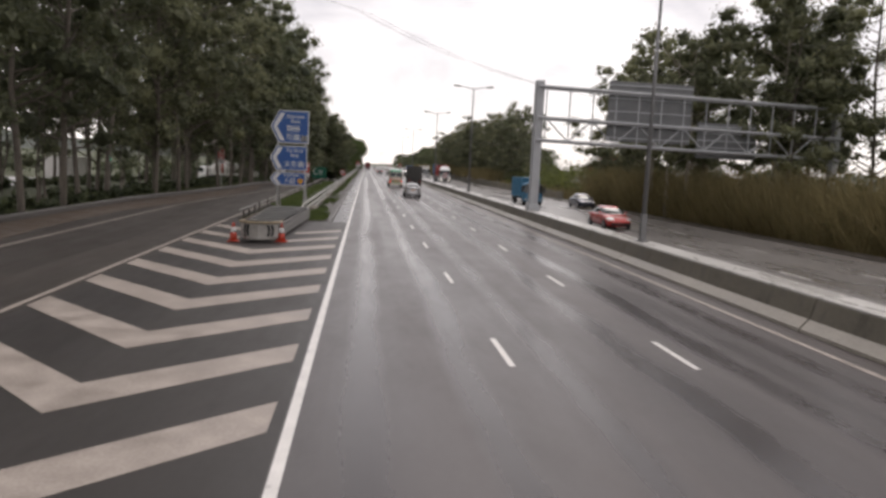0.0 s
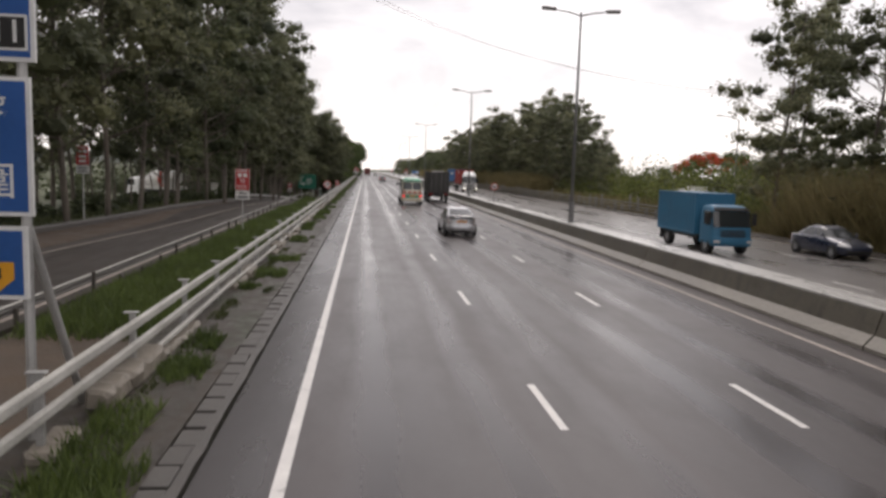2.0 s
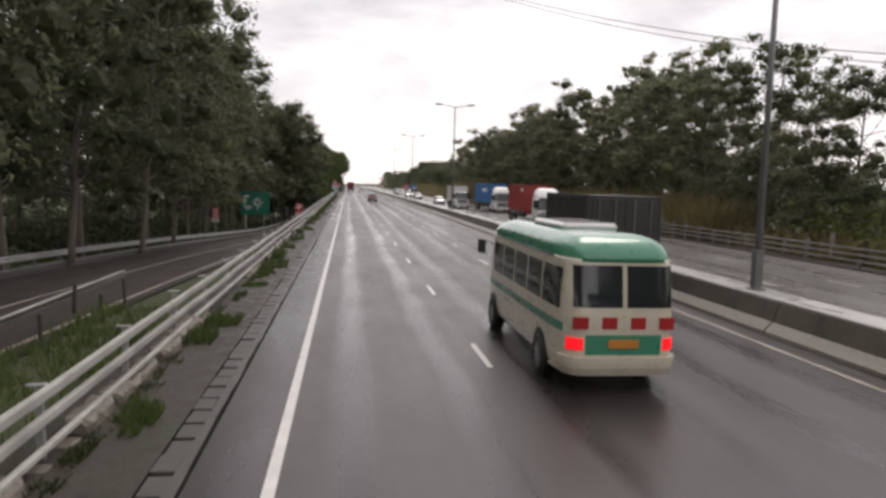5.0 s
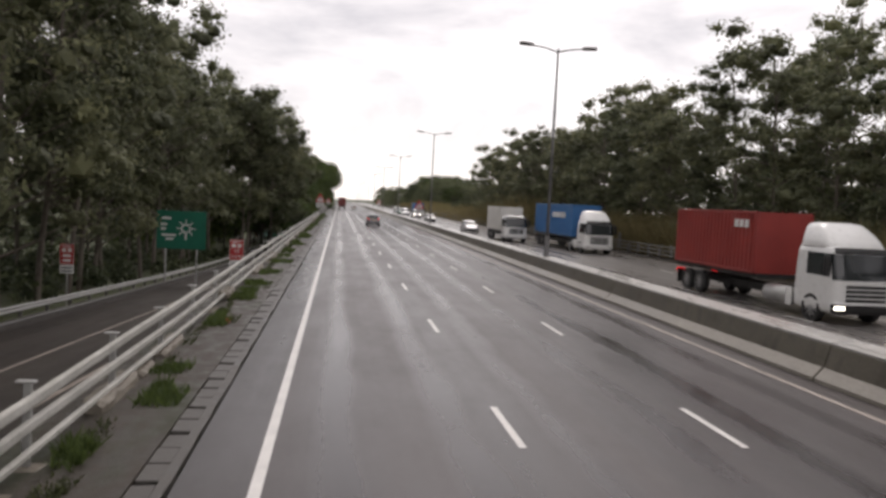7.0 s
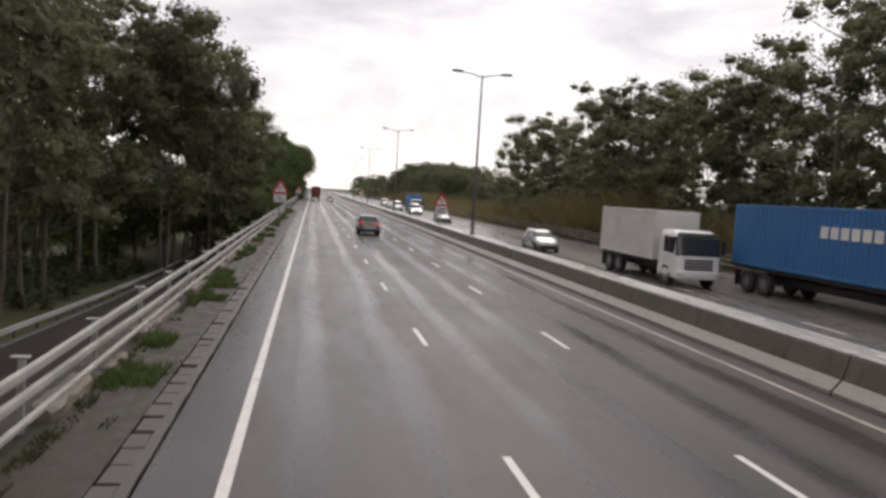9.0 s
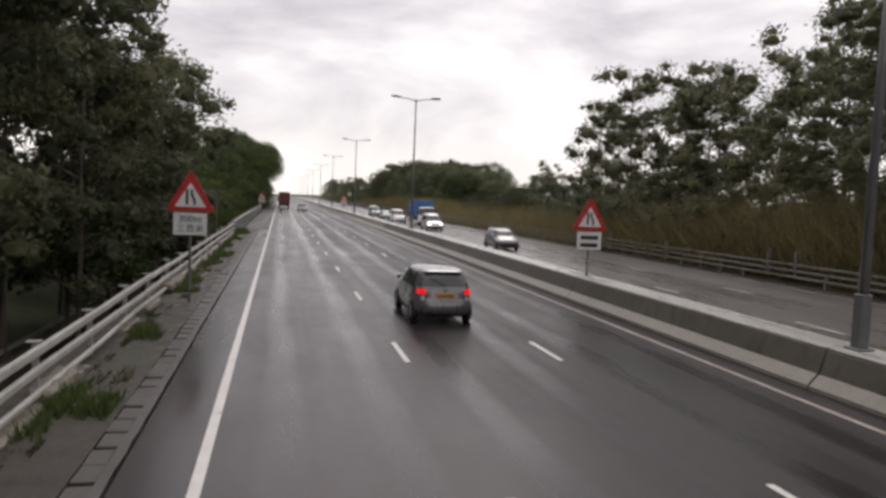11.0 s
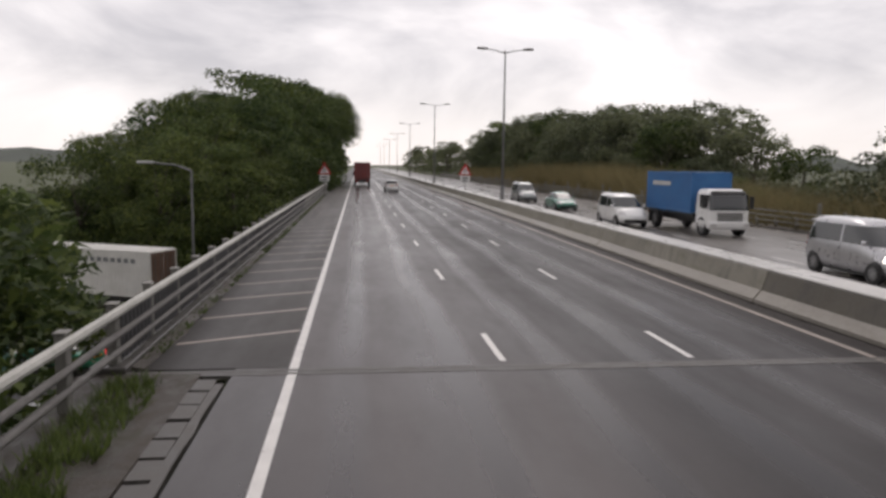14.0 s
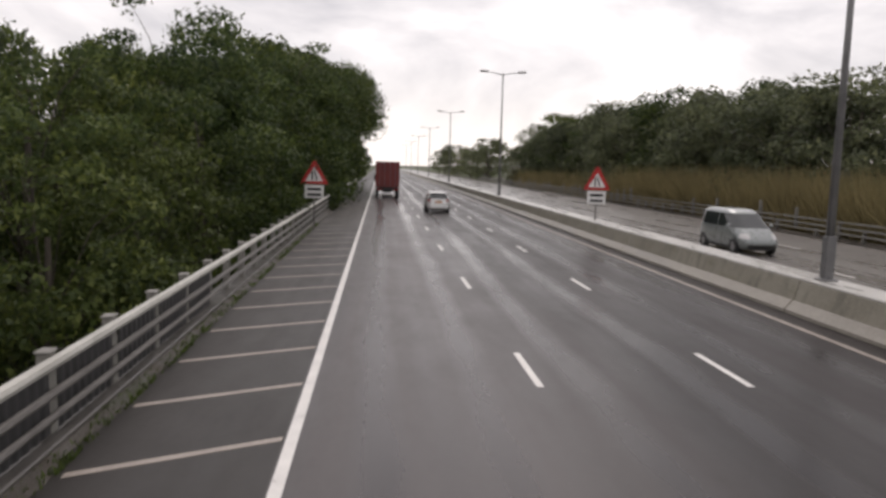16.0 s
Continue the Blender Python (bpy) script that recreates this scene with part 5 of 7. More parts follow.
for x0, x1, z0, z1 in ((16.9, 22.8, 5.7, 9.7), (23.3, 27.6, 4.9, 7.3)):
    b = part("sign_board", boxes(((x0, gy + 0.62, z0), (x1, gy + 0.68, z1)), bevel=0.01), SIGN_BACK, gan, "grey back of a large road sign board")
    for i in range(5):
        zz = z0 + 0.25 + (z1 - z0 - 0.5) * i / 4
        part("stiffener", boxes(((x0 + 0.05, gy + 0.56, zz - 0.04), (x1 - 0.05, gy + 0.615, zz + 0.04))), GANTRY_STEEL, b)


def arrow_panel(t, x_tip, x_in, x_r, z0, z1, y):
    zc = (z0 + z1) / 2
    b = 0.05
    p = part("panel", prism([(x_tip, zc), (x_in, z1), (x_r, z1), (x_r, z0), (x_in, z0)], y, y + 0.05), SIGN_WHITE, t, "white-edged arrow-shaped panel")
    part("field", prism([(x_tip + b * 1.4, zc), (x_in + b * 0.6, z1 - b), (x_r - b, z1 - b), (x_r - b, z0 + b), (x_in + b * 0.6, z0 + b)], y - 0.006, y + 0.01), SIGN_BLUE, p, "blue field")
    h = (z1 - z0) / 2
    w = 0.24
    part("arrow", prism([(x_tip + 0.17, zc), (x_in + 0.10, zc + h * 0.84), (x_in + 0.10 + w * 1.25, zc + h * 0.84), (x_tip + 0.17 + w, zc), (x_in + 0.10 + w * 1.25, zc - h * 0.84), (x_in + 0.10, zc - h * 0.84)], y - 0.010, y - 0.004), SIGN_WHITE, p, "white chevron arrow")
    return p


ys = 44.7
blue = thing("direction_sign", "three blue arrow-shaped direction signs stacked on slanting steel posts", "road sign")
for x in (-4.85, -3.1):
    part("post", tubes(((x, ys + 0.12, -0.1), (x, ys + 0.12, 6.5), 0.06), n=8), STEEL, blue)
    part("brace", tubes(((x + 0.05, ys + 1.6, -0.1), (x, ys + 0.15, 2.6), 0.055), n=8), STEEL, blue)
p = arrow_panel(blue, -5.35, -4.82, -2.9, 4.5, 6.6, ys)
words("lettering", "Fairview", 0.34, (-3.75, ys - 0.012, 6.22), SIGN_WHITE, p)
words("lettering", "Park", 0.34, (-3.75, ys - 0.012, 5.9), SIGN_WHITE, p)
words("lettering", "錦綉", 0.44, (-3.9, ys - 0.012, 5.42), SIGN_WHITE, p)
words("lettering", "花園", 0.44, (-3.9, ys - 0.012, 4.86), SIGN_WHITE, p)
part("exit_box", boxes(((-3.42, ys - 0.014, 4.62), (-2.97, ys - 0.006, 5.02))), SIGN_WHITE, p)
part("exit_field", boxes(((-3.39, ys - 0.018, 4.65), (-3.0, ys - 0.012, 4.99))), SIGN_BLACK, p)
words("lettering", "11", 0.36, (-3.195, ys - 0.022, 4.82), SIGN_WHITE, p)
p = arrow_panel(blue, -5.35, -4.95, -2.97, 2.74, 4.33, ys)
words("lettering", "Tai Sang", 0.33, (-3.78, ys - 0.012, 4.05), SIGN_WHITE, p)
words("lettering", "Wai", 0.33, (-3.78, ys - 0.012, 3.7), SIGN_WHITE, p)
words("lettering", "大生圍", 0.44, (-3.8, ys - 0.012, 3.12), SIGN_WHITE, p)
p = arrow_panel(blue, -5.32, -5.02, -3.05, 1.76, 2.62, ys)
words("lettering", "Kowloon", 0.26, (-3.95, ys - 0.012, 2.42), SIGN_WHITE, p)
words("lettering", "九龍", 0.36, (-4.05, ys - 0.012, 2.03), SIGN_WHITE, p)
part("route_shield", prism([(-3.55, 2.2), (-3.2, 2.2), (-3.2, 2.0), (-3.375, 1.85), (-3.55, 2.0)], ys - 0.014, ys - 0.006), SIGN_YELLOW, p, "yellow route shield")
words("lettering", "3", 0.22, (-3.375, ys - 0.02, 2.06), SIGN_BLACK, p)


def speed_sign(x, y, z0, zp, label, readable=True, distance=""):
    """Red board over a small white plate on one post."""
    t = thing("speed_sign", label, "road sign", "", pose(x, y, z0))
    part("post", tubes(((0, 0.06, -0.1), (0, 0.06, zp + 2.0), 0.036), n=8), STEEL, t)
    b = part("board", boxes(((-0.36, -0.01, zp + 0.98), (0.36, 0.02, zp + 2.05)), bevel=0.012), SIGN_RED, t, "red board with a pale rim")
    for x0, x1, z0b, z1b in ((-0.35, 0.35, 1.0, 1.018), (-0.35, 0.35, 2.018, 2.036), (-0.35, -0.332, 1.018, 2.018), (0.332, 0.35, 1.018, 2.018)):
        part("rim", boxes(((x0, -0.016, zp + z0b), (x1, -0.007, zp + z1b))), SIGN_WHITE, b)
    for dx in (-0.14, 0.14):
        part("mark_bar", boxes(((dx - 0.10, -0.018, zp + 1.64), (dx + 0.10, -0.008, zp + 1.84))), SIGN_WHITE, b)
    part("mark_bar", boxes(((-0.22, -0.018, zp + 1.92), (0.22, -0.008, zp + 1.97))), SIGN_WHITE, b)
    if readable:
        words("lettering", "50", 0.27, (0, -0.014, zp + 1.45), SIGN_WHITE, b)
        words("lettering", "km/h", 0.24, (0, -0.014, zp + 1.18), SIGN_WHITE, b)
    else:
        for k in range(2):
            part("mark_bar", boxes(((-0.2, -0.018, zp + 1.12 + 0.26 * k), (0.2, -0.008, zp + 1.26 + 0.26 * k))), SIGN_WHITE, b)
    w = part("plate", boxes(((-0.35, -0.01, zp + 0.50), (0.35, 0.02, zp + 0.95)), bevel=0.008), SIGN_WHITE, t, "small white plate under the red board")
    if distance:
        words("lettering", distance, 0.2, (0, -0.014, zp + 0.82), SIGN_BLACK, w)
        part("text_bar", boxes(((-0.26, -0.018, zp + 0.57), (0.26, -0.008, zp + 0.68))), SIGN_BACK, w)
    else:
        for k in range(2):
            part("text_bar", boxes(((-0.26, -0.018, zp + 0.58 + 0.18 * k), (0.26, -0.008, zp + 0.67 + 0.18 * k))), SIGN_BACK, w)
    return t


speed_sign(-5.35, 73.4, 0.0, 1.15, "red speed sign reading 50 km/h above a white plate", distance="200m")
speed_sign(-15.0, 78.5, -0.05, 2.2, "red roadworks sign on a post among tree trunks", False)
speed_sign(-13.0, 120.7, slip_z(120.7), 1.3, "red speed sign with a white plate beside the slip road", False)
speed_sign(-13.3, 174.4, slip_z(174.4), 1.4, "small red sign on a post beyond the slip road", False)
speed_sign(-4.35, 172.5, -1.6, 0.58, "red speed sign reading 50 km/h behind the guard rail")

green = thing("green_sign", "large green direction sign with a white roundabout symbol", "road sign", "", pose(-11.6, 194, slip_z(194)))
for dx in (-1.2, 1.2):
    part("post", tubes(((dx, 0.1, -0.1), (dx, 0.1, 6.0), 0.07), n=8), STEEL, green)
gb = part("board", boxes(((-1.9, -0.02, 2.9), (1.9, 0.03, 5.95)), bevel=0.02), SIGN_GREEN, green, "green board")
bm = bmesh.new()
for k in range(8):
    m8 = pose(0.35, 0, 4.55) @ Matrix.Rotation(math.radians(45 * k), 4, "Y")
    box(bm, (-0.05, -0.03, 0.30), (0.05, -0.022, 0.72), 0, m8)
for k in range(24):
    box(bm, (-0.055, -0.031, 0.25), (0.055, -0.023, 0.38), 0, pose(0.35, 0, 4.55) @ Matrix.Rotation(math.radians(15 * k), 4, "Y"))
box(bm, (0.27, -0.032, 3.65), (0.43, -0.024, 4.3))
part("roundabout_symbol", bm, SIGN_WHITE, gb, "white roundabout symbol")
for x0, x1, z in ((-1.5, -0.8, 5.35), (-1.6, -1.1, 4.85), (-1.6, -1.2, 4.5), (-1.5, -0.4, 4.0), (-1.2, -0.6, 3.7)):
    part("text_bar", boxes(((x0, -0.03, z - 0.09), (x1, -0.022, z + 0.09))), SIGN_WHITE, gb)


def triangle_sign(x, y, z0, apex, label, text=True, group=""):
    """Red-edged triangle: the road narrows; a distance plate below."""
    t = thing("warning_sign", label, "road sign", group, pose(x, y, z0))
    part("post", tubes(((0, 0.05, -0.1), (0, 0.05, apex - 0.2), 0.04), n=8), STEEL_DARK, t)
    s, h = 0.69, 1.16
    z = apex - h
    tr = part("triangle", prism([(-s, z), (s, z), (s * 0.93, z + 0.12), (0.06, apex), (-0.06, apex), (-s * 0.93, z + 0.12)], -0.01, 0.02), SIGN_RED, t, "red triangle")
    part("white_field", prism([(-s + 0.24, z + 0.13), (s - 0.24, z + 0.13), (0, apex - 0.30)], -0.016, -0.006), SIGN_WHITE, tr)
    part("symbol", boxes(((-0.14, -0.022, z + 0.20), (-0.06, -0.014, z + 0.66))), SIGN_BLACK, tr)
    part("symbol", prism([(0.15, z + 0.20), (0.15, z + 0.36), (0.07, z + 0.50), (0.07, z + 0.66), (-0.0, z + 0.66), (0.0, z + 0.48), (0.08, z + 0.34), (0.08, z + 0.20)], -0.022, -0.014), SIGN_BLACK, tr)
    pl = part("plate", boxes(((-0.48, -0.01, z - 0.72), (0.48, 0.02, z - 0.06)), bevel=0.008), SIGN_WHITE, t, "white distance plate")
    if text:
        words("lettering", "300m", 0.3, (0, -0.016, z - 0.24), SIGN_BLACK, pl)
        words("lettering", "三百米", 0.26, (0, -0.016, z - 0.53), SIGN_BLACK, pl)
    else:
        for k in range(2):
            part("text_bar", boxes(((-0.34, -0.018, z - 0.62 + 0.28 * k), (0.34, -0.009, z - 0.48 + 0.28 * k))), SIGN_BLACK, pl)
    return t


triangle_sign(-1.75, 233.0, 0.0, 3.95, "red triangular road-narrows sign with a 300m plate beside the gutter")
triangle_sign(12.0, 234.8, 0.86, 2.85, "red triangular road-narrows sign on the central barrier", False)
triangle_sign(12.0, 340.0, 0.86, 2.7, "red triangular warning sign on the central barrier near the wood", False)
triangle_sign(-2.3, 341.0, 0.0, 3.5, "red triangular warning sign in front of dense foliage", False)


def round_sign(x, y, z0, h, label, text="", face=None):
    t = thing("round_sign", label, "road sign", "", pose(x, y, z0))
    part("post", tubes(((0, 0.04, -0.05), (0, 0.04, h), 0.03), n=8), STEEL_DARK, t)
    part("disc", tubes(((0, -0.02, h), (0, 0.02, h), 0.32), n=24), SIGN_RED, t, "red-rimmed disc")
    part("face", tubes(((0, -0.03, h), (0, -0.018, h), 0.24), n=24), face or SIGN_WHITE, t)
    if text:
        words("lettering", text, 0.26, (0, -0.034, h), SIGN_BLACK, t)
    elif face is None:
        part("mark_bar", boxes(((-0.15, -0.036, h - 0.08), (0.15, -0.028, h + 0.08))), SIGN_BLACK, t)
    return t


round_sign(12.0, 97.5, 0.86, 1.35, "small round speed sign on the central barrier")
round_sign(-2.3, 97.0, 0.0, 2.0, "small round speed sign beside the guard rail")

# signs, boards and hoarding beside the sunken slip road
fifty = round_sign(-15.4, 280.4, slip_z(280.4) - 0.1, 2.1, "round speed sign reading 50 above an orange plate", "50")
part("plate", boxes(((-0.24, -0.01, 1.28), (0.24, 0.03, 1.62)), bevel=0.01), ORANGE, fifty, "small orange plate")
round_sign(-15.2, 303.4, slip_z(303.4) - 0.1, 2.5, "round blue sign on a post beside the slip road", "", SIGN_BLUE)


def site_board(x, y, turn, wide, tall, lift, mat, label):
    t = thing("site_board", label, "board", "", pose(x, y, slip_z(y) - 0.1, 0, 0, turn))
    for dx in (-wide * 0.38, wide * 0.38):
        part("leg", boxes(((dx - 0.03, 0.02, -0.05), (dx + 0.03, 0.08, lift + tall)), bevel=0.006), STEEL_DARK, t)
    part("panel", boxes(((-wide / 2, -0.02, lift), (wide / 2, 0.02, lift + tall)), bevel=0.008), mat, t)
    return t


site_board(-18.4, 277.6, 8, 1.5, 0.6, 1.1, SIGN_WHITE, "low white board on two legs among tree trunks")
site_board(-16.3, 280.9, -12, 0.9, 0.7, 0.9, SIGN_WHITE, "small white site board beside the slip road")
site_board(-14.7, 281.8, 10, 0.7, 0.8, 0.8, SIGN_WHITE, "upright white site board beside a round sign")
site_board(-15.0, 284.6, 6, 0.6, 0.9, 0.7, NOSE_TAN, "tan site board standing beside the slip road")


def hoarding(x, y, turn, label):
    t = thing("hoarding_panel", label, "hoarding", "site hoarding", pose(x, y, slip_z(y) - 0.1, 0, 0, turn))
    part("sheet", boxes(((-1.15, -0.02, 0.05), (1.15, 0.02, 1.85)), bevel=0.01), HOARDING, t)
    for dx in (-1.1, 0.0, 1.1):
        part("post", boxes(((dx - 0.04, 0.02, -0.1), (dx + 0.04, 0.10, 1.95)), bevel=0.006), STEEL, t)
    return t


panel_0 = hoarding(-15.6, 291.0, 84, "faded teal sheet hoarding panel beside the slip road")
for k in range(1, 5):
    copy_thing(panel_0, pose(-15.6 + 0.12 * k, 291.0 + 2.36 * k, slip_z(291.0 + 2.36 * k) - 0.1, 0, 0, 84 + (-1) ** k * 2))


def traffic_signal(x, y, z):
    t = thing("traffic_signal", "traffic signal on a grey post showing a green light", "traffic light", "", pose(x, y, z))
    part("post", tubes(((0, 0.1, -0.1), (0, 0.1, 3.5), 0.06), n=8), STEEL_DARK, t)
    hd = part("head", boxes(((-0.16, -0.1, 2.55), (0.16, 0.1, 3.55)), bevel=0.03), TRIM, t)
    for k, mat in enumerate((SIGNAL_GREEN, SIGN_YELLOW, RED_LENS)):
        part("lens", tubes(((0, -0.115, 2.72 + 0.32 * k), (0, -0.09, 2.72 + 0.32 * k), 0.105), n=16), mat, hd)
        part("hood", boxes(((-0.12, -0.22, 2.82 + 0.32 * k), (0.12, -0.09, 2.84 + 0.32 * k))), TRIM, hd)


traffic_signal(-23.7, 69.4, land_z(-23.7, 69.4))

# crash cushion at the nose of the gore
cush = thing("crash_cushion", "grey steel crash cushion with a striped nose and open bays", "crash cushion")
NY0, NY1 = 27.2, 39.0


def cush_half(y):
    return 0.72 + 0.42 * (y - NY0) / (NY1 - NY0)


CX = -3.45
for i in range(9):
    y = NY0 + 0.5 + 1.35 * i
    h = cush_half(y) - 0.08
    part("diaphragm", boxes(((CX - h, y, 0.08), (CX + h, y + 0.07, 0.74)), bevel=0.01), TRIM, cush)
    part("top_bar", boxes(((CX - h, y + 0.0, 0.74), (CX + h, y + 0.06, 0.78)), bevel=0.01), STEEL, cush)
for s in (-1, 1):
    for z in (0.28, 0.58):
        part("side_beam", loft([[(CX + s * (cush_half(y) + px * 0.8), y, z + pz) for px, pz in W_BEAM] for y in (NY0, NY0 + 4, NY0 + 8, NY1)]), STEEL_DARK, cush)
    part("base_rail", boxes(((CX + s * 0.5 - 0.06, NY0, 0.0), (CX + s * 0.5 + 0.06, NY1, 0.08))), STEEL_DARK, cush)
nose = part("nose", loft([[(CX + a * w, NY0 - d, z) for a in (-1, -0.6, 0, 0.6, 1) for d in (0.42 - 0.42 * abs(a) ** 2.2,)] + [(CX + a * w, NY0 + 0.1, z) for a in (1, 0.6, 0, -0.6, -1)] for z, w in ((0.12, 0.70), (0.2, 0.76), (0.78, 0.76), (0.84, 0.70))]), NOSE_PALE, cush, "worn pale nose panel")
rim_pts = [(CX + a * 0.79, NY0 - 0.45 + 0.45 * abs(a) ** 2.2, 0.83) for a in (-1, -0.8, -0.6, -0.3, 0, 0.3, 0.6, 0.8, 1)]
bm = bmesh.new()
for a, b in zip(rim_pts, rim_pts[1:]):
    tube(bm, a, b, 0.05, n=7)
for s in (-1, 1):
    tube(bm, (CX + s * 0.79, NY0, 0.83), (CX + s * 0.80, NY0 + 1.1, 0.80), 0.05, n=7)
part("rim_tube", bm, NOSE_TAN, nose, "tan tubular rim of the nose")
for x in (-0.56, -0.42, 0.42, 0.56):
    # bowed black bars on both sides of the nose
    secs = []
    for i in range(7):
        z = 0.25 + 0.08 * i
        xc = x + math.copysign(0.05, x) * math.sin(math.pi * i / 6) - math.copysign(0.03, x)
        ring = []
        for dx in (-0.045, 0.0, 0.045):
            d = 0.42 - 0.42 * min(1.0, abs((xc + dx) / 0.76)) ** 2.2
            ring.append((CX + xc + dx, NY0 - d - 0.012, z))
        ring += [(q[0], q[1] + 0.06, z) for q in reversed(ring)]
        secs.append(ring)
    part("stripe", loft(secs), SIGN_BLACK, nose)


def cone(x, y):
    t = thing("traffic_cone", "orange traffic cone with a white band, standing by the crash cushion", "traffic cone", "cones at the cushion", pose(x, y, 0.006))
    part("base", boxes(((-0.24, -0.24, 0), (0.24, 0.24, 0.05)), bevel=0.02), ORANGE, t)
    part("body", tubes(((0, 0, 0.05), (0, 0, 0.38), 0.17, 0.115), n=14), ORANGE, t, smooth=True)
    part("tip", tubes(((0, 0, 0.58), (0, 0, 0.80), 0.075, 0.03), n=14), ORANGE, t, smooth=True)
    part("band", tubes(((0, 0, 0.38), (0, 0, 0.58), 0.116, 0.076), n=14), SIGN_WHITE, t, "white reflective band", smooth=True)
    return t


cone(-4.45, 26.9)
cone(-2.55, 27.3)

# overhead power lines between two lattice pylons


def pylon(x, y, z, h, label):
    t = thing("pylon", label, "pylon", "", pose(x, y, z))
    w = h * 0.09
    for sx in (-1, 1):
        for sy in (-1, 1):
            part("leg", tubes(((sx * w, sy * w, -0.5), (sx * 0.25, sy * 0.25, h), 0.09, 0.06), n=5), STEEL_DARK, t)
    bm = bmesh.new()
    k = 9
    for i in range(k):
        for s, e in ((i / k, (i + 1) / k),):
            a, b = w + (0.25 - w) * s, w + (0.25 - w) * e
            for q in range(4):
                c0, s0 = ((-1, -1), (1, -1), (1, 1), (-1, 1))[q]
                c1, s1 = ((-1, -1), (1, -1), (1, 1), (-1, 1))[(q + 1) % 4]
                tube(bm, (c0 * a, s0 * a, h * s), (c1 * b, s1 * b, h * e), 0.035, n=4)
                tube(bm, (c1 * a, s1 * a, h * s), (c0 * b, s0 * b, h * e), 0.035, n=4)
    part("lattice", bm, STEEL_DARK, t)
    for zz in (h - 0.3, h - 0.25 * h):
        part("cross_arm", tubes(((-3.2, -3.2, zz), (3.2, 3.2, zz), 0.09), n=5), STEEL_DARK, t)
    return t


LEFT, RIGHT = (-75, 330), (84, 171)
pylon(*LEFT, slip_z(330), 90.5, "tall grey lattice pylon carrying power lines")
pylon(*RIGHT, right_z(171), 21.9, "small grey lattice pylon carrying power lines")
for off in (-3.0, -2.7, 2.7, 3.0):
    bm = bmesh.new()
    pts = []
    for i in range(41):
        x = LEFT[0] + (RIGHT[0] - LEFT[0]) * i / 40
        z = 54.8 - 0.68 * x + 0.0031 * x * x if x > 0 else 54.8 - 0.5 * x - 0.0025 * x * x
        pts.append((x + off, 255 - x + off, max(z, 19.5)))
    limb(bm, pts, 0.035, 0.035, 4)
    tagged(put("power_cable", bm, STEEL_DARK), "thin dark power cable sagging between pylons", "cable", "power cables")
# ---------------------------------------------------------------- vehicles


def wheel(parent, x, y, r=0.31, w=0.2):
    s = 1 if x > 0 else -1
    bm = loft([[(x + s * u * w, y + q * r * math.cos(a * math.pi / 9), r + q * r * math.sin(a * math.pi / 9)) for a in range(18)] for u, q in ((-1, 0.9), (-0.85, 1), (-0.12, 1), (0, 0.93), (0.0, 0.70), (-0.1, 0.66))])
    t = part("wheel", bm, RUBBER, parent)
    bm = bmesh.new()
    tube(bm, (x - s * 0.12, y, r), (x - s * 0.034, y, r), r * 0.70, n=18)
    for k in range(10):
        a = 2 * math.pi * k / 10
        box(bm, (-0.012, -0.022, 0.03), (0.012, 0.022, r * 0.66), 0, pose(x - s * 0.024, y, r) @ Matrix.Rotation(a, 4, "X"))
    tube(bm, (x - s * 0.05, y, r), (x - s * 0.008, y, r), r * 0.18, n=10)
    part("rim", bm, RIM, t)
    return t


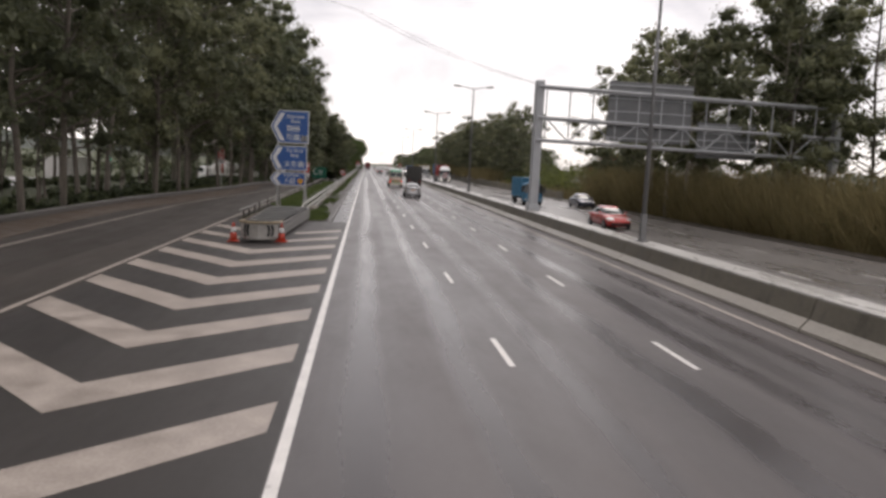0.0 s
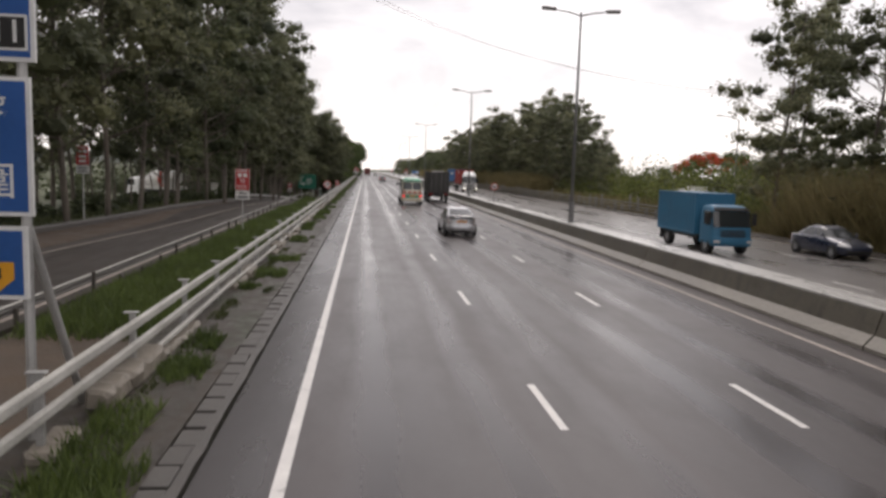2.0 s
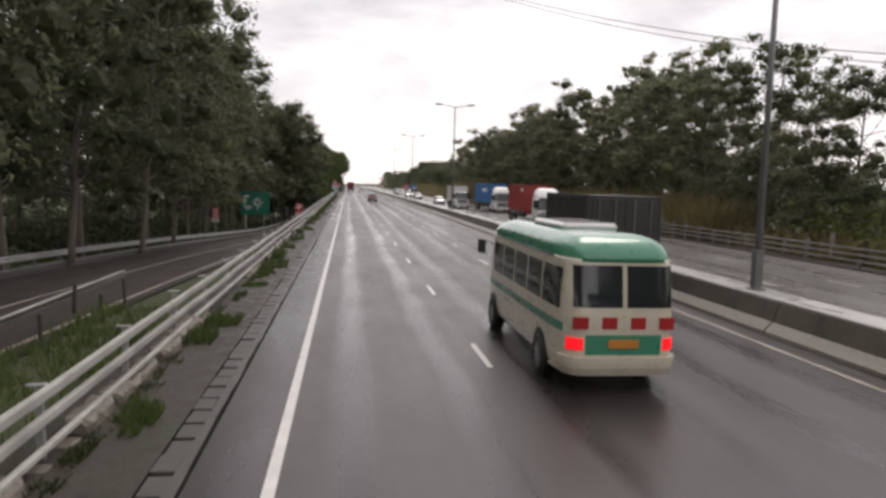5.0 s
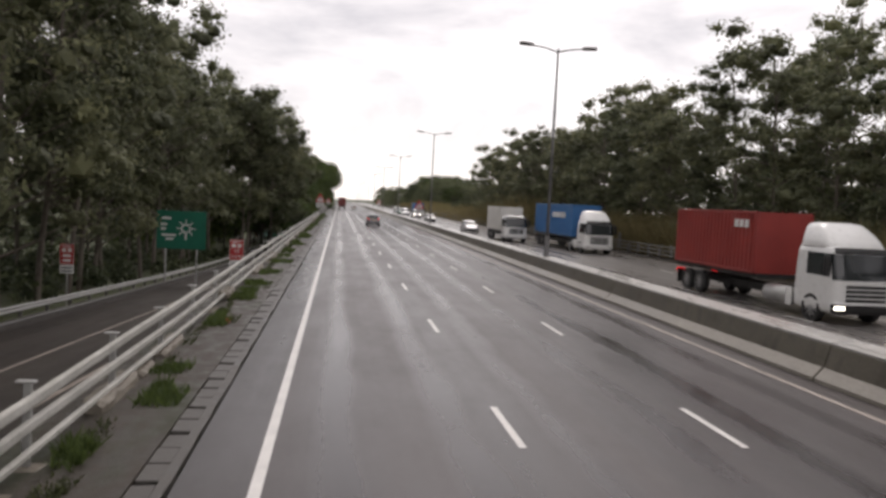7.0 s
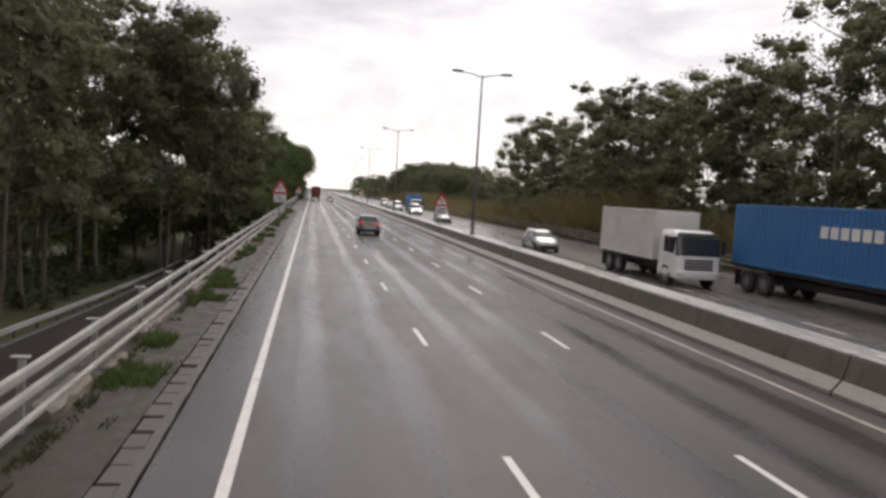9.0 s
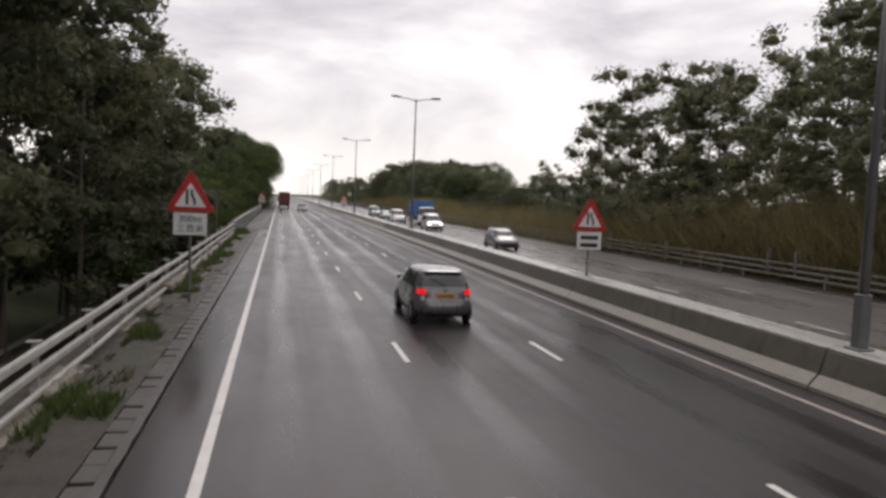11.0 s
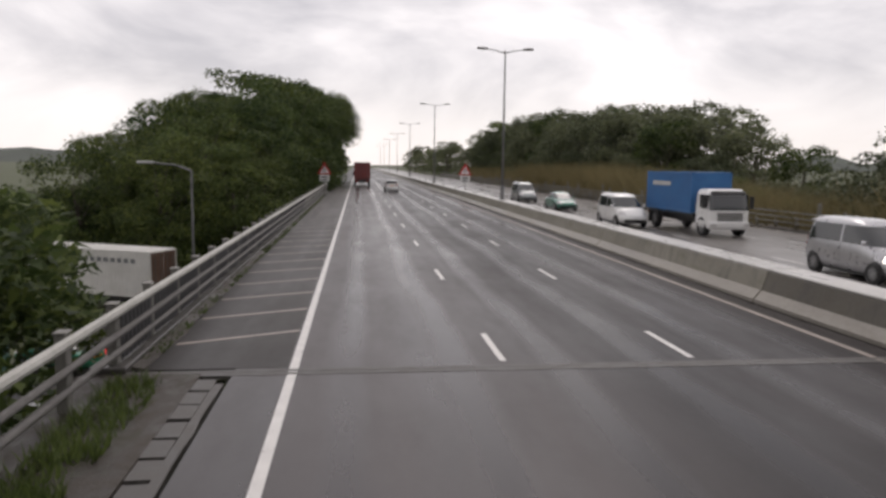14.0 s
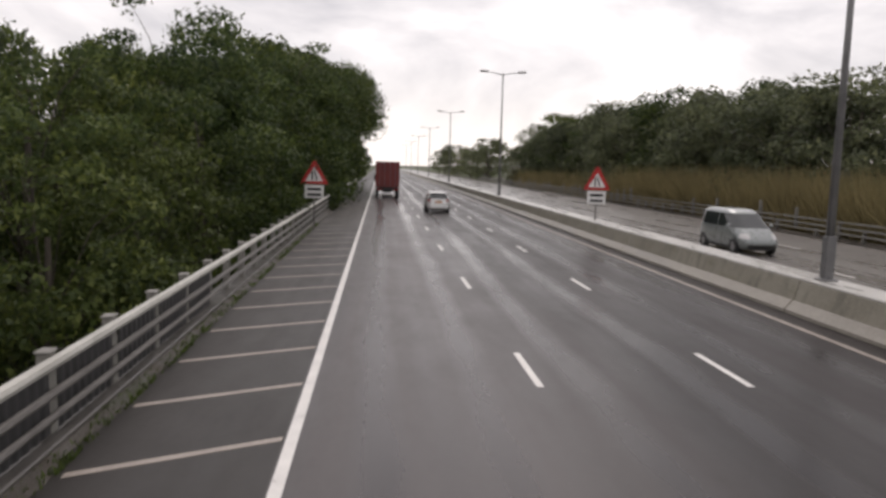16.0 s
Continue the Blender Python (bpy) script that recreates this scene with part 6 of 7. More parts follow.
class Hull:
    """A rounded shell: at each height a soft-cornered plan outline.  Rows: height, rear, front, half width."""

    def __init__(self, rows, n=5.0):
        self.rows, self.n = rows, n
        self.zs = [r[0] for r in rows]

    def at(self, z):
        return [float(np.interp(z, self.zs, [r[k] for r in self.rows])) for k in (1, 2, 3)]

    def point(self, z, th):
        r, f, w = self.at(z)
        c, s, e = math.cos(th), math.sin(th), 2 / self.n
        return Vector((w * math.copysign(abs(c) ** e, c), (r + f) / 2 + (f - r) / 2 * math.copysign(abs(s) ** e, s), z))

    def end(self, z, x, front=False):
        """The turn at which the rear (or front) face reaches x."""
        q = max(-1.0, min(1.0, x / self.at(z)[2]))
        u = math.copysign(math.asin(abs(q) ** (self.n / 2)), q)
        return math.pi / 2 - u if front else -math.pi / 2 + u

    def side(self, z, y):
        """The turn at which the right side reaches y."""
        r, f, w = self.at(z)
        q = max(-1.0, min(1.0, (y - (r + f) / 2) / ((f - r) / 2)))
        return math.copysign(math.asin(abs(q) ** (self.n / 2)), q)

    def shell(self, around=56):
        zs = []
        for a, b in zip(self.zs, self.zs[1:]):
            k = max(1, round((b - a) / 0.06))
            zs += [a + (b - a) * i / k for i in range(k)]
        zs.append(self.zs[-1])
        return loft([[tuple(self.point(z, 2 * math.pi * (i + 0.5) / around)) for i in range(around)] for z in zs])

    def patch(self, z0, z1, first, last, out=0.006, nz=6, nt=14, flip=False):
        """A panel lying on the shell between two heights and two turns (functions of the height)."""
        grid, back = [], []
        for i in range(nz + 1):
            z = z0 + (z1 - z0) * i / nz
            a, b = first(z), last(z)
            row, rear = [], []
            for j in range(nt + 1):
                th = a + (b - a) * j / nt
                p = self.point(z, th)
                e = 0.02
                u = self.point(z, th + e) - self.point(z, th - e)
                v = self.point(z + 0.012, th) - self.point(z - 0.012, th)
                nrm = u.cross(v)
                nrm = nrm.normalized() if nrm.length > 1e-9 else Vector((0, 0, 1))
                row.append(p + nrm * out)
                rear.append(p - nrm * 0.015)
            grid.append(row)
            back.append(rear)
        if flip:
            grid = [[Vector((-p.x, p.y, p.z)) for p in r] for r in grid]
            back = [[Vector((-p.x, p.y, p.z)) for p in r] for r in back]
        bm = bmesh.new()
        g = [[bm.verts.new(p) for p in r] for r in grid]
        for i in range(nz):
            for j in range(nt):
                bm.faces.new((g[i][j], g[i][j + 1], g[i + 1][j + 1], g[i + 1][j]))
        rim = [(i, 0) for i in range(nz)] + [(nz, j) for j in range(nt)] + [(nz - i, nt) for i in range(nz)] + [(0, nt - j) for j in range(nt)]
        bk = [bm.verts.new(back[i][j]) for i, j in rim]
        for k in range(len(rim)):
            m = (k + 1) % len(rim)
            i, j = rim[k]
            i2, j2 = rim[m]
            bm.faces.new((g[i][j], g[i2][j2], bk[m], bk[k]))
        bmesh.ops.recalc_face_normals(bm, faces=bm.faces)
        return bm


def car(m, paint, label, hull, style, wheels, tail_mat=RED_LENS, r=0.31, name="car", head=CLEAR_LENS, category="car"):
    """A car that faces +y, its panels laid on one rounded shell."""
    t = thing(name, label, category, "", m)
    h = hull
    part("body", h.shell(), paint, t, smooth=True)
    g0, g1 = style["glass"]                     # belt and top of the windows
    a0, a1 = style["side"]                      # side glass: rear and front end at the belt
    top0, top1 = style["side_top"]
    rear0, rear1 = style["rear_glass"]
    wf = lambda k: (lambda z: h.end(z, -h.at(z)[2] * k, True), lambda z: h.end(z, h.at(z)[2] * k, True))
    wr = lambda k: (lambda z: h.end(z, -h.at(z)[2] * k), lambda z: h.end(z, h.at(z)[2] * k))
    part("windscreen", h.patch(style["cowl"], g1, wf(0.88)[1], wf(0.88)[0], nt=18), GLASS_DARK, t, "dark windscreen")
    rg = part("rear_window", h.patch(rear0, rear1, *wr(style.get("rear_wide", 0.88)), nt=18), GLASS_DARK, t, "dark rear window")
    if style.get("lower_glass"):
        part("lower_rear_window", h.patch(*style["lower_glass"], *wr(0.83), nz=3, nt=18), GLASS_DARK, t, "black lower rear window")
    mid = (a0 + a1) / 2 + 0.12
    for flip in (False, True):
        s = -1 if flip else 1
        lerp = lambda p, q: (lambda z: h.side(z, p + (q - p) * (z - g0) / (g1 - g0)))
        part("side_window", h.patch(g0, g1, lerp(a0, top0), lerp(mid - 0.04, mid - 0.10), flip=flip, nt=10), GLASS_DARK, t)
        part("side_window", h.patch(g0, g1, lerp(mid + 0.04, mid - 0.02), lerp(a1, top1), flip=flip, nt=10), GLASS_DARK, t)
        z0, z1, xin, yout = style["tail"]
        part("tail_lamp", h.patch(z0, z1, lambda z: h.end(z, xin + style.get("tail_slant", 0) * (z - z0)), lambda z: h.side(z, yout), 0.014, flip=flip), tail_mat, t, "tail lamp")
        if style.get("reflector"):
            z0, z1, xin, yout, mat = style["reflector"]
            part("reflector", h.patch(z0, z1, lambda z: h.end(z, xin), lambda z: h.side(z, yout), 0.012, nz=3, flip=flip), mat, t, "lower rear lens")
        z0, z1, xin, yout = style["head"]
        part("headlamp", h.patch(z0, z1, lambda z: h.side(z, yout), lambda z: h.end(z, xin, True), 0.01, flip=flip), head, t, "clear headlamp")
        w0 = h.at(0.95)[2]
        part("mirror", boxes(((min(s * w0, s * (w0 + 0.17)), a1 - 0.42, g0 + 0.02), (max(s * w0, s * (w0 + 0.17)), a1 - 0.27, g0 + 0.15)), bevel=0.05), paint, t, smooth=True)
        for yy in (mid - 0.28, mid - 1.0):
            q = h.point(g0 - 0.12, h.side(g0 - 0.12, yy))
            part("door_handle", boxes(((min(s * (q.x - 0.01), s * (q.x + 0.025)), yy - 0.1, g0 - 0.14), (max(s * (q.x - 0.01), s * (q.x + 0.025)), yy + 0.1, g0 - 0.10)), bevel=0.01), paint, t)
        for yy in (mid, a0 + 0.1, a1 - 0.05):
            part("door_seam", h.patch(0.36, g0 - 0.01, lambda z: h.side(z, yy - 0.006), lambda z: h.side(z, yy + 0.006), 0.004, nz=14, nt=1, flip=flip), TRIM, t)
        for yy in wheels:
            q = h.point(r + 0.1, h.side(r + 0.1, yy)).x
            part("wheel_arch", tubes(((s * (q - 0.12), yy, r + 0.02), (s * (q + 0.008), yy, r + 0.02), r * 1.13), n=28), TRIM, t)
            wheel(t, s * (q + 0.046), yy, r)
        part("sill", boxes(((min(s * (q - 0.1), s * (q + 0.004)), wheels[0] + r * 1.2, 0.2), (max(s * (q - 0.1), s * (q + 0.004)), wheels[1] - r * 1.2, 0.27)), bevel=0.01), TRIM, t)
    part("rear_skirt", h.patch(0.2, 0.31, *wr(0.72), 0.010, nz=2), TRIM, t)
    for z in style["seams"]:
        part("panel_seam", h.patch(z, z + 0.014, *wr(0.9), 0.002, nz=1, nt=18), TRIM, t)
    part("front_grille", h.patch(0.3, 0.46, wf(0.7)[1], wf(0.7)[0], 0.010, nz=2), TRIM, t)
    zp = style["plate"]
    y = h.at(zp)[0]
    part("plate_recess", h.patch(zp - 0.05, zp + 0.17, lambda z: h.end(z, -0.36), lambda z: h.end(z, 0.36), 0.003, nz=2), paint, t)
    pl = part("number_plate", boxes(((-0.26, y - 0.03, zp), (0.26, y + 0.02, zp + 0.115)), bevel=0.006), PLATE_YELLOW, t, "yellow rear plate")
    part("plate_bar", boxes(((-0.2, y - 0.034, zp + 0.035), (0.2, y - 0.028, zp + 0.08))), PLATE_INK, pl)
    part("badge", tubes(((0, y - 0.012, zp + 0.19), (0, y + 0.02, zp + 0.19), 0.045), n=12), STEEL_DARK, t)
    if style.get("spoiler"):
        z = rear1 + 0.01
        w, yr = h.at(z)[2], h.at(z)[0]
        part("spoiler", loft([[(-w * k, yr - d * 0.6, z + e), (-w * k * 0.8, yr - d, z + e), (w * k * 0.8, yr - d, z + e), (w * k, yr - d * 0.6, z + e), (w * k, yr + 0.2, z + e + 0.01), (-w * k, yr + 0.2, z + e + 0.01)] for d, e, k in ((0.09, 0.0, 0.84), (0.12, 0.015, 0.86), (0.03, 0.045, 0.82))]), paint, t)
    zr = h.zs[-1]
    ya = h.at(zr)[0] - 0.25
    part("aerial", tubes(((0.0, ya, zr - 0.03), (0.03, ya - 0.13, zr + 0.13), 0.009), n=5), TRIM, t)
    za, zb = rear0 + 0.02, rear0 + (rear1 - rear0) * 0.55
    p, q = h.point(za, -math.pi / 2), h.point(zb, h.end(zb, -0.42))
    part("wiper", tubes(((p.x, p.y - 0.02, p.z + 0.015), (q.x, q.y - 0.015, q.z + 0.02), 0.016, 0.010), n=5), TRIM, t)
    return t


LIFTBACK = Hull([(.20, -2.02, 1.95, .72), (.26, -2.15, 2.10, .81), (.36, -2.22, 2.19, .855), (.48, -2.245, 2.23, .872), (.56, -2.235, 2.235, .872), (.62, -2.18, 2.2, .87), (.70, -2.16, 2.08, .868), (.78, -2.155, 1.9, .864), (.86, -2.15, 1.66, .856), (.93, -2.15, 1.42, .842), (1.0, -2.145, 1.26, .81),
                 (1.06, -2.13, 1.14, .772), (1.085, -2.10, 1.09, .762), (1.105, -2.02, 1.05, .75), (1.14, -1.90, .98, .73), (1.22, -1.62, .83, .69), (1.30, -1.32, .68, .65), (1.37, -1.04, .52, .612), (1.42, -.82, .38, .575), (1.455, -.62, .22, .52), (1.478, -.44, .07, .43), (1.49, -.30, -.02, .28)], 4.3)
LIFT_STYLE = dict(glass=(.97, 1.36), side=(-1.45, 1.12), side_top=(-.62, .42), cowl=.95, rear_glass=(1.105, 1.39), rear_wide=.86, lower_glass=(.93, 1.07), tail=(.68, 1.04, .64, -1.88), reflector=(.655, .69, .64, -1.95, RED_LENS), head=(.66, .80, .42, 1.45), plate=.74, seams=(.615,), tail_slant=0.0)
HATCH = Hull([(.20, -1.78, 1.72, .70), (.27, -1.91, 1.87, .79), (.38, -1.965, 1.94, .838), (.50, -1.975, 1.96, .852), (.60, -1.955, 1.95, .852), (.68, -1.91, 1.88, .850), (.78, -1.89, 1.72, .846), (.88, -1.875, 1.46, .836), (.95, -1.86, 1.26, .82), (1.02, -1.83, 1.12, .795),
              (1.12, -1.77, .96, .765), (1.22, -1.68, .81, .73), (1.32, -1.57, .64, .695), (1.40, -1.47, .48, .66), (1.455, -1.38, .32, .62), (1.49, -1.24, .14, .56), (1.512, -1.06, -.08, .47), (1.524, -.86, -.32, .32)], 5.4)
HATCH_STYLE = dict(glass=(.98, 1.39), side=(-1.3, 1.0), side_top=(-1.12, .42), cowl=.98, rear_glass=(1.04, 1.41), tail=(.83, .97, .55, -1.62), reflector=(.66, .78, .58, -1.80, CLEAR_LENS), head=(.68, .84, .45, 1.2), plate=.74, seams=(.62, .98), spoiler=True)
SALOON = Hull([(.20, -2.02, 1.95, .72), (.27, -2.17, 2.12, .81), (.38, -2.24, 2.22, .85), (.50, -2.25, 2.25, .865), (.60, -2.23, 2.22, .865), (.70, -2.21, 2.08, .86), (.78, -2.20, 1.86, .855), (.86, -2.18, 1.52, .84), (.91, -2.1, 1.3, .82), (.935, -1.88, 1.18, .80), (.955, -1.72, 1.12, .78), (1.05, -1.48, .94, .74), (1.15, -1.28, .76, .70), (1.25, -1.08, .56, .655), (1.33, -.9, .38, .61), (1.39, -.72, .2, .54), (1.425, -.56, .04, .45), (1.44, -.44, -.1, .32)], 4.6)
SALOON_STYLE = dict(glass=(.95, 1.31), side=(-1.28, 1.0), side_top=(-.78, .35), cowl=.95, rear_glass=(.98, 1.32), tail=(.66, .86, .5, -2.0), head=(.62, .76, .45, 1.7), plate=.68, seams=(.60, .90))
VAN = Hull([(.22, -2.1, 2.0, .74), (.30, -2.24, 2.2, .84), (.42, -2.3, 2.29, .885), (.55, -2.31, 2.31, .90), (.68, -2.29, 2.24, .90), (.80, -2.27, 2.1, .898), (.92, -2.26, 1.92, .89), (1.02, -2.25, 1.74, .878), (1.12, -2.23, 1.56, .86), (1.3, -2.19, 1.28, .82), (1.5, -2.12, .98, .775), (1.66, -2.05, .74, .735), (1.76, -1.98, .56, .70), (1.83, -1.86, .36, .63), (1.87, -1.65, .1, .53), (1.89, -1.4, -.3, .36)], 5.0)
VAN_STYLE = dict(glass=(1.12, 1.68), side=(-1.95, 1.4), side_top=(-1.75, .6), cowl=1.12, rear_glass=(1.18, 1.7), tail=(.85, 1.25, .70, -2.1), head=(.70, .90, .5, 1.75), plate=.78, seams=(.66, 1.1), spoiler=True)
ONCOMING = 180

car(pose(5.95, 75.35, 0), P_SILVER, "silver liftback car with a split rear window, wet from rain", LIFTBACK, LIFT_STYLE, (-1.32, 1.36), TAIL_CLEAR)
car(pose(5.40, 231.35, 0), P_GREY, "dark grey hatchback with lit red tail lamps, wet from rain", HATCH, HATCH_STYLE, (-1.25, 1.24), TAIL_ON, 0.30)
car(pose(5.25, 358.0, 0), P_WHITE, "white hatchback car driving ahead in the rain", HATCH, HATCH_STYLE, (-1.25, 1.24))
car(pose(-9.6, 292.0, slip_z(292) - 0.03, 0, 0, 6), P_GREY, "dark car with lit tail lamps on the sunken slip road", SALOON, SALOON_STYLE, (-1.35, 1.36), TAIL_ON)
# oncoming traffic
car(pose(16.9, 221.6, 0, 0, 0, ONCOMING), P_SILVER, "silver oncoming hatchback on the far carriageway", HATCH, HATCH_STYLE, (-1.25, 1.24))
car(pose(16.9, 261.0, 0, 0, 0, ONCOMING), P_GREY, "dark grey oncoming estate car on the far carriageway", HATCH, HATCH_STYLE, (-1.25, 1.24))
car(pose(22.7, 67.4, 0, 0, 0, ONCOMING), car_paint("navy_paint", (0.02, 0.025, 0.05), 0.3), "dark navy oncoming saloon on the far carriageway", SALOON, SALOON_STYLE, (-1.35, 1.36))
car(pose(16.9, 42.4, 0, 0, 0, ONCOMING), car_paint("taxi_red", (0.42, 0.02, 0.02), 0.0), "red oncoming taxi, wet from rain", SALOON, SALOON_STYLE, (-1.35, 1.36), name="taxi")
car(pose(17.0, 322.2, 0, 0, 0, ONCOMING), car_paint("taxi_green", (0.03, 0.16, 0.11), 0.0), "green oncoming taxi on the far carriageway", SALOON, SALOON_STYLE, (-1.35, 1.36), name="taxi")
for x, y, p, lab, hd in ((17.3, 288.0, P_SILVER, "silver oncoming van with lit headlamps", HEAD_ON), (16.7, 308.2, P_WHITE, "white oncoming people carrier on the far carriageway", CLEAR_LENS), (17.0, 335.0, car_paint("grey_van_paint", (0.2, 0.22, 0.22), 0.3), "grey oncoming van on the far carriageway", CLEAR_LENS)):
    car(pose(x, y, 0, 0, 0, ONCOMING), p, lab, VAN, VAN_STYLE, (-1.4, 1.42), r=0.33, name="van", head=hd, category="van")


BUS = Hull([(.34, -3.38, 3.36, .95), (.42, -3.48, 3.46, 1.0), (.6, -3.5, 3.5, 1.03), (1.3, -3.5, 3.48, 1.03), (1.7, -3.46, 3.38, 1.025), (2.2, -3.38, 3.22, 1.0), (2.3, -3.36, 3.2, .99)], 9.0)
BUS_ROOF = Hull([(2.26, -3.40, 3.22, 1.005), (2.40, -3.36, 3.16, .985), (2.52, -3.26, 3.02, .93), (2.62, -3.08, 2.8, .82), (2.68, -2.85, 2.5, .66), (2.71, -2.5, 2.1, .42)], 7.0)


def minibus(m):
    t = thing("minibus", "cream public minibus with a green roof and lit red tail lamps", "minibus", "", m)
    W = 1.03
    part("body", BUS.shell(64), P_CREAM, t, smooth=True)
    part("roof", BUS_ROOF.shell(64), P_GREEN, t, "green domed roof", smooth=True)
    part("roof_unit", boxes(((-.55, -1.6, 2.66), (.55, .6, 2.82)), bevel=0.06), P_WHITE, t, "white roof air conditioner")
    for flip in (False, True):
        s = -1 if flip else 1
        for k in range(5):
            y0 = -3.05 + 1.12 * k
            part("side_window", BUS.patch(1.42, 2.12, lambda z: BUS.side(z, y0), lambda z: BUS.side(z, y0 + 1.0), flip=flip, nt=4), GLASS_DARK, t)
        part("green_band", BUS.patch(1.05, 1.2, lambda z: BUS.side(z, -3.2), lambda z: BUS.side(z, 3.1), 0.004, nz=1, flip=flip), P_GREEN, t)
        for yy in (-2.0, 2.3):
            part("wheel_arch", tubes(((s * (W - .2), yy, .42), (s * (W + .006), yy, .42), .46), n=20), TRIM, t)
            wheel(t, s * (W + .05), yy, .37, .24)
        part("tail_lamp", BUS.patch(.78, .98, lambda z: BUS.end(z, .70), lambda z: BUS.end(z, .93), .02, nz=2, nt=4, flip=flip), TAIL_ON, t, "lit red tail lamp")
        part("mirror", boxes(((min(s * 1.08, s * 1.28), 3.25, 1.75), (max(s * 1.08, s * 1.28), 3.35, 2.1)), bevel=0.02), TRIM, t)
    for x0, x1 in ((-.86, -.03), (.05, .86)):
        part("rear_window", BUS.patch(1.5, 2.2, lambda z: BUS.end(z, x0), lambda z: BUS.end(z, x1), .008, nt=16), GLASS_DARK, t)
    part("windscreen", BUS.patch(1.35, 2.2, lambda z: BUS.end(z, .9, True), lambda z: BUS.end(z, -.9, True), .008, nt=16), GLASS_DARK, t)
    part("rear_panel", BUS.patch(.70, 1.04, lambda z: BUS.end(z, -.66), lambda z: BUS.end(z, .66), .006, nz=2, nt=12), P_GREEN, t, "green lower rear panel")
    part("rear_bumper", BUS.patch(.40, .66, lambda z: BUS.end(z, -.98), lambda z: BUS.end(z, .98), .07, nz=3, nt=18), P_CREAM, t)
    for k in range(4):
        x = -.75 + .5 * k
        part("mark_bar", boxes(((x - .13, -3.512, 1.14), (x + .13, -3.45, 1.34))), SIGN_RED, t)
    part("number_plate", boxes(((-.26, -3.53, .82), (.26, -3.45, .96))), PLATE_YELLOW, t, "yellow rear plate")
    return t


minibus(pose(5.45, 109.6, 0))


def ribbed(x0, x1, y0, y1, z0, z1, step=0.28):
    """One corrugated container shell."""
    k = int((y1 - y0 - 0.3) / step)
    side = []
    for i in range(k):
        y = y0 + 0.15 + (y1 - y0 - 0.3) * i / k
        side += [(0.0, y), (0.0, y + step * 0.35), (0.035, y + step * 0.5), (0.035, y + step * 0.85)]
    plan = [(x0, y0)] + [(x0 + d, y) for d, y in side] + [(x0, y1), (x1, y1)] + [(x1 - d, y) for d, y in reversed(side)] + [(x1, y0)]
    return loft([[(x, y, z) for x, y in plan] for z in (z0, z1)])


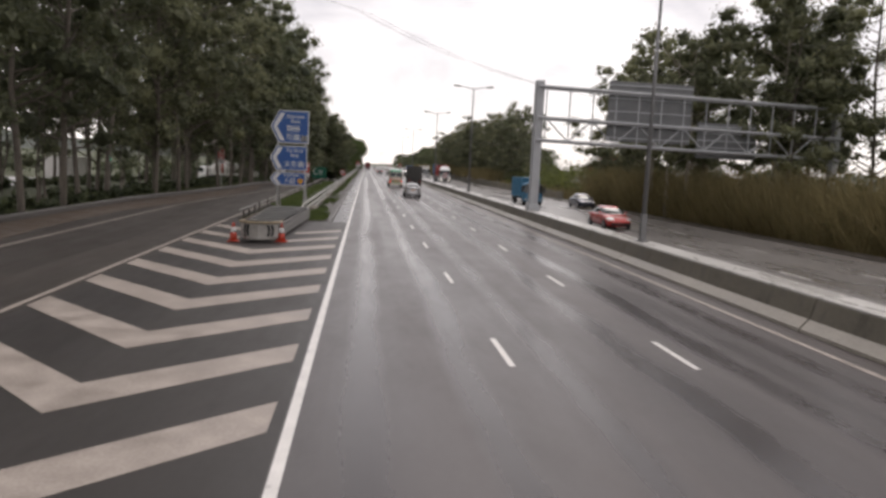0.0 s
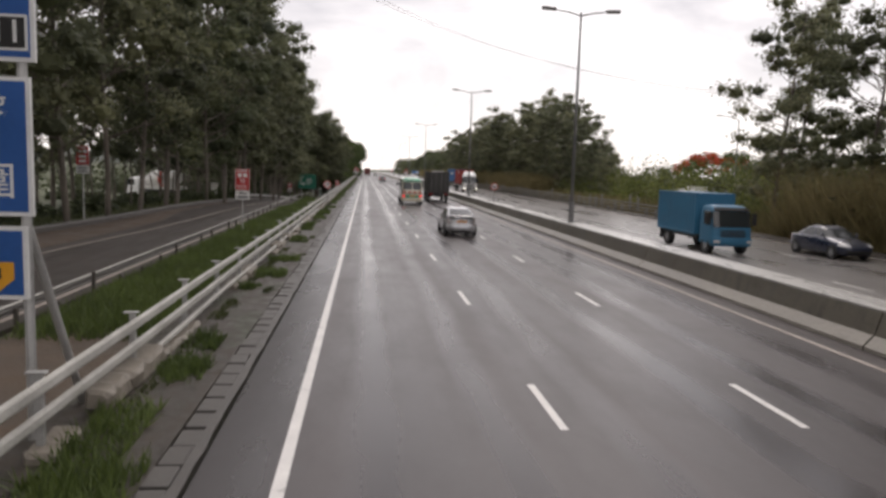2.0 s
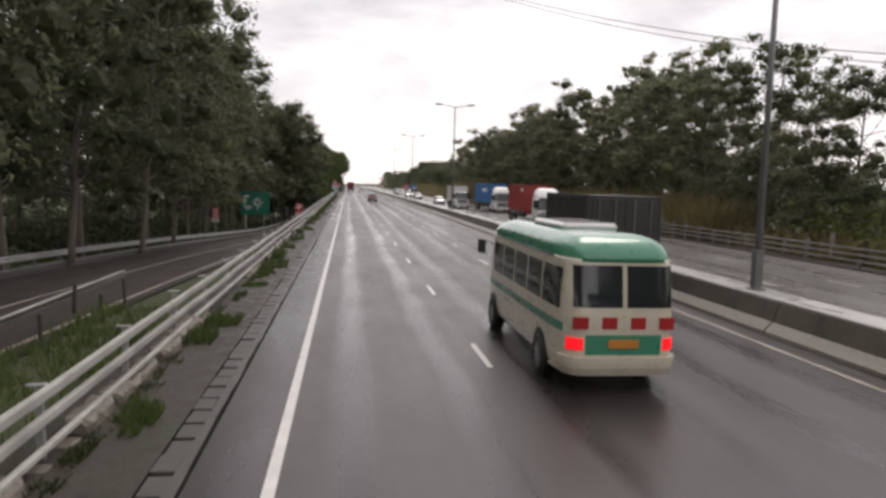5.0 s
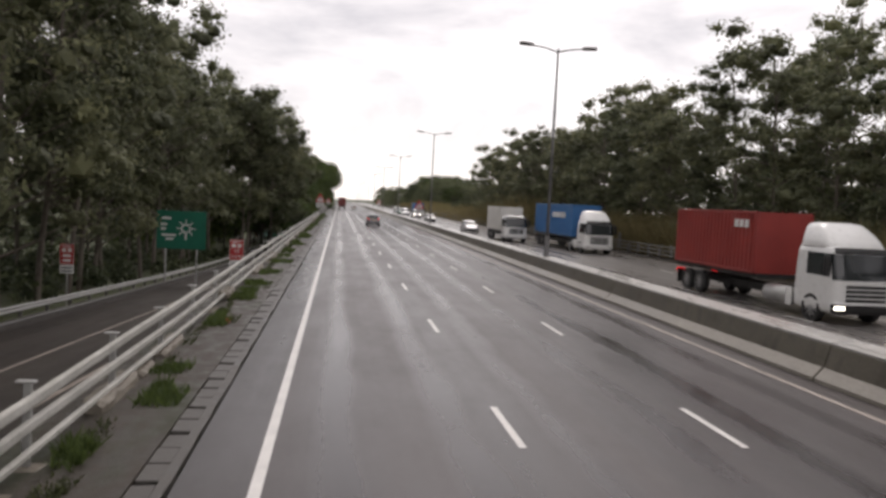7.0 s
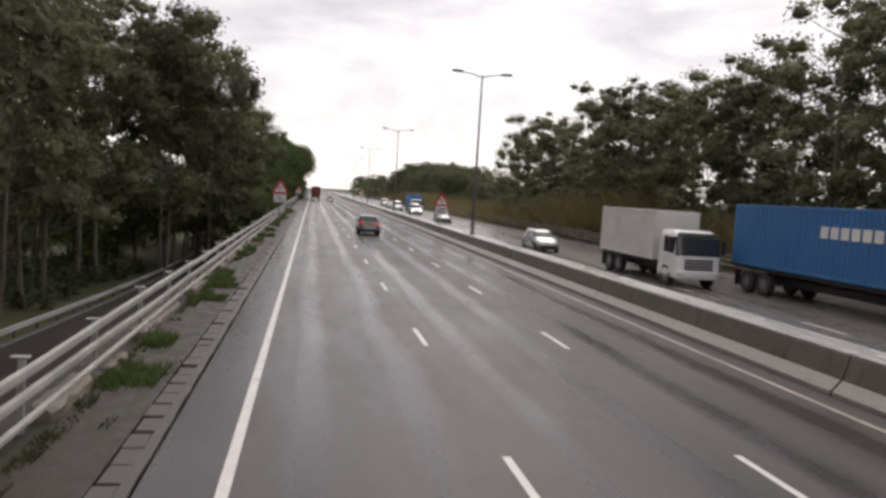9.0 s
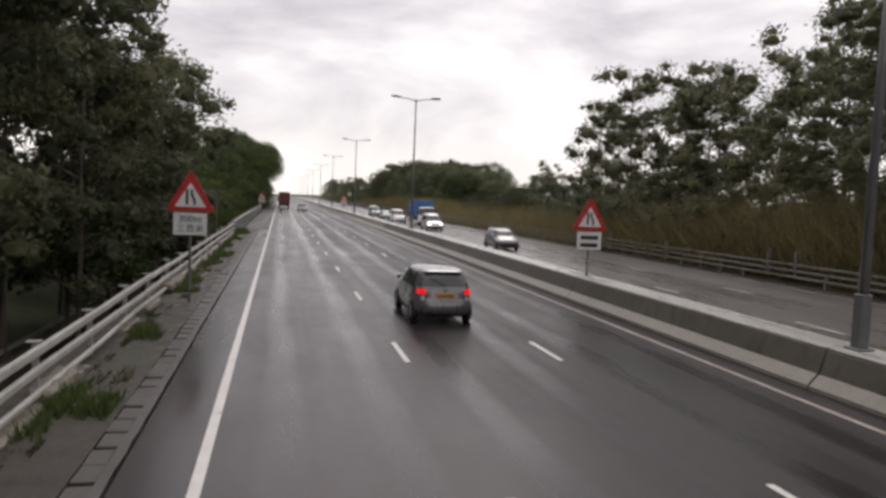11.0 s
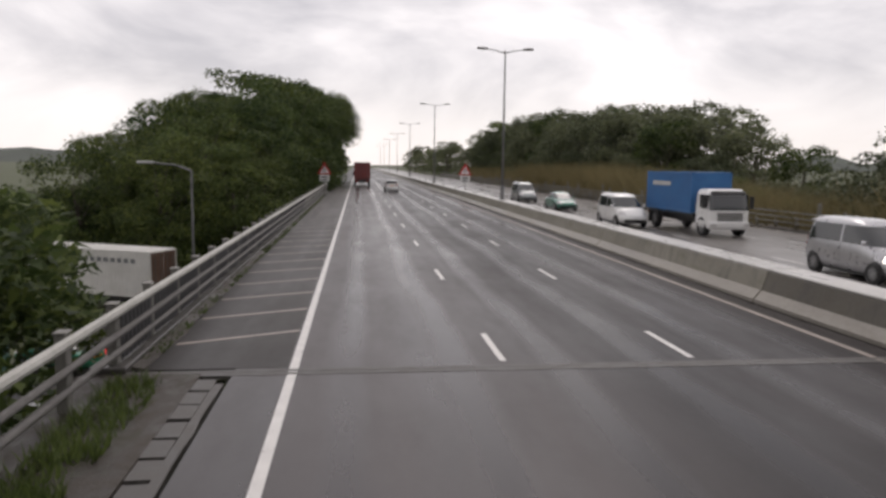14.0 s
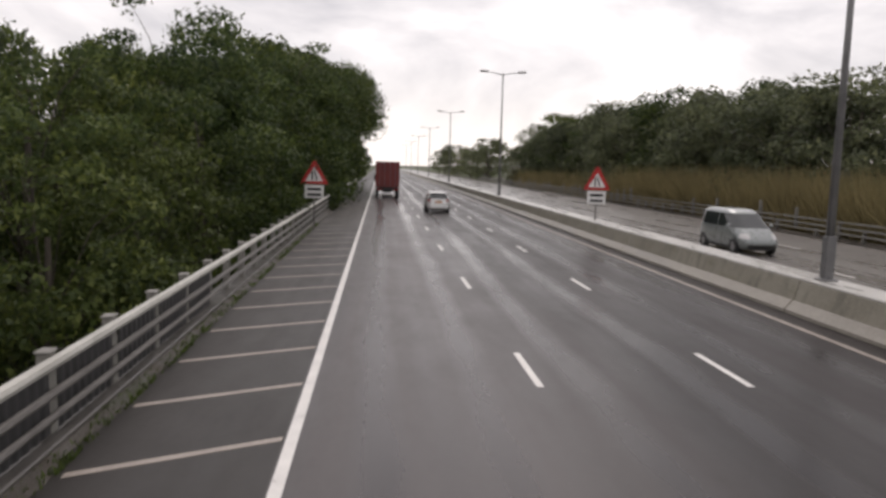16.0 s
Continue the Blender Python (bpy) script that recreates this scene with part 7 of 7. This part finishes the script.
def lorry(m, label, cab_paint, box_paint, L=9.0, H=3.6, W=2.4, cab=1.9, tall=2.6, name="lorry", lit=False, fairing=False, gap=0.35, box_label="", deck=1.15, doors=None):
    """A lorry that faces +y: cab, chassis, box body, wheels."""
    t = thing(name, label, "lorry", "", m)
    L0, L1, h = -L / 2, L / 2, W / 2
    part("chassis", boxes(((-.45, L0 + .1, .55), (.45, L1 - .5, .85)), ((-h + .15, L0 + .05, deck - .25), (h - .15, L1 - cab - gap, deck - .08))), TRIM, t)
    bx = part("cargo_box", ribbed(-h, h, L0, L1 - cab - gap, deck - .06, H), box_paint, t, box_label)
    for s in (-1, 1):
        for z in (deck - .08, H - .1):
            x0, x1 = sorted((s * (h - .06), s * (h + .012)))
            part("frame_rail", boxes(((x0, L0 - .01, z), (x1, L1 - cab - gap + .01, z + .12)), bevel=0.01), box_paint, bx)
        for y in (L0 - .012, L1 - cab - gap - .12):
            x0, x1 = sorted((s * (h - .1), s * (h + .014)))
            part("corner_post", boxes(((x0, y, deck - .08), (x1, y + .13, H + .02)), bevel=0.01), box_paint, bx)
    for s in (-1, 1):
        part("rear_door", boxes(((min(s * .03, s * (h - .14)), L0 - .03, deck + .06), (max(s * .03, s * (h - .14)), L0 + .04, H - .1)), bevel=0.01), doors or box_paint, bx)
        for dx in (.3, .8):
            part("lock_rod", tubes(((s * dx, L0 - .05, deck + .05), (s * dx, L0 - .05, H - .1), .025), n=6), STEEL_DARK, bx)
        x0, x1 = sorted((s * (h - .5), s * (h - .12)))
        part("tail_lamp", boxes(((x0, L0 - .04, .78), (x1, L0 + .06, .92)), bevel=0.01), TAIL_ON if lit else RED_LENS, t, "tail lamp")
    y0 = L1 - cab
    hull = Hull([(.42, y0 + .1, L1 - .04, h * .93), (.5, y0, L1 + .03, h * .97), (.72, y0, L1 + .05, h * .99), (.80, y0, L1, h * .98), (tall * .56, y0, L1 - .02, h * .98), (tall * .62, y0, L1 - .05, h * .975), (tall * .88, y0, L1 - .26, h * .93), (tall * .95, y0 + .02, L1 - .38, h * .88), (tall * .985, y0 + .08, L1 - .52, h * .78), (tall, y0 + .2, L1 - .75, h * .6)], 8.0)
    c = part("cab", hull.shell(52), cab_paint, t, smooth=True)
    wide = lambda q: (lambda z: hull.end(z, hull.at(z)[2] * q, True), lambda z: hull.end(z, -hull.at(z)[2] * q, True))
    part("windscreen", hull.patch(tall * .56, tall * .88, *wide(.96), .008, nt=18), GLASS_DARK, c, "dark windscreen")
    part("sun_visor", hull.patch(tall * .885, tall * .94, *wide(.90), .07, nz=2, nt=14), TRIM, c)
    for i in range(4):
        z = .82 + (tall * .52 - .82) * i / 4
        part("grille_slat", hull.patch(z, z + (tall * .52 - .82) * .17, *wide(.62), .012, nz=1, nt=8), TRIM, c)
    part("bumper", hull.patch(.44, .72, *wide(.96), .05, nz=3, nt=16), TRIM if lit else cab_paint, c)
    for s in (-1, 1):
        part("side_window", boxes(((min(s * (h * .93), s * (h * .985)), y0 + cab * .35, tall * .6), (max(s * (h * .93), s * (h * .985)), L1 - .3, tall * .88)), bevel=0.01), GLASS_DARK, c)
        part("mirror", boxes(((min(s * (h + .03), s * (h + .24)), L1 - .3, tall * .6), (max(s * (h + .03), s * (h + .24)), L1 - .2, tall * .85)), bevel=0.02), TRIM, c)
        part("headlamp", hull.patch(.56, .68, lambda z: hull.end(z, h * .9, True), lambda z: hull.end(z, h * .66, True), .058, nz=2, nt=5, flip=s < 0), HEAD_ON if lit else CLEAR_LENS, c, "headlamp")
        ws = [L1 - cab * .5, L0 + 1.2] + ([L0 + 2.4] if L > 8 else []) + ([L1 - cab - 1.4] if L > 12 else [])
        for yy in ws:
            wheel(t, s * (h - .02), yy, .5 if H > 3 else .4, .3)
        if L > 10:
            part("fuel_tank", tubes(((s * (h - .36), y0 - 1.75, .68), (s * (h - .36), y0 - .35, .68), .33), n=16), STEEL, t, "silver fuel tank", smooth=True)
            part("side_skirt", boxes(((min(s * (h - .08), s * (h - .02)), y0 - .3, .38), (max(s * (h - .08), s * (h - .02)), y0 + .05, 1.05)), bevel=0.02), cab_paint, t)
        part("mudguard", boxes(((min(s * (h - .3), s * (h - .03)), L0 + .3, .25), (max(s * (h - .3), s * (h - .03)), L0 + .34, .9))), TRIM, t)
    if fairing:
        fh = Hull([(tall - .16, y0, L1 - .36, h * .90), (tall + .05, y0, L1 - .50, h * .88), (tall + .3, y0, L1 - .78, h * .82), (tall + .52, y0, L1 - 1.08, h * .74), (tall + .66, y0 + .04, L1 - 1.3, h * .64), (tall + .72, y0 + .15, L1 - 1.55, h * .46)], 5.0)
        part("roof_fairing", fh.shell(40), cab_paint, c, "white roof fairing", smooth=True)
    return t


lorry(pose(1.75, 383.4, 0), "maroon box lorry driving ahead in the slow lane", P_MAROON, P_MAROON, 9.4, 3.7, 2.45, box_label="maroon cargo box")
lorry(pose(8.95, 118.4, 0), "dark lorry with a black covered body in the fast lane", P_BLACKBOX, P_BLACKBOX, 6.6, 3.3, 2.3, box_label="black covered cargo body")
lorry(pose(17.55, 69.9, 0, 0, 0, ONCOMING), "small blue oncoming lorry with a box body", P_TEAL, P_TEAL, 6.2, 2.75, 1.95, 1.5, 2.25, deck=.85, box_label="teal-blue box body")
red_lorry = lorry(pose(18.45, 161.5, 0, 0, 0, ONCOMING), "oncoming tractor unit in white carrying a red shipping container", P_WHITE, P_RED, 11.4, 3.75, 2.45, 2.3, 2.75, lit=True, fairing=True, gap=2.4, deck=1.35, box_label="red shipping container", name="container_lorry")
blue_lorry = lorry(pose(21.3, 195.7, 0, 0, 0, ONCOMING), "oncoming white tractor unit carrying a blue shipping container", P_WHITE, P_BLUE, 14.6, 3.9, 2.45, 2.3, 2.75, fairing=True, gap=1.0, deck=1.3, box_label="blue shipping container", name="container_lorry")
box_lorry = lorry(pose(19.4, 304.4, 0, 0, 0, ONCOMING), "oncoming white lorry with a blue box body", P_WHITE, P_BLUE, 7.8, 3.2, 2.2, 1.7, 2.4, box_label="blue box body")
lorry(pose(18.0, 206.5, 0, 0, 0, ONCOMING), "white oncoming box lorry on the far carriageway", P_WHITE, P_OFFWHITE, 8.5, 3.4, 2.3, box_label="white cargo box")
# lorry on the road below the bridge
low_z = slip_z(312) - 0.02
lower = lorry(pose(-17.4, 316.2, low_z, 0, 0, 65), "white container lorry on the road below the bridge", P_WHITE, P_OFFWHITE, 14.0, 4.1, 2.45, 2.3, 2.7, box_label="weathered white container", deck=1.3, name="container_lorry", doors=P_RUST)
for i in range(9):
    part("mark_bar", boxes(((-1.245, -5.9 + 0.52 * i, 3.35), (-1.2, -5.58 + 0.52 * i, 3.62))), SIGN_BACK, lower)

under_taxi = car(pose(-12.8, 301.6, low_z, 0, 0, 65), P_GREEN, "green taxi with a white roof on the road below", SALOON, SALOON_STYLE, (-1.35, 1.36), TAIL_ON, name="taxi")
part("roof", Hull([(z + 0.014, r0 + 0.03, f0 - 0.03, w0 - 0.02) for z, r0, f0, w0 in SALOON.rows[-3:]], SALOON.n).shell(), P_WHITE, under_taxi, "white roof", smooth=True)


def side_marks(t, x, y0, n, wide, z0, z1, material):
    """Unreadable lettering on a lorry's side: plain bars."""
    for i in range(n):
        part("mark_bar", boxes(((x - 0.012, y0 + wide * 1.35 * i, z0), (x + 0.012, y0 + wide * 1.35 * i + wide, z1))), material, t)


side_marks(red_lorry, 1.232, -0.6, 3, 0.28, 3.1, 3.42, SIGN_WHITE)
side_marks(blue_lorry, 1.232, -1.6, 7, 0.40, 2.75, 3.2, SIGN_WHITE)
side_marks(box_lorry, 1.112, -3.0, 8, 0.22, 2.45, 2.68, P_OFFWHITE)
# ---------------------------------------------------------------- far away and small things
hill_mat = mottled("far_wooded_hill", (0.05, 0.06, 0.05), (0.085, 0.095, 0.08), (0.8, 0.95), 0.01, 0.06, 0.2, 2.0)


def ridge(name, x0, x1, y, base, peaks, label):
    """A far wooded ridge."""
    k = 60
    rows = []
    for i in range(k + 1):
        s = i / k
        h = sum(a * math.exp(-((s - c) / w) ** 2) for c, w, a in peaks) * (1 + 0.12 * math.sin(s * 47) + 0.06 * math.sin(s * 113))
        x = x0 + (x1 - x0) * s
        rows.append([(x, y - 250, base), (x, y - 90, base + h * 0.6), (x, y, base + h), (x, y + 250, base)])
    return tagged(put(name, loft(rows, closed=False), hill_mat), label, "hill", kind="structure")


ridge("backdrop_hills_right", 500, 2600, 2300, -4, ((0.12, 0.05, 22), (0.42, 0.05, 44), (0.55, 0.1, 34), (0.85, 0.2, 60)), "hazy wooded hills far behind the road")
ridge("backdrop_hills_left", -2600, -250, 2600, -4, ((0.2, 0.2, 90), (0.55, 0.2, 60), (0.85, 0.1, 40)), "hazy wooded hills far to the side")

tower_mat = mottled("far_tower_plaster", (0.30, 0.30, 0.30), (0.42, 0.42, 0.42), (0.6, 0.8), 0.2, 3, 0.05)
for x, y, w, h in ((-352, 1400, 9, 46), (-326, 1405, 8, 38)):
    t = thing("tower_block", "pale high-rise tower block far away beyond the trees", "building", "far towers", pose(x, y, -6))
    part("wall", boxes(((-w, -w, 0), (w, w, h)), bevel=0.3), tower_mat, t)
    part("roof", boxes(((-w * 0.5, -w * 0.5, h), (w * 0.5, w * 0.5, h + 4)), bevel=0.2), tower_mat, t)
    for k in range(12):
        for j in (-1, 0, 1):
            part("window", boxes(((j * w * 0.55 - 1.2, -w - 0.08, 3 + (h - 5) * k / 12), (j * w * 0.55 + 1.2, -w + 0.1, 4.8 + (h - 5) * k / 12))), GLASS_DARK, t)

# parked yard behind the tall trees
def yard_box(x, y, turn, mat, label):
    t = thing("site_container", label, "container", "", pose(x, y, land_z(x, y), 0, 0, turn))
    b = part("shell", ribbed(-1.2, 1.2, -3, 3, 0.05, 2.6), mat, t)
    for s in (-1, 1):
        part("door", boxes(((min(s * .05, s * 1.1), -3.04, .15), (max(s * .05, s * 1.1), -2.98, 2.45)), bevel=0.01), mat, b)
    part("skid", boxes(((-1.1, -2.9, -0.05), (1.1, 2.9, 0.06))), TRIM, t)


yard_box(-33.5, 62, 15, P_OFFWHITE, "pale site container parked behind the tree trunks")
yard_box(-34.0, 86, -8, P_OFFWHITE, "white site container beyond the trees")
yard_box(-33.0, 44, 80, P_BLUE, "blue site container behind the trees")

# pale cabinet standing in the grass under the trees
cx, cy = -20.5, 141.6
cabinet = thing("control_cabinet", "pale grey roadside cabinet standing in the grass under the trees", "cabinet", "", pose(cx, cy, land_z(cx, cy), 0, 0, -12))
part("plinth", boxes(((-0.5, -0.3, -0.1), (0.5, 0.3, 0.16)), bevel=0.01), GUTTER_MAT, cabinet)
part("body", boxes(((-0.46, -0.26, 0.16), (0.46, 0.26, 2.2)), bevel=0.02), P_OFFWHITE, cabinet)
for x0, x1 in ((-0.43, -0.01), (0.01, 0.43)):
    part("door", boxes(((x0, -0.285, 0.24), (x1, -0.255, 2.12)), bevel=0.008), P_OFFWHITE, cabinet)
part("handle", boxes(((0.04, -0.31, 1.1), (0.08, -0.28, 1.3)), bevel=0.005), TRIM, cabinet)
part("roof", boxes(((-0.52, -0.34, 2.2), (0.52, 0.32, 2.27)), bevel=0.02), P_OFFWHITE, cabinet)

mixer = lorry(pose(-25.5, 131, land_z(-25.5, 131), 0, 0, 70), "parked concrete mixer lorry behind the trees", P_WHITE, P_OFFWHITE, 7.4, 1.5, 2.3, 1.8, 2.6, name="mixer_lorry", deck=1.2)
drum = loft([[(r * math.cos(a * math.pi / 8), yy, 2.35 + dz + r * math.sin(a * math.pi / 8)) for a in range(16)] for yy, r, dz in ((-3.6, 0.45, 0.35), (-3.0, 0.85, 0.3), (-1.4, 1.2, 0.1), (0.4, 1.15, -0.05), (1.2, 0.75, -0.15))])
part("drum", drum, P_OFFWHITE, mixer, "white mixing drum with an orange band", smooth=True)
part("drum_band", loft([[(r * math.cos(a * math.pi / 8), yy, 2.4 + r * math.sin(a * math.pi / 8)) for a in range(16)] for yy, r in ((-1.5, 1.22), (-0.9, 1.23))]), ORANGE, mixer)

# low huts in the scrub on the right
def hut(x, y, turn, label):
    t = thing("hut", label, "hut", "", pose(x, y, land_z(x, y), 0, 0, turn))
    part("wall", boxes(((-2.4, -1.8, -0.1), (2.4, 1.8, 2.3))), P_OFFWHITE, t)
    part("roof", prism([(-2.8, 2.3), (2.8, 2.3), (2.8, 2.38), (0, 3.0), (-2.8, 2.38)], -2.1, 2.1), FENCE_WHITE, t, "pale corrugated roof")
    part("door", boxes(((-0.5, -1.84, 0), (0.5, -1.78, 2.0))), STEEL_DARK, t)
    part("window", boxes(((1.0, -1.84, 1.0), (1.9, -1.78, 1.7))), GLASS_DARK, t)


hut(35.5, 106, 20, "low pale hut with a sheet-metal roof in the scrub")
hut(44, 113, -15, "small pale shed behind the roadside fence")

# a fruit left on the verge
fruit = bmesh.new()
bmesh.ops.create_uvsphere(fruit, u_segments=12, v_segments=8, radius=0.07)
for v in fruit.verts:
    v.co.z *= 0.86
f_ob = put("orange_litter", fruit, ORANGE, smooth=True)
f_ob.matrix_basis = pose(-1.95, 153.5, 0.075)
tagged(f_ob, "small bright orange piece of litter on the muddy verge", "litter")
